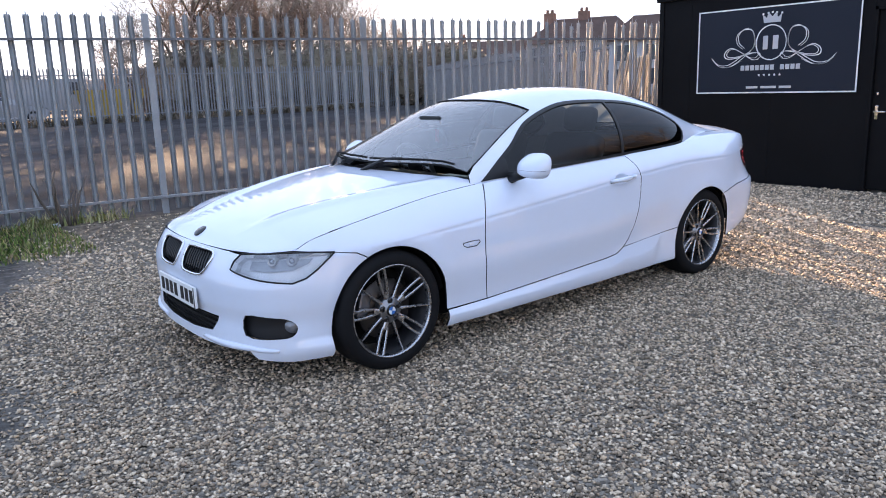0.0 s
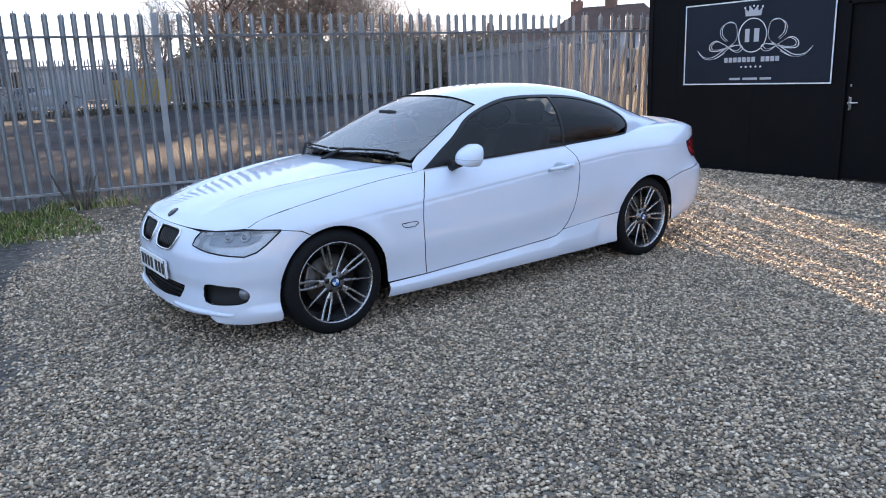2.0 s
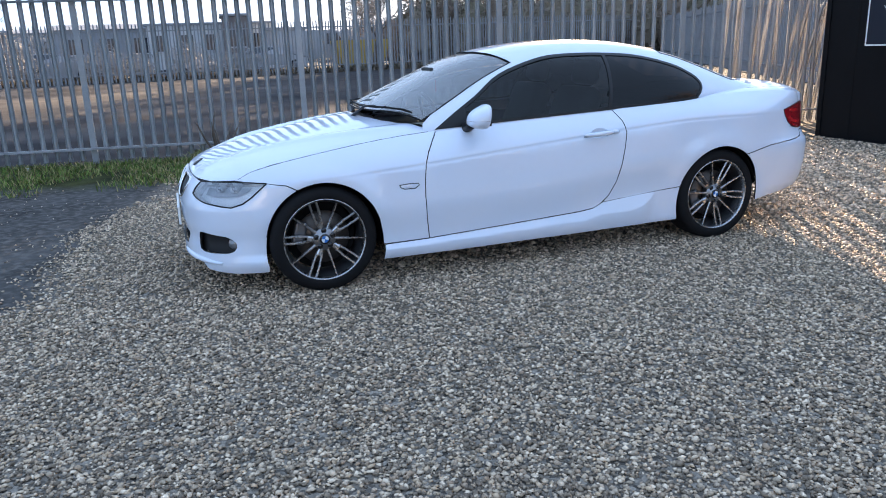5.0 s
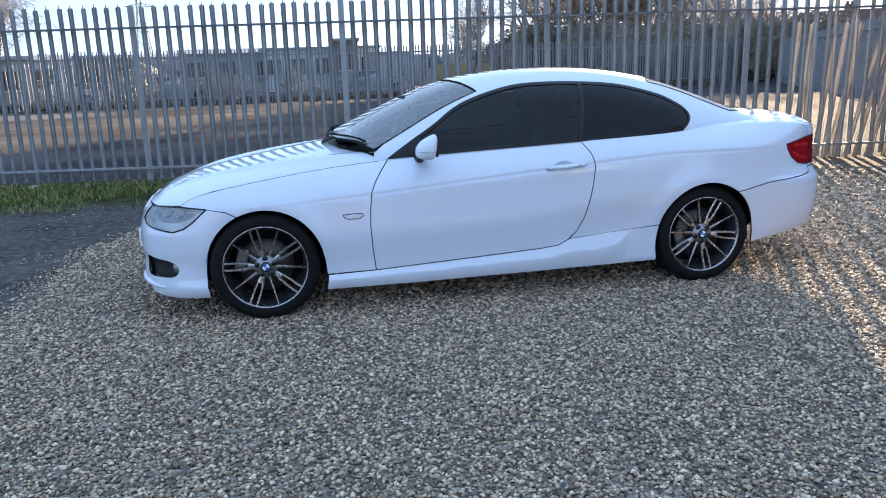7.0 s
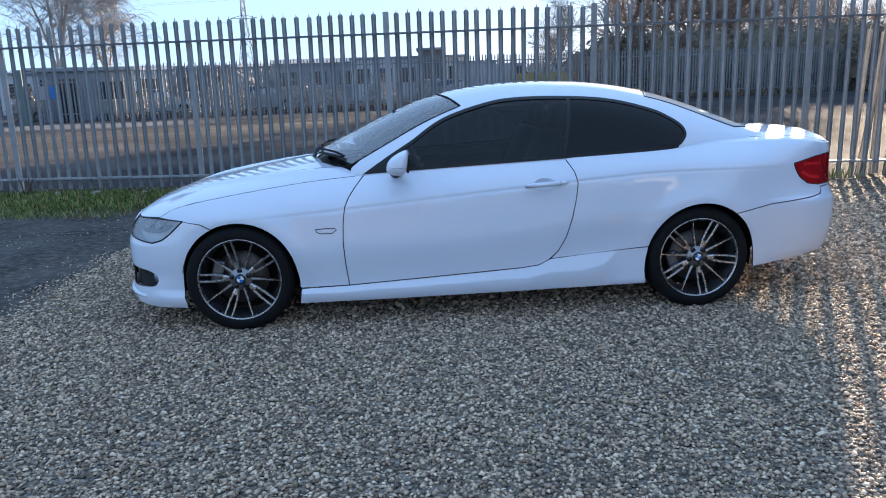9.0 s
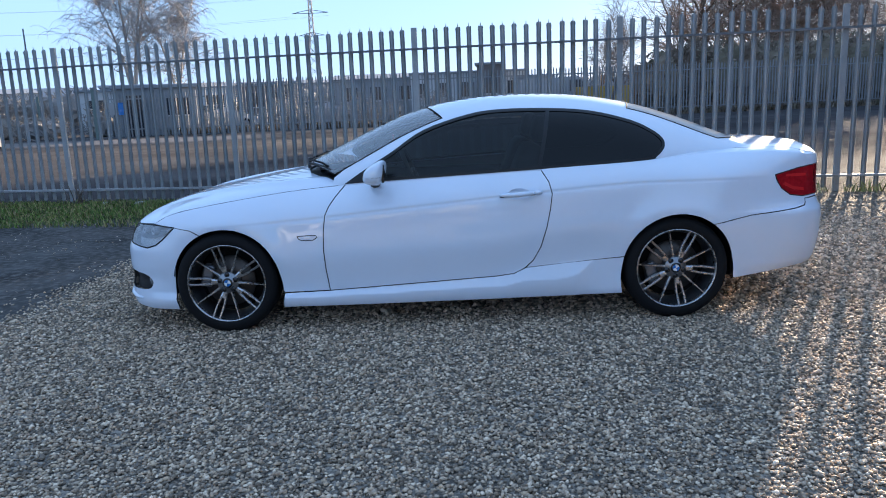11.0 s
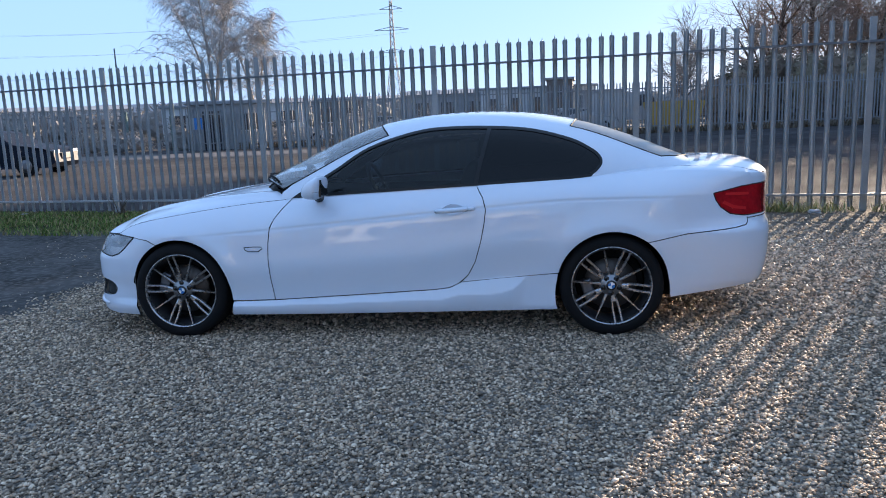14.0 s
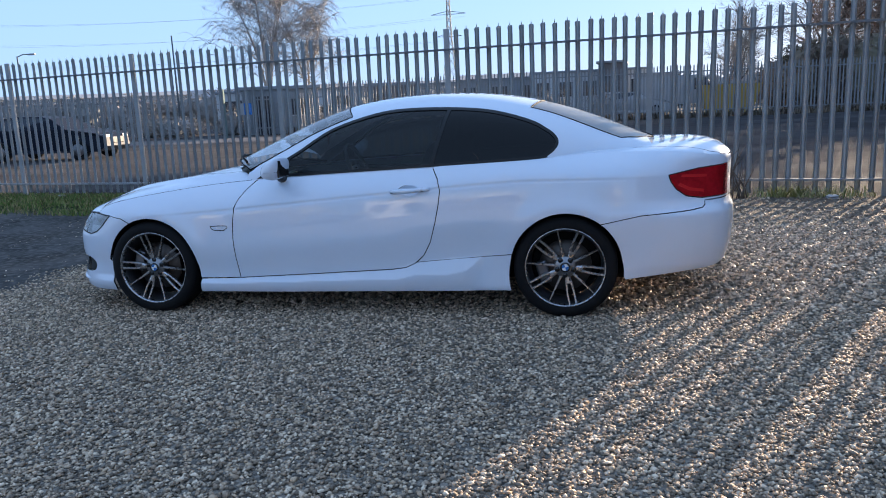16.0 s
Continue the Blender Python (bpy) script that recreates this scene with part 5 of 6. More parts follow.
def build_mirror(car, m):
    """A door mirror: rounded housing, lower half, glass, foot."""
    mir = None
    for name, mat, z0, z1 in (("mirror_housing", PAINT, -0.020, 1.0), ("mirror_base", PAINT, -1.0, -0.0215)):
        bm = bmesh.new()
        bmesh.ops.create_uvsphere(bm, u_segments=28, v_segments=18, radius=1)
        for v in bm.verts:
            x, y, z = v.co
            q = (abs(x) ** 3.2 + abs(y) ** 3.0 + abs(z) ** 2.8) ** (-1 / 3.0)
            x, y, z = x * q, y * q, z * q
            taper = 1 - 0.20 * (y + 1) / 2
            nose = max(0.0, -x)
            v.co = ((0.030 if x > 0 else 0.092) * x + 0.012 * z + 0.010 * y, 0.120 * y * (1 - 0.16 * nose), 0.078 * z * taper * (1 - 0.30 * nose) - 0.016 * nose)
        bmesh.ops.bisect_plane(bm, geom=bm.verts[:] + bm.edges[:] + bm.faces[:], plane_co=(0, 0, max(z0, -0.9)), plane_no=(0, 0, 1), clear_inner=z0 > -0.9)
        if z1 < 0.9:
            bmesh.ops.bisect_plane(bm, geom=bm.verts[:] + bm.edges[:] + bm.faces[:], plane_co=(0, 0, z1), plane_no=(0, 0, 1), clear_outer=True)
        for v in bm.verts:
            v.co = (v.co.x + 0.985, m * (v.co.y + 0.0 - 0.918) if m > 0 else -(v.co.y - 0.918), v.co.z + 0.968)
        if m < 0:
            bmesh.ops.reverse_faces(bm, faces=bm.faces[:])
        ob = part(name, bm, mat, mir or car, "white door mirror" if mir is None else "", True)
        mir = mir or ob
    part("mirror_glass", boxed((1.002, -m * 0.905 - 0.078, 0.912), (1.0165, -m * 0.905 + 0.078, 1.018), 0.004), GLOSSY_BLACK, mir)
    v, f = [], []
    tube_data(v, f, [(0.94, -m * 0.765, 0.895), (0.945, -m * 0.81, 0.905), (0.955, -m * 0.86, 0.925)], [0.036, 0.028, 0.03], 10)
    mesh_object("mirror_foot", v, f, BLACK, mir, "", True)


def wheel_parts():
    """Meshes of one alloy wheel, turned about y, outer face to -y."""
    made = []
    tyre = [(0.236, -0.098), (0.245, -0.108), (0.266, -0.113), (0.290, -0.108), (0.306, -0.096), (0.313, -0.080), (0.315, -0.04), (0.3155, 0), (0.315, 0.04), (0.313, 0.08), (0.304, 0.098), (0.27, 0.112), (0.236, 0.10)]
    made.append(("tyre", lathe_data(tyre, 64), RUBBER, "black low-profile tyre"))
    lip = [(0.226, -0.070), (0.2335, -0.098), (0.2375, -0.107), (0.2425, -0.1085), (0.2445, -0.103), (0.239, -0.09), (0.236, -0.07)]
    made.append(("rim_lip", lathe_data(lip, 64), ALLOY, "bright alloy rim edge"))
    barrel = [(0.228, -0.085), (0.217, -0.05), (0.214, 0.05), (0.225, 0.10), (0.236, 0.10)]
    made.append(("rim", lathe_data(barrel, 48), ALLOY_DARK, "dark alloy wheel"))
    disc = [(0.05, -0.02), (0.158, -0.02), (0.160, -0.012), (0.158, 0.0), (0.05, 0.0)]
    made.append(("brake_disc", lathe_data(disc, 48), STEEL, "worn steel brake disc"))
    back = [(0.0, 0.04), (0.205, 0.04)]
    made.append(("dust_shield", lathe_data(back, 32), LINER, ""))
    hub = [(0.0, -0.086), (0.030, -0.086), (0.034, -0.084), (0.038, -0.0785), (0.060, -0.0785), (0.067, -0.073), (0.070, -0.06), (0.070, -0.03)]
    made.append(("hub", lathe_data(hub, 40), HUB_ALLOY, ""))
    cap = [(0.0, -0.0905), (0.026, -0.090), (0.031, -0.0875), (0.031, -0.084)]
    made.append(("centre_cap", lathe_data(cap, 28), GLOSSY_BLACK, "round badge cap"))
    for q in range(4):
        pts = [(0.0, 0.0)] + [(0.021 * math.cos(a), 0.021 * math.sin(a)) for a in [math.pi / 2 * (q + i / 8) for i in range(9)]]
        made.append(("badge_quarter", ([(x, -0.0918, z) for x, z in pts], [tuple(range(len(pts)))]), BLUE if q % 2 else BADGE_WHITE, ""))
    for k in range(5):
        a = 2 * math.pi * k / 5 + math.pi / 5
        v, f = lathe_data([(0.0, -0.0792), (0.0162, -0.0792), (0.0168, -0.070)], 16)
        c = (0.0505 * math.cos(a), 0.0505 * math.sin(a))
        made.append(("bolt_hole", ([(x + c[0], y, z + c[1]) for x, y, z in v], f), GLOSSY_BLACK, ""))

    def spoke(a, r0, r1, w0, w1, off, off0=None):
        v, f = [], []
        ca, sa = math.cos(a), math.sin(a)
        n = 8
        off0 = off if off0 is None else off0
        for i in range(n + 1):
            t = i / n
            r, w = r0 + (r1 - r0) * t, w0 + (w1 - w0) * t
            o = off0 + (off - off0) * smooth(0, 0.5, t)
            y = -0.076 - 0.020 * max(0.0, (r - 0.05) / 0.183) ** 1.5
            for u, d in ((-w, 0.024), (-w, 0.004), (-w * 0.5, 0.0), (w * 0.5, 0.0), (w, 0.004), (w, 0.024)):
                q = o + u
                v.append((r * ca - q * sa, y + d, r * sa + q * ca))
        for i in range(n):
            for j in range(5):
                b = i * 6 + j
                f.append((b, b + 6, b + 7, b + 1))
        return v, f

    for k in range(5):
        a = 2 * math.pi * k / 5 + math.radians(12)
        made.append(("spoke", spoke(a, 0.050, 0.233, 0.0085, 0.0034, 0.0), ALLOY, "slim single spoke"))
        b = a + math.pi / 5
        made.append(("spoke_neck", spoke(b, 0.060, 0.104, 0.013, 0.0205, 0.0), ALLOY, ""))
        for s in (-1, 1):
            made.append(("spoke", spoke(b, 0.100, 0.233, 0.0070, 0.0066, s * 0.0200, s * 0.0150), ALLOY, ""))
    cal = bmesh.new()
    box(cal, (-0.175, -0.045, -0.07), (-0.105, 0.025, 0.07), 0.012)
    return made, cal


def build_wheels(car):
    made, cal = wheel_parts()
    meshes = []
    for name, (v, f), mat, lab in made:
        me = bpy.data.meshes.new(name)
        me.from_pydata(v, [], f)
        me.polygons.foreach_set("use_smooth", [name not in ("badge_quarter", "spoke", "spoke_neck")] * len(me.polygons))
        me.materials.append(mat)
        meshes.append((name, me, lab))
    cm = bpy.data.meshes.new("caliper")
    cal.to_mesh(cm)
    cm.materials.append(ALLOY_DARK)
    meshes.append(("caliper", cm, ""))
    for cx in (0.0, 2.76):
        for m in (1, -1):
            w = empty("wheel", (cx, -m * 0.765, 0.313), parent=car, label="dark alloy wheel with double spokes")
            w.rotation_euler = (0, radians(-17 if cx else 16), 0) if m > 0 else (0, 0, math.pi)
            for name, me, lab in meshes:
                ob = new(name, me)
                ob.parent = w
                if lab:
                    ob["label"] = lab
            v, f = [], []
            n = 28
            for i in range(n + 1):
                a = math.radians(-12 + 204 * i / n)
                for y in ((-0.852 if math.sin(a) > 0.1 else -0.80), -0.56):
                    r = 0.338 + 0.055 * max(0.0, 0.15 - math.sin(a)) ** 1.2
                    v.append((cx + 0.005 + r * math.cos(a), y * m if m > 0 else -y, 0.315 + r * math.sin(a)))
            f = [(2 * i, 2 * i + 1, 2 * i + 3, 2 * i + 2) for i in range(n)]
            k = len(v)
            v += [(cx, -0.56 * m, 0.315)]
            f += [(2 * i + 1, 2 * i + 3, k) for i in range(n)]
            mesh_object("wheel_liner", v, f, LINER, car, "", True)


def build_inside(car):
    part("floor_pan", boxed((-0.50, -0.56, 0.175), (3.25, 0.56, 0.33), 0.04), LINER, car)
    part("underbody", boxed((0.43, -0.70, 0.150), (2.30, 0.70, 0.29), 0.03), LINER, car)
    part("rear_floor", boxed((2.55, -0.56, 0.33), (3.55, 0.56, 0.86), 0.04), LINER, car)
    part("engine_bay", boxed((-0.55, -0.54, 0.33), (0.55, 0.54, 0.62), 0.04), LINER, car)
    bm = boxed((0.56, -0.70, 0.55), (1.06, 0.70, 0.86), 0.06)
    dash = part("dashboard", bm, TRIM, car, "black dashboard", True)
    for m in (1, -1):
        part("door_card", boxed((0.86, -m * 0.745 - 0.012, 0.33), (2.4, -m * 0.745 + 0.012, 0.845), 0.01), TRIM, car)
        for x in (1.22,):
            y = m * 0.37
            seat = part("front_seat", boxed((x, y - 0.25, 0.36), (x + 0.52, y + 0.25, 0.56), 0.07), LEATHER, car, "black leather front seat", True)
            bm = boxed((-0.07, -0.24, 0.0), (0.09, 0.24, 0.62), 0.065)
            back = part("backrest", bm, LEATHER, seat, "", True)
            back.matrix_basis = Matrix.Translation((x + 0.50, y, 0.50)) @ Matrix.Rotation(radians(22), 4, "Y")
            bm = boxed((-0.045, -0.13, 0.0), (0.055, 0.13, 0.17), 0.04)
            head = part("headrest", bm, LEATHER, seat, "", True)
            head.matrix_basis = Matrix.Translation((x + 0.745, y, 1.085)) @ Matrix.Rotation(radians(14), 4, "Y")
    part("rear_seat", boxed((2.15, -0.58, 0.36), (2.75, 0.58, 0.60), 0.07), LEATHER, car, "", True)
    back = part("rear_backrest", boxed((-0.06, -0.58, 0.0), (0.10, 0.58, 0.50), 0.06), LEATHER, car, "", True)
    back.matrix_basis = Matrix.Translation((2.66, 0, 0.52)) @ Matrix.Rotation(radians(25), 4, "Y")
    part("parcel_shelf", boxed((2.75, -0.60, 0.90), (3.25, 0.60, 0.955), 0.02), TRIM, car)
    # steering wheel on the right-hand side
    c = Vector((1.10, 0.37, 0.86))
    tilt = Matrix.Rotation(radians(-24), 4, "Y")
    ring = [tuple(c + tilt @ Vector((0, 0.185 * math.cos(a), 0.185 * math.sin(a)))) for a in [2 * math.pi * i / 36 for i in range(37)]]
    sw = tube("steering_wheel", ring, 0.0155, GRIP, car, 8, "three-spoke leather steering wheel")
    for a in (0, math.pi, -math.pi / 2):
        tube("wheel_spoke", [tuple(c + tilt @ Vector((0.015, 0.04 * math.cos(a), 0.04 * math.sin(a)))), tuple(c + tilt @ Vector((0.0, 0.18 * math.cos(a), 0.18 * math.sin(a))))], [0.02, 0.012], ALLOY, sw, 6, "silver spoke")
    v, f = [], []
    hubm = part("wheel_hub", boxed((-0.03, -0.065, -0.055), (0.03, 0.065, 0.055), 0.025), TRIM, sw, "", True)
    hubm.matrix_basis = Matrix.Translation(c) @ tilt
    v, f = [], []
    im = part("inner_mirror", boxed((0.94, -0.11, 1.175), (0.965, 0.11, 1.235), 0.012), TRIM, car)
    part("air_freshener", boxed((1.00, -0.018, 1.06), (1.008, 0.018, 1.15), 0.002), RED, im, "red hanging tag")
    part("windscreen_papers", boxed((0.68, -0.58, 0.884), (0.86, -0.30, 0.892), 0.001), PAPER, dash, "pale papers on the dashboard")


def build_wipers(car):
    for y0, y1, dx in ((-0.04, -0.62, 0.008), (0.56, 0.0, 0.012)):
        n = 10
        pts = []
        for i in range(n + 1):
            y = y0 + (y1 - y0) * i / n
            x = curve([(0, 0.437), (0.2, 0.450), (0.32, 0.470), (0.47, 0.526), (0.62, 0.628)], abs(y)) + dx
            pts.append((x, y, cab(x, t_y(x, y))[2] + 0.013))
        tube("wiper_blade", pts, 0.007, RUBBER, car, 6, "black wiper blade")
        a = Vector((pts[0][0] - 0.05, pts[0][1] + 0.03, deck(pts[0][0] - 0.05, pts[0][1]) - 0.004))
        tube("wiper_arm", [tuple(a), tuple(Vector(pts[3]) + Vector((-0.02, 0, 0.002))), tuple(Vector(pts[5]) + Vector((0, 0, 0.006)))], [0.012, 0.009, 0.006], BLACK, car, 6)
    # bonnet badge
    v, f = lathe_data([(0.0, -0.006), (0.034, -0.004), (0.038, 0.0), (0.038, 0.006)], 24)
    b = mesh_object("bonnet_badge", v, f, GLOSSY_BLACK, car, "round badge", True)
    x = -0.635
    slope = math.atan2(deck(x + 0.05, 0) - deck(x - 0.05, 0), 0.1)
    b.matrix_basis = Matrix.Translation((x, 0, deck(x, 0) + 0.002)) @ Matrix.Rotation(-slope, 4, "Y") @ Matrix.Rotation(radians(-90), 4, "X")


def build_exhaust(car):
    for m in (1, -1):
        v, f = lathe_data([(0.030, 0.10), (0.034, -0.09), (0.031, -0.095), (0.028, -0.085), (0.026, 0.09)], 20)
        ob = mesh_object("exhaust_pipe", v, f, ALLOY_DARK, car, "dull steel exhaust pipe", True)
        ob.matrix_basis = Matrix.Translation((3.62, -m * 0.47, 0.282)) @ Matrix.Rotation(math.pi / 2, 4, "Z")


def build_car():
    car = empty("car", (0, 0, 0), "white two-door coupe parked on gravel", "car")
    build_body(car)
    for m in (1, -1):
        build_mirror(car, m)
    build_wheels(car)
    build_exhaust(car)
    build_inside(car)
    build_wipers(car)


build_car()


# ---- verge: grass, weeds, dead stems ----
def blades(name, mat, label, spots, seed, height, wide=0.006, category="grass"):
    """Tufts of thin bent blades at the given spots, in one mesh."""
    rng = random.Random(seed)
    v, f = [], []
    for x, y, z in spots:
        a, h = rng.uniform(0, 6.283), height * rng.uniform(0.45, 1.3)
        lean = rng.uniform(0.2, 1.3) * h
        w = wide * rng.uniform(0.6, 1.5)
        dx, dy = math.cos(a), math.sin(a)
        b = len(v)
        v += [(x - dy * w, y + dx * w, z), (x + dy * w, y - dx * w, z), (x + dx * lean * 0.4 + dy * w * 0.7, y + dy * lean * 0.4 - dx * w * 0.7, z + h * 0.6),
              (x + dx * lean * 0.4 - dy * w * 0.7, y + dy * lean * 0.4 + dx * w * 0.7, z + h * 0.6), (x + dx * lean, y + dy * lean, z + h)]
        f += [(b, b + 1, b + 2, b + 3), (b + 3, b + 2, b + 4)]
    ob = mesh_object(name, v, f, mat)
    return tagged(ob, label, category, kind="stuff")


def build_verge():
    rng = random.Random(12)
    spots = []
    while len(spots) < 24000:
        x = rng.uniform(-10.5, -0.3)
        y = fence_y(x) + rng.uniform(-2.3, 0.12)
        d = fence_y(x) - y
        if noise.noise(Vector((x * 0.9, y * 0.9, 2))) * 0.9 + 0.75 - 0.36 * d * (1 + 0.5 * smooth(-2.5, 0, x)) + rng.uniform(-0.25, 0.25) > 0:
            spots.append((x, y, 0))
    blades("grass", GRASS, "rough green grass along the foot of the fence", spots, 5, 0.055, 0.005)
    spots = []
    for cx, n in ((4.6, 60), (5.25, 150), (5.6, 130), (6.0, 70), (6.7, 90), (2.2, 40), (0.2, 110), (-0.35, 200)):
        for _ in range(n):
            x = cx + rng.gauss(0, 0.16)
            spots.append((x, fence_y(x) - 0.05 + rng.gauss(0, 0.07), 0))
    blades("weeds", DRY_GRASS, "pale dry weeds at the foot of the fence", spots, 8, 0.13, 0.008, "weeds")
    for cx, dy, n, h in ((-0.15, -0.12, 7, 0.62), (4.55, -0.10, 16, 0.75), (4.75, -0.18, 10, 0.5), (-4.3, -0.15, 9, 0.4)):
        v, f = [], []
        for _ in range(n):
            p = Vector((cx + rng.gauss(0, 0.05), fence_y(cx) + dy + rng.gauss(0, 0.04), 0))
            pts, d = [tuple(p)], Vector((rng.gauss(0, 0.25), rng.gauss(0, 0.2), 1)).normalized()
            for _k in range(5):
                d = (d + Vector((rng.gauss(0, 0.2), rng.gauss(0, 0.2), 0))).normalized()
                p = p + d * h * rng.uniform(0.12, 0.26)
                pts.append(tuple(p))
            thick = 2.2 if n == 7 else 1.0
            tube_data(v, f, pts, [thick * q for q in (0.009, 0.008, 0.007, 0.006, 0.004, 0.002)], 5)
        tagged(mesh_object("dead_shrub", v, f, BARK, smooth=True), "dry brown shrub stems at the foot of the fence", "shrub")
    bits = [(-0.28, -0.14, 0.10), (-3.3, -0.2, 0.09), (-3.9, -0.12, 0.07), (5.75, -0.2, 0.10), (-6.2, -0.2, 0.08), (-2.6, -0.15, 0.06)]
    for x, dy, s in bits:
        bm = boxed((-s * 0.6, -s * 0.4, 0), (s * 0.6, s * 0.4, s * 0.35), s * 0.1)
        for w in bm.verts:
            w.co += Vector((rng.uniform(-1, 1), rng.uniform(-1, 1), rng.uniform(-0.2, 0.6) * (w.co.z > 0.01))) * s * 0.2
        ob = part("litter", bm, RENDERED, None)
        ob.location = (x, fence_y(x) + dy, 0)
        ob.rotation_euler = (0, 0, rng.uniform(0, 3))
        tagged(ob, "pale scrap of rubble by the fence", "rubble", "rubble by the fence")


# ---- beyond the fence ----
def polar(az, dist, z=0.0):
    """A place at a compass angle and distance as seen from the yard."""
    return Vector((0.8 + dist * math.cos(radians(az)), -5.0 + dist * math.sin(radians(az)), z))


def far_fence():
    v, f = [], []
    rng = random.Random(3)

    def run(a, b, h, pitch=0.17, w=0.075):
        a, b = Vector((*a, 0)), Vector((*b, 0))
        d = (b - a).normalized()
        n = int((b - a).length / pitch)
        for i in range(n):
            p = a + d * (i * pitch)
            hh = h + rng.gauss(0, 0.02)
            k = len(v)
            q = Vector((-d.y, d.x, 0)) * 0.012
            for s in (-1, 1):
                e = d * (w / 2)
                v.extend([p - e + q * s, p + e + q * s, p + e * 0.8 + q * s + Vector((0, 0, hh - 0.1)), p + q * s + Vector((0, 0, hh)), p - e * 0.8 + q * s + Vector((0, 0, hh - 0.1))])
            f.extend([(k, k + 1, k + 2, k + 3, k + 4), (k + 9, k + 8, k + 7, k + 6, k + 5), (k, k + 4, k + 9, k + 5), (k + 1, k + 6, k + 7, k + 2)])
        for z in (0.35, h - 0.4):
            k = len(v)
            q = Vector((-d.y, d.x, 0)) * -0.05
            v.extend([a + q + Vector((0, 0, z)), b + q + Vector((0, 0, z)), b + q + Vector((0, 0, z + 0.06)), a + q + Vector((0, 0, z + 0.06)),
                      a + Vector((0, 0, z)), b + Vector((0, 0, z)), b + Vector((0, 0, z + 0.06)), a + Vector((0, 0, z + 0.06))])
            f.extend([(k, k + 1, k + 2, k + 3), (k + 3, k + 2, k + 6, k + 7), (k, k + 4, k + 5, k + 1)])
    run((-16.4, 34.1), (-11.5, 34.6), 2.3)
    run((-11.5, 34.6), (16, 37.5), 2.75)
    run((16, 37.5), (31, 40), 2.75)
    run((31, 40), (14.5, 9.5), 2.6)
    run((-22.8, 35.0), (-40.0, 22.0), 2.45)
    ob = mesh_object("far_fence", v, f, FAR_STEEL)
    tagged(ob, "grey palisade fence across the far side of the waste ground", "fence", kind="stuff")
    # rough dark growth along its foot
    spots = []
    for _ in range(5000):
        x = rng.uniform(-14, 26)
        y = 35.6 + (x + 11) * 0.07 if x < 16 else 37.5 + (x - 16) * 0.16
        spots.append((x, y - 0.25 + rng.gauss(0, 0.15), 0))
    blades("far_grass", BUSH, "dark rough growth along the far fence", spots, 21, 0.35, 0.03, "growth")


def clump(name, label, blobs, seed, leaf, count, mat=BUSH, category="bush", core=0.0, slim=0.5):
    """A bush or hedge: many small leaves and twigs strewn through overlapping uneven masses."""
    rng = random.Random(seed)
    v, f = [], []
    vol = [b[3] * b[4] * b[5] for b in blobs]
    for (x, y, z, rx, ry, rz), share in zip(blobs, vol):
        for _ in range(int(count * share / sum(vol))):
            while True:
                p = Vector((rng.uniform(-1, 1), rng.uniform(-1, 1), rng.uniform(-1, 1)))
                if 0.25 < p.length < 1 + 0.22 * noise.noise(p * 3 + Vector((x, y, z))):
                    break
            c = Vector((x + p.x * rx, y + p.y * ry, z + p.z * rz))
            if c.z < 0.02:
                continue
            s = leaf * rng.uniform(0.5, 1.5)
            a = Vector((rng.gauss(0, 1), rng.gauss(0, 1), rng.gauss(0, 1))).normalized()
            b = a.orthogonal().normalized()
            k = len(v)
            v += [c - a * s, c + b * s * slim, c + a * s, c - b * s * slim]
            f.append((k, k + 1, k + 2, k + 3))
    if core:
        # the dense twiggy inside of each mass
        bm = bmesh.new()
        bmesh.ops.create_icosphere(bm, subdivisions=3, radius=1)
        ball = [w.co.copy() for w in bm.verts]
        tri = [[w.index for w in q.verts] for q in bm.faces]
        bm.free()
        for x, y, z, rx, ry, rz in blobs:
            k = len(v)
            for q in ball:
                g = core * (1 + 0.30 * noise.noise(q * 2.6 + Vector((x, y, z))) + 0.14 * noise.noise(q * 8 + Vector((y, x, z))))
                v.append(Vector((x + q.x * rx * g, y + q.y * ry * g, max(0.0, z + q.z * rz * g))))
            f += [tuple(k + i for i in q) for q in tri]
    ob = mesh_object(name, v, f, mat)
    return tagged(ob, label, category, kind="stuff")


def bare_tree(at, height, spread, seed, levels, bark, twig, label, start=0.25, fans=4, droop=0.0, thin=0.011, dense=None):
    """A leafless tree: tapered trunk and limbs, and a crown of fine twigs."""
    rng = random.Random(seed)
    tv, tf, cv, cf = [], [], [], []

    def grow(p, d, length, r, level):
        pts, rad = [tuple(p)], [r]
        n = 4 if level < levels else 2
        side = []
        for i in range(n):
            d = (d + Vector((rng.gauss(0, 0.13), rng.gauss(0, 0.13), rng.gauss(0, 0.06) + (0.05 if level < 2 else -droop)))).normalized()
            p = p + d * (length / n)
            pts.append(tuple(p))
            rad.append(r * (1 - 0.7 * (i + 1) / n))
            side.append((p.copy(), d.copy(), rad[-1]))
        if level < 2:
            tube_data(tv, tf, pts, rad, 6 if level == 0 else 4)
        else:
            tube_data(cv, cf, pts, [max(q, 0.0035) for q in rad], 3)
        if level >= levels:
            return
        for i, (q, e, rr) in enumerate(side):
            if level == 0 and (i + 1) / n < start:
                continue
            for _ in range(fans):
                a = rng.uniform(0, 6.283)
                o = e.orthogonal().normalized()
                o = Matrix.Rotation(a, 3, e) @ o
                nd = (e * rng.uniform(0.45, 1.0) + o * rng.uniform(0.45, 1.0) * spread).normalized()
                grow(q, nd, length * rng.uniform(0.42, 0.66), max(rr * 0.6, thin), level + 1)

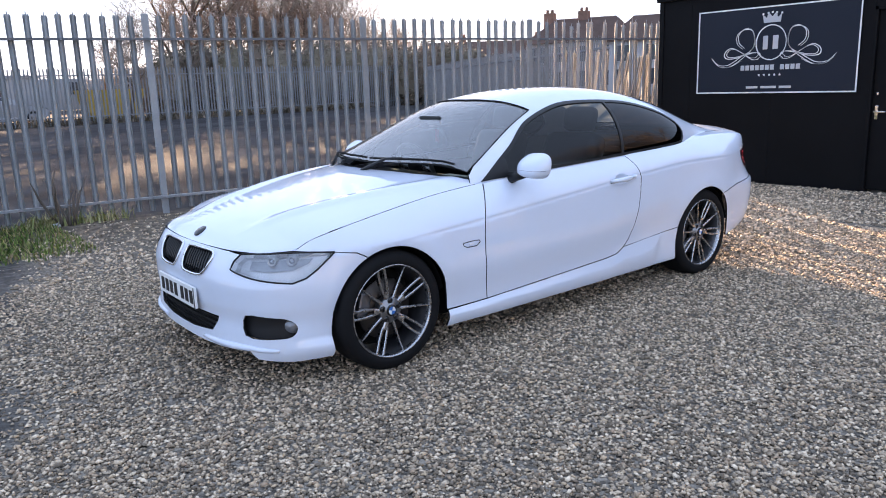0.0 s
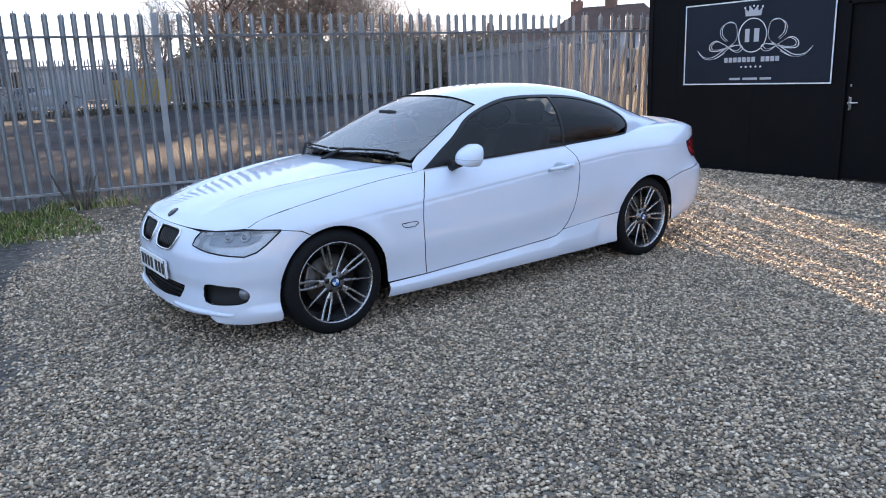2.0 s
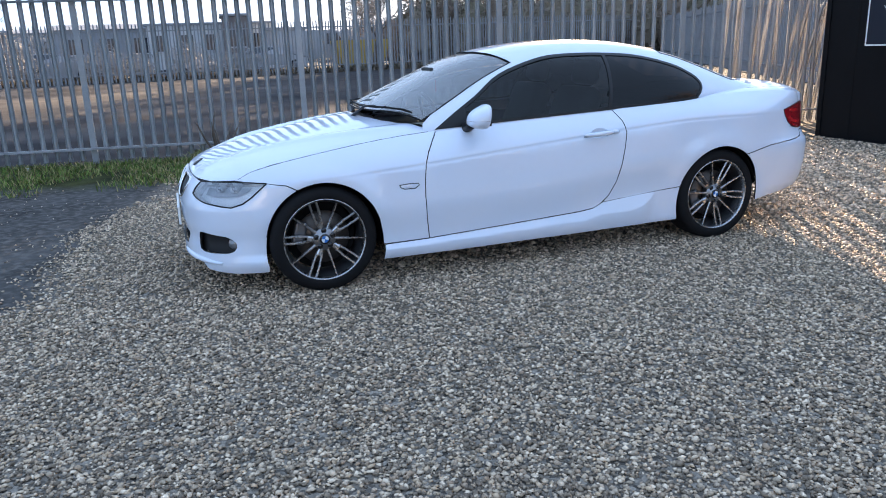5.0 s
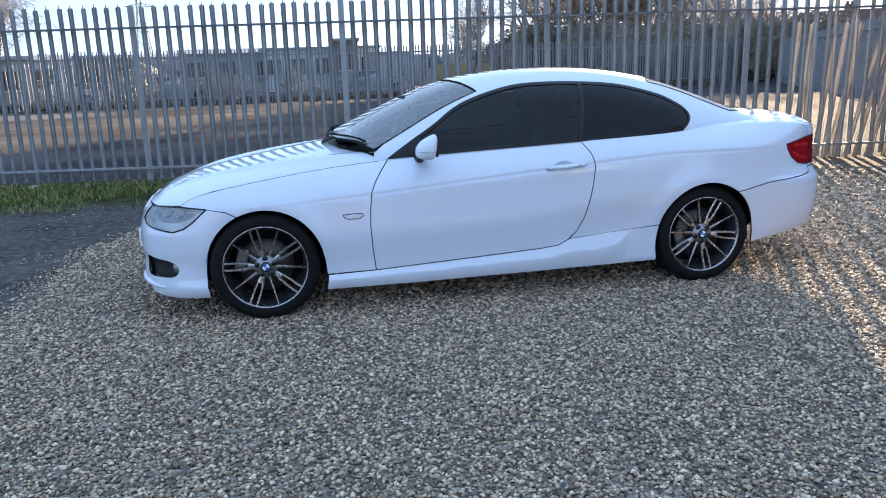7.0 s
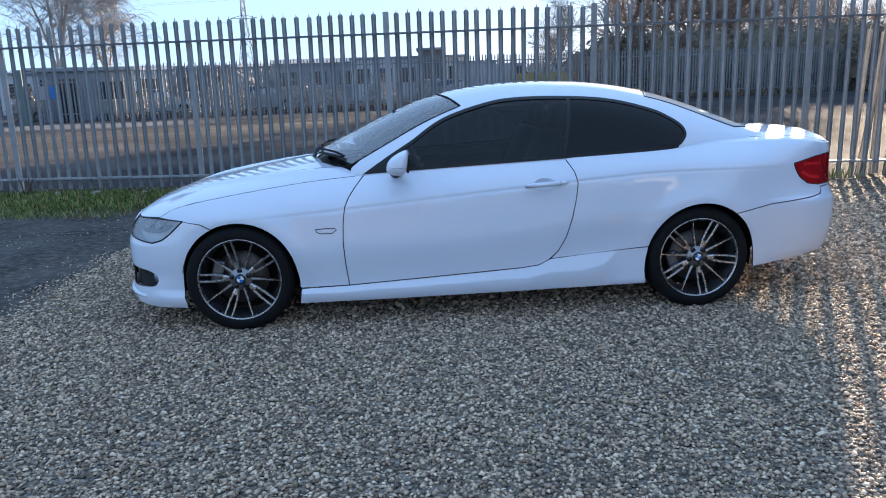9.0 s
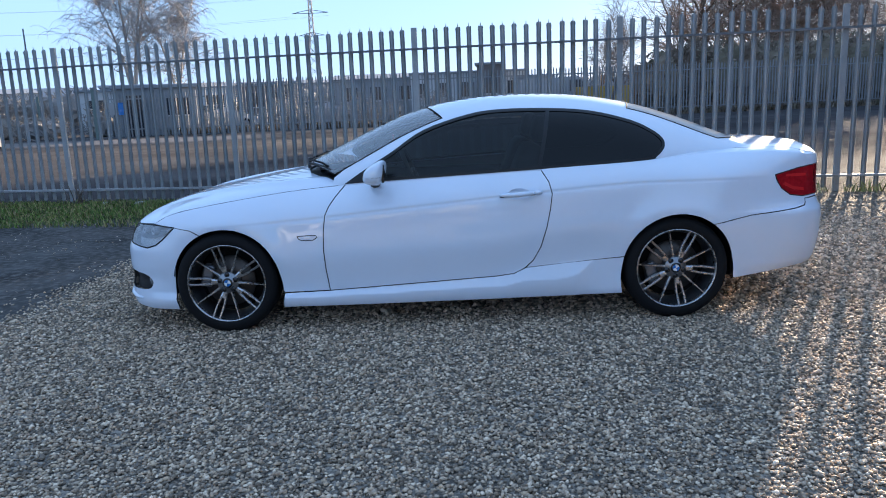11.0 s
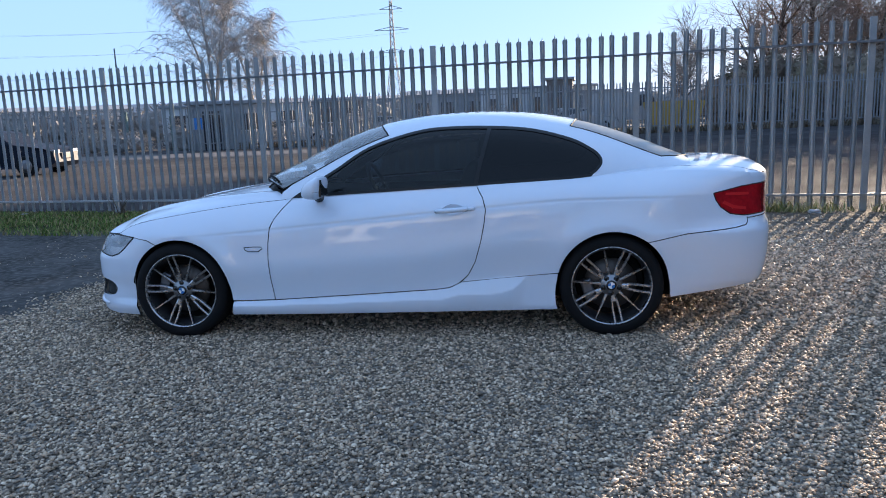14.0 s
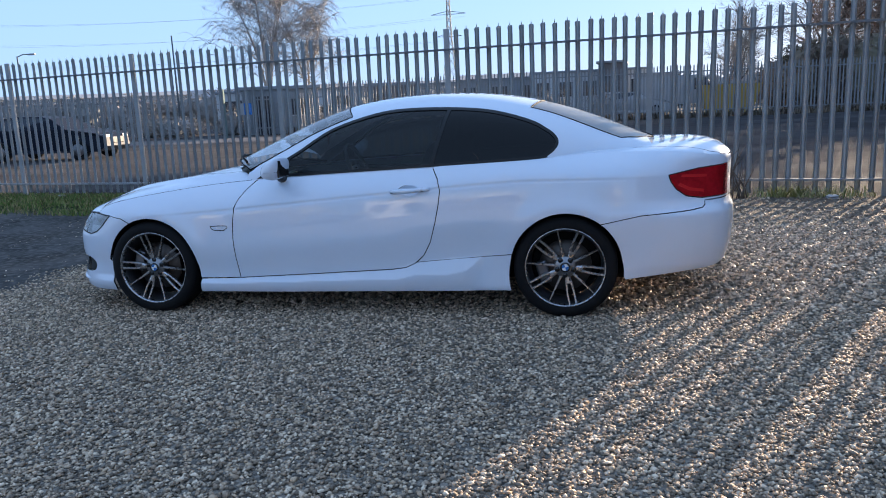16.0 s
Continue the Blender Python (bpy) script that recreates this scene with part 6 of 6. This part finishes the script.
    grow(Vector(at), Vector((rng.gauss(0, 0.03), rng.gauss(0, 0.03), 1)), height * 0.62, height * 0.022, 0)
    if dense:
        # thick growth added to block the sun: many short twigs in an uneven mass
        for zc, rx, rz, count, _ in [d + (k,) for d in dense for k in range(d[3])]:
            while True:
                u = Vector((rng.uniform(-1, 1), rng.uniform(-1, 1), rng.uniform(-1, 1)))
                if u.length < 1 + 0.2 * noise.noise(u * 2.5 + Vector(at)):
                    break
            c = Vector(at) + Vector((u.x * rx, u.y * rx, zc + u.z * rz))
            e = Vector((rng.gauss(0, 1), rng.gauss(0, 1), rng.gauss(0.5, 0.8))).normalized()
            w = e.orthogonal().normalized() * rng.uniform(0.014, 0.05)
            e = e * rng.uniform(0.2, 0.5)
            k = len(cv)
            cv.extend([tuple(c - e - w), tuple(c - e + w), tuple(c + e + w * 0.3), tuple(c + e - w * 0.3)])
            cf.append((k, k + 1, k + 2, k + 3))
    tree = empty("tree", at, label, "tree")
    t = mesh_object("trunk", tv, tf, bark, tree, smooth=True)
    c = mesh_object("crown", cv, cf, twig, tree)
    for o in (t, c):
        o.matrix_parent_inverse = Matrix.Translation(-Vector(at))
    return tree


def birch(at, height, stems, seed, label):
    """A leafless birch: several pale stems and an airy crown of fine hanging twigs."""
    rng = random.Random(seed)
    tv, tf, cv, cf = [], [], [], []
    for k in range(stems):
        a = 6.283 * k / stems + rng.uniform(-0.4, 0.4)
        lean = Vector((math.cos(a), math.sin(a), 0)) * rng.uniform(0.20, 0.40)
        h = height * rng.uniform(0.8, 1.0)
        pts = [Vector(at) + lean * (h * t + 0.3 * math.sin(5 * t + k)) * t + Vector((0, 0, h * t)) for t in [i / 8 for i in range(9)]]
        tube_data(tv, tf, [tuple(p) for p in pts], [height * 0.010 * (1 - 0.85 * i / 8) for i in range(9)], 6)
        for _ in range(26):
            t = rng.uniform(0.28, 0.98)
            q = pts[int(t * 8)].lerp(pts[min(8, int(t * 8) + 1)], t * 8 - int(t * 8))
            b = rng.uniform(0, 6.283)
            d = Vector((math.cos(b), math.sin(b), rng.uniform(0.7, 1.5))).normalized()
            length = (1.25 - t) * height * rng.uniform(0.28, 0.46)
            limb = [q]
            for i in range(5):
                d = (d + Vector((rng.gauss(0, 0.08), rng.gauss(0, 0.08), -0.10))).normalized()
                limb.append(limb[-1] + d * length / 5)
            tube_data(tv, tf, [tuple(p) for p in limb], [0.035, 0.03, 0.024, 0.018, 0.012, 0.008], 4)
            for _j in range(34):
                i = rng.randrange(1, 6)
                p, e = limb[i].copy(), Vector((rng.gauss(0, 1), rng.gauss(0, 1), rng.uniform(0.1, 0.9))).normalized()
                step = rng.uniform(0.22, 0.48)
                tw = [tuple(p)]
                for m in range(4):
                    e = (e + Vector((rng.gauss(0, 0.15), rng.gauss(0, 0.15), -0.38))).normalized()
                    p = p + e * step
                    tw.append(tuple(p))
                tube_data(cv, cf, tw, [0.013, 0.012, 0.011, 0.009, 0.006], 3)
    tree = empty("tree", at, label, "tree")
    for name, v, f, mat in (("trunk", tv, tf, BIRCH), ("crown", cv, cf, BIRCH_TWIG)):
        o = mesh_object(name, v, f, mat, tree, smooth=name == "trunk")
        o.matrix_parent_inverse = Matrix.Translation(-Vector(at))
    return tree


def shed(name, at, turn, size, mat, label, bays=4, pitch=0.0, roof=SHED_GREY, category="building", doors=0):
    """A low building: walls, overhanging roof, door and window panes with frames."""
    w, d, h = size
    b = empty(name, at, label, category)
    b.rotation_euler = (0, 0, turn)
    part("wall", boxed((-w / 2, 0, 0), (w / 2, d, h), 0.02), mat, b)
    if pitch:
        v = [(-w / 2 - 0.2, -0.3, h), (w / 2 + 0.2, -0.3, h), (w / 2 + 0.2, d + 0.3, h), (-w / 2 - 0.2, d + 0.3, h), (-w / 2 - 0.2, d / 2, h + pitch), (w / 2 + 0.2, d / 2, h + pitch)]
        mesh_object("roof", v, [(0, 1, 5, 4), (2, 3, 4, 5), (1, 2, 5), (3, 0, 4), (3, 2, 1, 0)], roof, b)
    else:
        part("roof", boxed((-w / 2 - 0.15, -0.2, h), (w / 2 + 0.15, d + 0.2, h + 0.18), 0.03), roof, b)
    for i in range(bays):
        x = -w / 2 + w * (i + 0.5) / bays
        if i < doors:
            part("door", boxed((x - 0.5, -0.05, 0), (x + 0.5, 0.0, 2.1), 0.01), PANE, b)
            continue
        win = part("window", boxed((x - w / bays * 0.28, -0.04, h * 0.42), (x + w / bays * 0.28, 0.0, h * 0.78), 0.01), PANE, b)
        part("sill", boxed((x - w / bays * 0.30, -0.08, h * 0.39), (x + w / bays * 0.30, -0.005, h * 0.42), 0.01), RENDERED, win)
    return b


def house(at, turn, w, d, eaves, ridge, label, hip=0.0, chims=((0.1, 0.0),)):
    b = empty("house", at, label, "house")
    b.rotation_euler = (0, 0, turn)
    part("wall", boxed((-w / 2, 0, 0), (w / 2, d, eaves), 0.02), RENDERED, b)
    v = [(-w / 2 - 0.3, -0.35, eaves - 0.1), (w / 2 + 0.3, -0.35, eaves - 0.1), (w / 2 + 0.3, d + 0.35, eaves - 0.1), (-w / 2 - 0.3, d + 0.35, eaves - 0.1),
         (-w / 2 - 0.3 + hip, d / 2, ridge), (w / 2 + 0.3 - hip, d / 2, ridge)]
    mesh_object("roof", v, [(0, 1, 5, 4), (2, 3, 4, 5), (1, 2, 5), (3, 0, 4), (3, 2, 1, 0)], TILE, b, "brown tiled roof")
    for u, e in chims:
        c = part("chimney", boxed((u * w - 0.4, d / 2 - 0.35, ridge - 0.9), (u * w + 0.4, d / 2 + 0.35, ridge + 0.5), 0.02), BRICK, b, "brick chimney stack")
        for k in (-0.2, 0.2):
            tube("chimney_pot", [(u * w + k, d / 2, ridge + 0.5), (u * w + k, d / 2, ridge + 0.78)], [0.13, 0.11], BRICK, c, 8)
    for i in range(4):
        x = -w / 2 + w * (i + 0.5) / 4
        for z0 in (0.9, eaves - 1.5):
            win = part("window", boxed((x - 0.6, -0.04, z0), (x + 0.6, 0.0, z0 + 1.1), 0.01), PANE, b)
            part("sill", boxed((x - 0.7, -0.10, z0 - 0.08), (x + 0.7, -0.005, z0), 0.01), RENDERED, win)
    return b


def far_vehicle(at, turn, length, height, mat, label, kind="car"):
    """A parked vehicle seen far off: body with bonnet and cabin, glass, wheels, lamps."""
    c = empty(kind, at, label, kind)
    c.rotation_euler = (0, 0, turn)
    L, W, H = length, 0.88, height
    if kind == "van":
        side = [(-0.5, 0.25), (0.5, 0.25), (0.5, 0.48), (0.44, 0.56), (0.36, 0.62), (0.27, 0.95), (0.22, 1.0), (-0.48, 1.0), (-0.5, 0.9)]
        glass = [(0.345, 0.62), (0.265, 0.92), (0.12, 0.92), (0.12, 0.62)]
    else:
        side = [(-0.5, 0.30), (-0.49, 0.62), (-0.42, 0.70), (-0.30, 0.96), (-0.18, 1.0), (0.0, 0.985), (0.08, 0.94), (0.22, 0.68), (0.44, 0.58), (0.49, 0.48), (0.5, 0.28), (0.45, 0.17), (-0.45, 0.17)]
        glass = [(0.19, 0.69), (0.065, 0.92), (-0.02, 0.955), (-0.18, 0.965), (-0.29, 0.92), (-0.38, 0.71)]

    def prism(name, prof, y0, y1, mt, parent, inset=0.0):
        v = [(x * L, y0, z * H) for x, z in prof] + [(x * L, y1, z * H) for x, z in prof]
        for i, (x, z) in enumerate(prof):
            if z > 0.68 and kind == "car":
                for k in (i, i + len(prof)):
                    v[k] = (v[k][0], v[k][1] * (1 - 0.26 * (z - 0.62) / 0.38), v[k][2])
            if abs(x) > 0.46 and kind == "car":
                for k in (i, i + len(prof)):
                    v[k] = (v[k][0], v[k][1] * 0.84, v[k][2])
        n = len(prof)
        return mesh_object(name, v, [tuple(range(n))[::-1], tuple(range(n, 2 * n))] + [(i, (i + 1) % n, n + (i + 1) % n, n + i) for i in range(n)], mt, parent)
    prism("body", side, -W, W, mat, c)
    prism("side_glass", glass, -W - 0.012, W + 0.012, PANE, c)
    for x in (-0.31, 0.31):
        for y in (-W, W):
            v, f = lathe_data([(0.0, -0.10), (0.20, -0.10), (0.23, -0.115), (0.30, -0.11), (0.325, -0.09), (0.325, 0.09), (0.0, 0.10)], 24)
            v = [(a + x * L, b * (1 if y < 0 else -1) + y * 0.96, z + 0.325) for a, b, z in v]
            wh = mesh_object("wheel", v, f, RUBBER, c, "", True)
            v, f = lathe_data([(0.0, -0.112), (0.06, -0.112), (0.20, -0.118), (0.205, -0.10)], 20)
            v = [(a + x * L, b * (1 if y < 0 else -1) + y * 0.96, z + 0.325) for a, b, z in v]
            mesh_object("wheel_trim", v, f, ALLOY_DARK, wh, "", True)
    for y in (-0.55, 0.55):
        part("headlight", boxed((0.455 * L, y - 0.17, 0.46 * H), (0.493 * L, y + 0.17, 0.54 * H), 0.02), ALLOY_DARK, c)
        part("tail_light", boxed((-0.505 * L, y - 0.15, 0.55 * H), (-0.485 * L, y + 0.15, 0.66 * H), 0.02), RED, c)
    part("grille", boxed((0.478 * L, -0.36, 0.34 * H), (0.503 * L, 0.36, 0.47 * H), 0.02), BLACK, c)
    return c


def build_pylon():
    base = Vector((-53, 300, 0))
    py = empty("pylon", tuple(base), "grey steel lattice power pylon far off", "pylon")
    v, f = [], []
    H = 47.0
    half = lambda z: 4.2 - 3.3 * min(1, z / 26) ** 0.8 - 0.5 * max(0, (z - 26) / 21)
    lv = [0, 6, 11, 15.5, 19.5, 23, 26, 29, 32, 35, 38, 41, 44, H]
    corner = lambda z, k: base + Vector((half(z) * (1 if k in (0, 3) else -1), half(z) * (1 if k < 2 else -1), z))
    for k in range(4):
        tube_data(v, f, [corner(z, k) for z in lv], 0.16, 4)
        for a, b in zip(lv, lv[1:]):
            tube_data(v, f, [corner(a, k), corner(b, (k + 1) % 4)], 0.08, 3)
            tube_data(v, f, [corner(b, k), corner(a, (k + 1) % 4)], 0.08, 3)
    mesh_object("tower", v, f, PYLON, py).matrix_parent_inverse = Matrix.Translation(-base)
    for z, w in ((27, 5.0), (35.5, 7.0), (43.5, 4.6)):
        v, f = [], []
        for s in (-1, 1):
            for dz in (0, 1.4):
                tube_data(v, f, [base + Vector((0, 0, z + dz)), base + Vector((s * w, 0, z + 0.2))], 0.13, 4)
        mesh_object("cross_arm", v, f, PYLON, py).matrix_parent_inverse = Matrix.Translation(-base)
    for z, w in ((27, 5.0), (35.5, 7.0), (43.5, 4.6)):
        for s in (-1, 1):
            a, b = base + Vector((s * w, 0, z - 1)), base + Vector((-330 + s * w, -60, z + 9))
            pts = [a.lerp(b, k / 14) - Vector((0, 0, 9 * (1 - (2 * k / 14 - 1) ** 2))) for k in range(15)]
            ob = tube("power_line", pts, 0.03, PYLON, None, 3)
            tagged(ob, "thin power line strung from the pylon", "cable", "power lines")


def lamp_mast(az, dist, h, arm, label):
    p = polar(az, dist)
    m = empty("lamp_post", tuple(p), label, "lamp post")
    tube("pole", [(0, 0, 0), (0, 0, h)], [0.09, 0.05], PYLON, m, 8)
    if arm:
        tube("arm", [(0, 0, h - 0.05), (arm * 0.5, 0, h + 0.12), (arm, 0, h + 0.10)], 0.035, PYLON, m, 6)
        part("lamp_head", boxed((arm - 0.1, -0.12, h + 0.03), (arm + 0.5, 0.12, h + 0.15), 0.03), SHED_GREY, m)


def build_background():
    far_fence()
    # sheds and cabins
    t = lambda az: radians(az - 90)
    shed("workshop", tuple(polar(88.3, 64)), t(88.3), (9.5, 8, 3.3), SHED_PALE, "long pale flat-roofed workshop with dark panels", 5, category="workshop")
    shed("workshop", tuple(polar(86.6, 60)), t(86.6), (2.0, 5, 3.75), SHED_BROWN, "brown box-shaped plant room with a flat roof", 1, category="workshop")
    shed("storage_shed", tuple(polar(95.0, 66)), t(95), (7.5, 8, 3.2), SHED_GREY, "blue-grey storage shed with a shallow roof", 3, 0.5, category="shed")
    shed("storage_shed", tuple(polar(103.0, 60)), t(103), (4.0, 5, 2.9), SHED_BROWN, "dark brown shed with a flat roof", 2, category="shed")
    shed("site_cabin", (-14.2, 35.0, 0), radians(23), (4.2, 2.2, 2.45), SHED_GREY, "grey site cabin with a door and a window", 2, doors=1, category="cabin")
    shed("storage_container", (-25.0, 51.0, 0), radians(24), (2.5, 6, 2.75), SHED_PALE, "pale steel storage container beside the lane", 1, category="container")
    shed("storage_shed", tuple(polar(112.6, 62)), t(112.6), (3.8, 5, 3.05), SHED_GREY, "grey shed with a pale flat roof", 2, roof=RENDERED, category="shed")
    shed("warehouse", (-97, 178, 0), radians(28), (20, 14, 5.2), SHED_GREY, "long grey warehouse with a low pitched roof far off", 6, 2.2, category="warehouse")
    shed("storage_shed", tuple(polar(108.0, 62)), t(108), (5, 5, 2.9), SHED_PALE, "pale shed with a shallow roof", 2, 0.4, category="shed")
    shed("warehouse", tuple(polar(126, 95)), t(126), (26, 12, 3.6), SHED_PALE, "long pale warehouse with many doors", 12, 0.6, category="warehouse")
    shed("warehouse", tuple(polar(100, 120)), t(100), (40, 12, 4.4), SHED_GREY, "long grey warehouse behind the yard", 12, 0.6, category="warehouse")
    tube_at = polar(114.6, 40)
    ob = part("gate_post", boxed((-0.09, -0.09, 0), (0.09, 0.09, 2.5), 0.01), TEAL, None)
    ob.location = tube_at
    tagged(ob, "pale green square gate post", "post", "gate posts")
    ob2 = part("gate_post", boxed((-0.09, -0.09, 0), (0.09, 0.09, 2.5), 0.01), TEAL, None)
    ob2.location = polar(118.2, 58)
    tagged(ob2, "pale green square gate post", "post", "gate posts")
    for az, mat, lab in ((113.4, VAN_WHITE, "small white notice on the cabin fence"), (112.9, BLUE, "small blue notice on the cabin fence")):
        p = polar(az, 40.5, 1.15)
        ob = part("notice", boxed((-0.22, -0.01, 0), (0.22, 0.01, 0.6), 0.004), mat, None)
        ob.location = p
        ob.rotation_euler = (0, 0, t(az))
        post = part("notice_post", boxed((-0.03, 0.012, -1.15), (0.03, 0.05, 0.5), 0.004), PYLON, ob)
        tagged(ob, lab, "notice", "notices")
    shed("storage_shed", tuple(polar(83.4, 58)), t(84), (3, 4, 2.6), SHED_GREY, "small grey lean-to shed", 1, category="shed")
    for az, dist, mat, L, h, kind, lab in ((81.3, 52, VAN_WHITE, 5.2, 2.4, "van", "white panel van parked behind the far fence"), (106.3, 46, VAN_WHITE, 4.3, 1.5, "car", "white car parked behind the far fence"),
                                          (109.5, 48, NAVY, 4.4, 1.5, "car", "dark car parked behind the far fence"), (99.0, 47, SHED_GREY, 4.4, 1.5, "car", "grey car parked behind the far fence"),
                                          (84.6, 50, VAN_WHITE, 4.4, 1.5, "car", "pale car parked behind the far fence")):
        far_vehicle(tuple(polar(az, dist)), t(az), L, h, mat, lab, kind)
    far_vehicle((-14.9, 17.3, 0), radians(4), 4.5, 1.46, NAVY, "dark blue estate car parked on the waste ground")
    skip = empty("skip", tuple(polar(78.2, 50)), "yellow steel skip beside the far fence", "skip")
    v = [(-1.3, -0.8, 0.15), (1.3, -0.8, 0.15), (1.3, 0.8, 0.15), (-1.3, 0.8, 0.15), (-1.8, -0.9, 1.7), (1.8, -0.9, 1.7), (1.8, 0.9, 1.7), (-1.8, 0.9, 1.7)]
    mesh_object("body", v, [(3, 2, 1, 0), (0, 1, 5, 4), (1, 2, 6, 5), (2, 3, 7, 6), (3, 0, 4, 7)], YELLOW, skip)
    part("foot", boxed((-1.2, -0.8, 0), (1.2, 0.8, 0.15), 0.02), YELLOW, skip)
    # houses to the right
    house(tuple(polar(44.4, 58)), t(44.4) - 0.35, 7.4, 7, 4.2, 6.1, "pale rendered house with a brown tiled roof", 1.6, ((-0.02, 0), (-0.40, 0)))
    house(tuple(polar(37.6, 56)), t(37.6) - 0.2, 8.5, 7, 4.1, 6.0, "pale rendered house with a brown tiled roof", 1.4, ((0.3, 0),))
    house(tuple(polar(49.5, 78)), t(49.5), 16, 7, 4.2, 5.6, "terrace of low houses with a brown roof", 1.0, ((0.3, 0), (-0.2, 0)))
    # hedge and trees
    rng = random.Random(31)
    blobs = []
    for i in range(44):
        az = 48 + 27 * i / 43 + rng.uniform(-0.3, 0.3)
        p = polar(az, 54 + rng.uniform(-1.5, 1.5))
        h = (4.15 + 0.45 * math.exp(-((az - 72) / 1.6) ** 2) + rng.uniform(-0.35, 0.35)) * (0.72 + 0.28 * smooth(48, 54, az)) * (0.75 + 0.25 * smooth(75.5, 73.5, az))
        blobs.append((p.x, p.y, h * 0.46, 1.5, 1.3, h * 0.55))
    clump("hedge", "dark overgrown winter hedge behind the far fence", blobs, 6, 0.11, 80000, core=0.80)
    blobs = []
    for i in range(34):
        p = polar(73 + 62 * i / 33, 86 + rng.uniform(-8, 8))
        blobs.append((p.x, p.y, 1.6, 3.2, 2.0, 1.6 + rng.uniform(0, 0.7)))
    clump("scrub", "low grey-brown scrub along the horizon", blobs, 9, 0.40, 18000, SCRUB, core=0.7, slim=0.10)
    blobs = []
    for i in range(34):
        az = rng.uniform(83, 124)
        p = polar(az, rng.uniform(43.5, 50))
        if abs(az - 106.3) < 1.6 or abs(az - 84.6) < 1.6:
            continue
        blobs.append((p.x, p.y, 0.5, rng.uniform(0.7, 1.7), 0.8, rng.uniform(0.6, 1.6)))
    clump("scrub", "patchy dark scrub in front of the far sheds", blobs, 27, 0.20, 16000, SCRUB, core=0.6, slim=0.10)
    birch(tuple(polar(112.2, 66)), 16.0, 4, 41, "tall leafless birch with fine hanging twigs")
    birch(tuple(polar(109.3, 68)), 12.5, 3, 42, "smaller leafless birch with fine hanging twigs")
    for az, dist, h, seed in ((61.0, 60, 8.8, 53), (58.6, 66, 8.4, 54), (55.5, 70, 7.2, 56)):
        bare_tree(tuple(polar(az, dist)), h, 0.95, seed, 3, BARK, TWIG, "leafless tree with dense bare branches", 0.2, 4, 0.0, 0.010)
    # twig masses added to these trees, mostly out of view, to shade the ground
    for az, dist, h, seed in ((63.9, 64, 15.5, 52), (65.8, 62, 15.5, 51), (67.8, 64, 15.5, 57), (69.8, 62, 15.0, 55), (71.8, 64, 15.0, 58)):
        bare_tree(tuple(polar(az, dist)), h, 0.95, seed, 3, BARK, TWIG, "tall leafless tree with added twig masses that block the sun", 0.2, 3, 0.0, 0.010, ((12.7, 1.9, 3.1, 3000), (7.0, 2.3, 2.4, 1100)))
    bare_tree(tuple(polar(77.4, 44)), 5.6, 0.7, 61, 3, BARK, TWIG, "thin leafless sapling on the waste ground", 0.4, 3, 0.0, 0.010)
    bare_tree(tuple(polar(78.6, 52)), 5.4, 0.7, 62, 3, BARK, TWIG, "thin leafless sapling on the waste ground", 0.4, 3, 0.0, 0.010)
    # behind the viewer, mirrored in the car's glass
    for x, y, h, seed in ((17.5, -10.0, 11.5, 71), (15.5, -13.0, 10.0, 75), (21.0, -13.5, 10.5, 72)):
        bare_tree((x, y, 0), h, 0.95, seed, 3, BARK, TWIG, "leafless tree beyond the yard", 0.2, 3, 0.0, 0.018)
    blobs = []
    for i in range(22):
        p = Vector((-26 + 2.6 * i, -27 + rng.uniform(-2, 2), 0))
        blobs.append((p.x, p.y, 1.0, 2.0, 1.4, 1.2 + rng.uniform(0, 0.5)))
    clump("hedge", "low bare hedge along the edge of the yard", blobs, 15, 0.25, 6000)
    # unseen pale walls, added for the bright band mirrored along the car's flank
    for x, y, w, h, mat, lab in ((-19, -30, 13, 3.0, SHED_PALE, "unseen long pale sunlit unit, added for its reflection in the car"), (-2.5, -27, 9, 2.6, RENDERED, "unseen pale flat-roofed sunlit unit, added for its reflection in the car"), (9.5, -31, 10, 3.2, SHED_PALE, "unseen long pale sunlit unit, added for its reflection in the car")):
        shed("workshop", (x, y, 0), math.pi, (w, 6, h), mat, lab, 6, category="workshop")
    build_pylon()
    lamp_mast(118.5, 60, 7.1, 0.0, "thin grey pole on the horizon")
    lamp_mast(128.5, 66, 6.2, 1.1, "street lamp with a short arm")
    lamp_mast(134, 70, 8.0, 0.8, "street lamp with a short arm")


build_verge()
build_background()
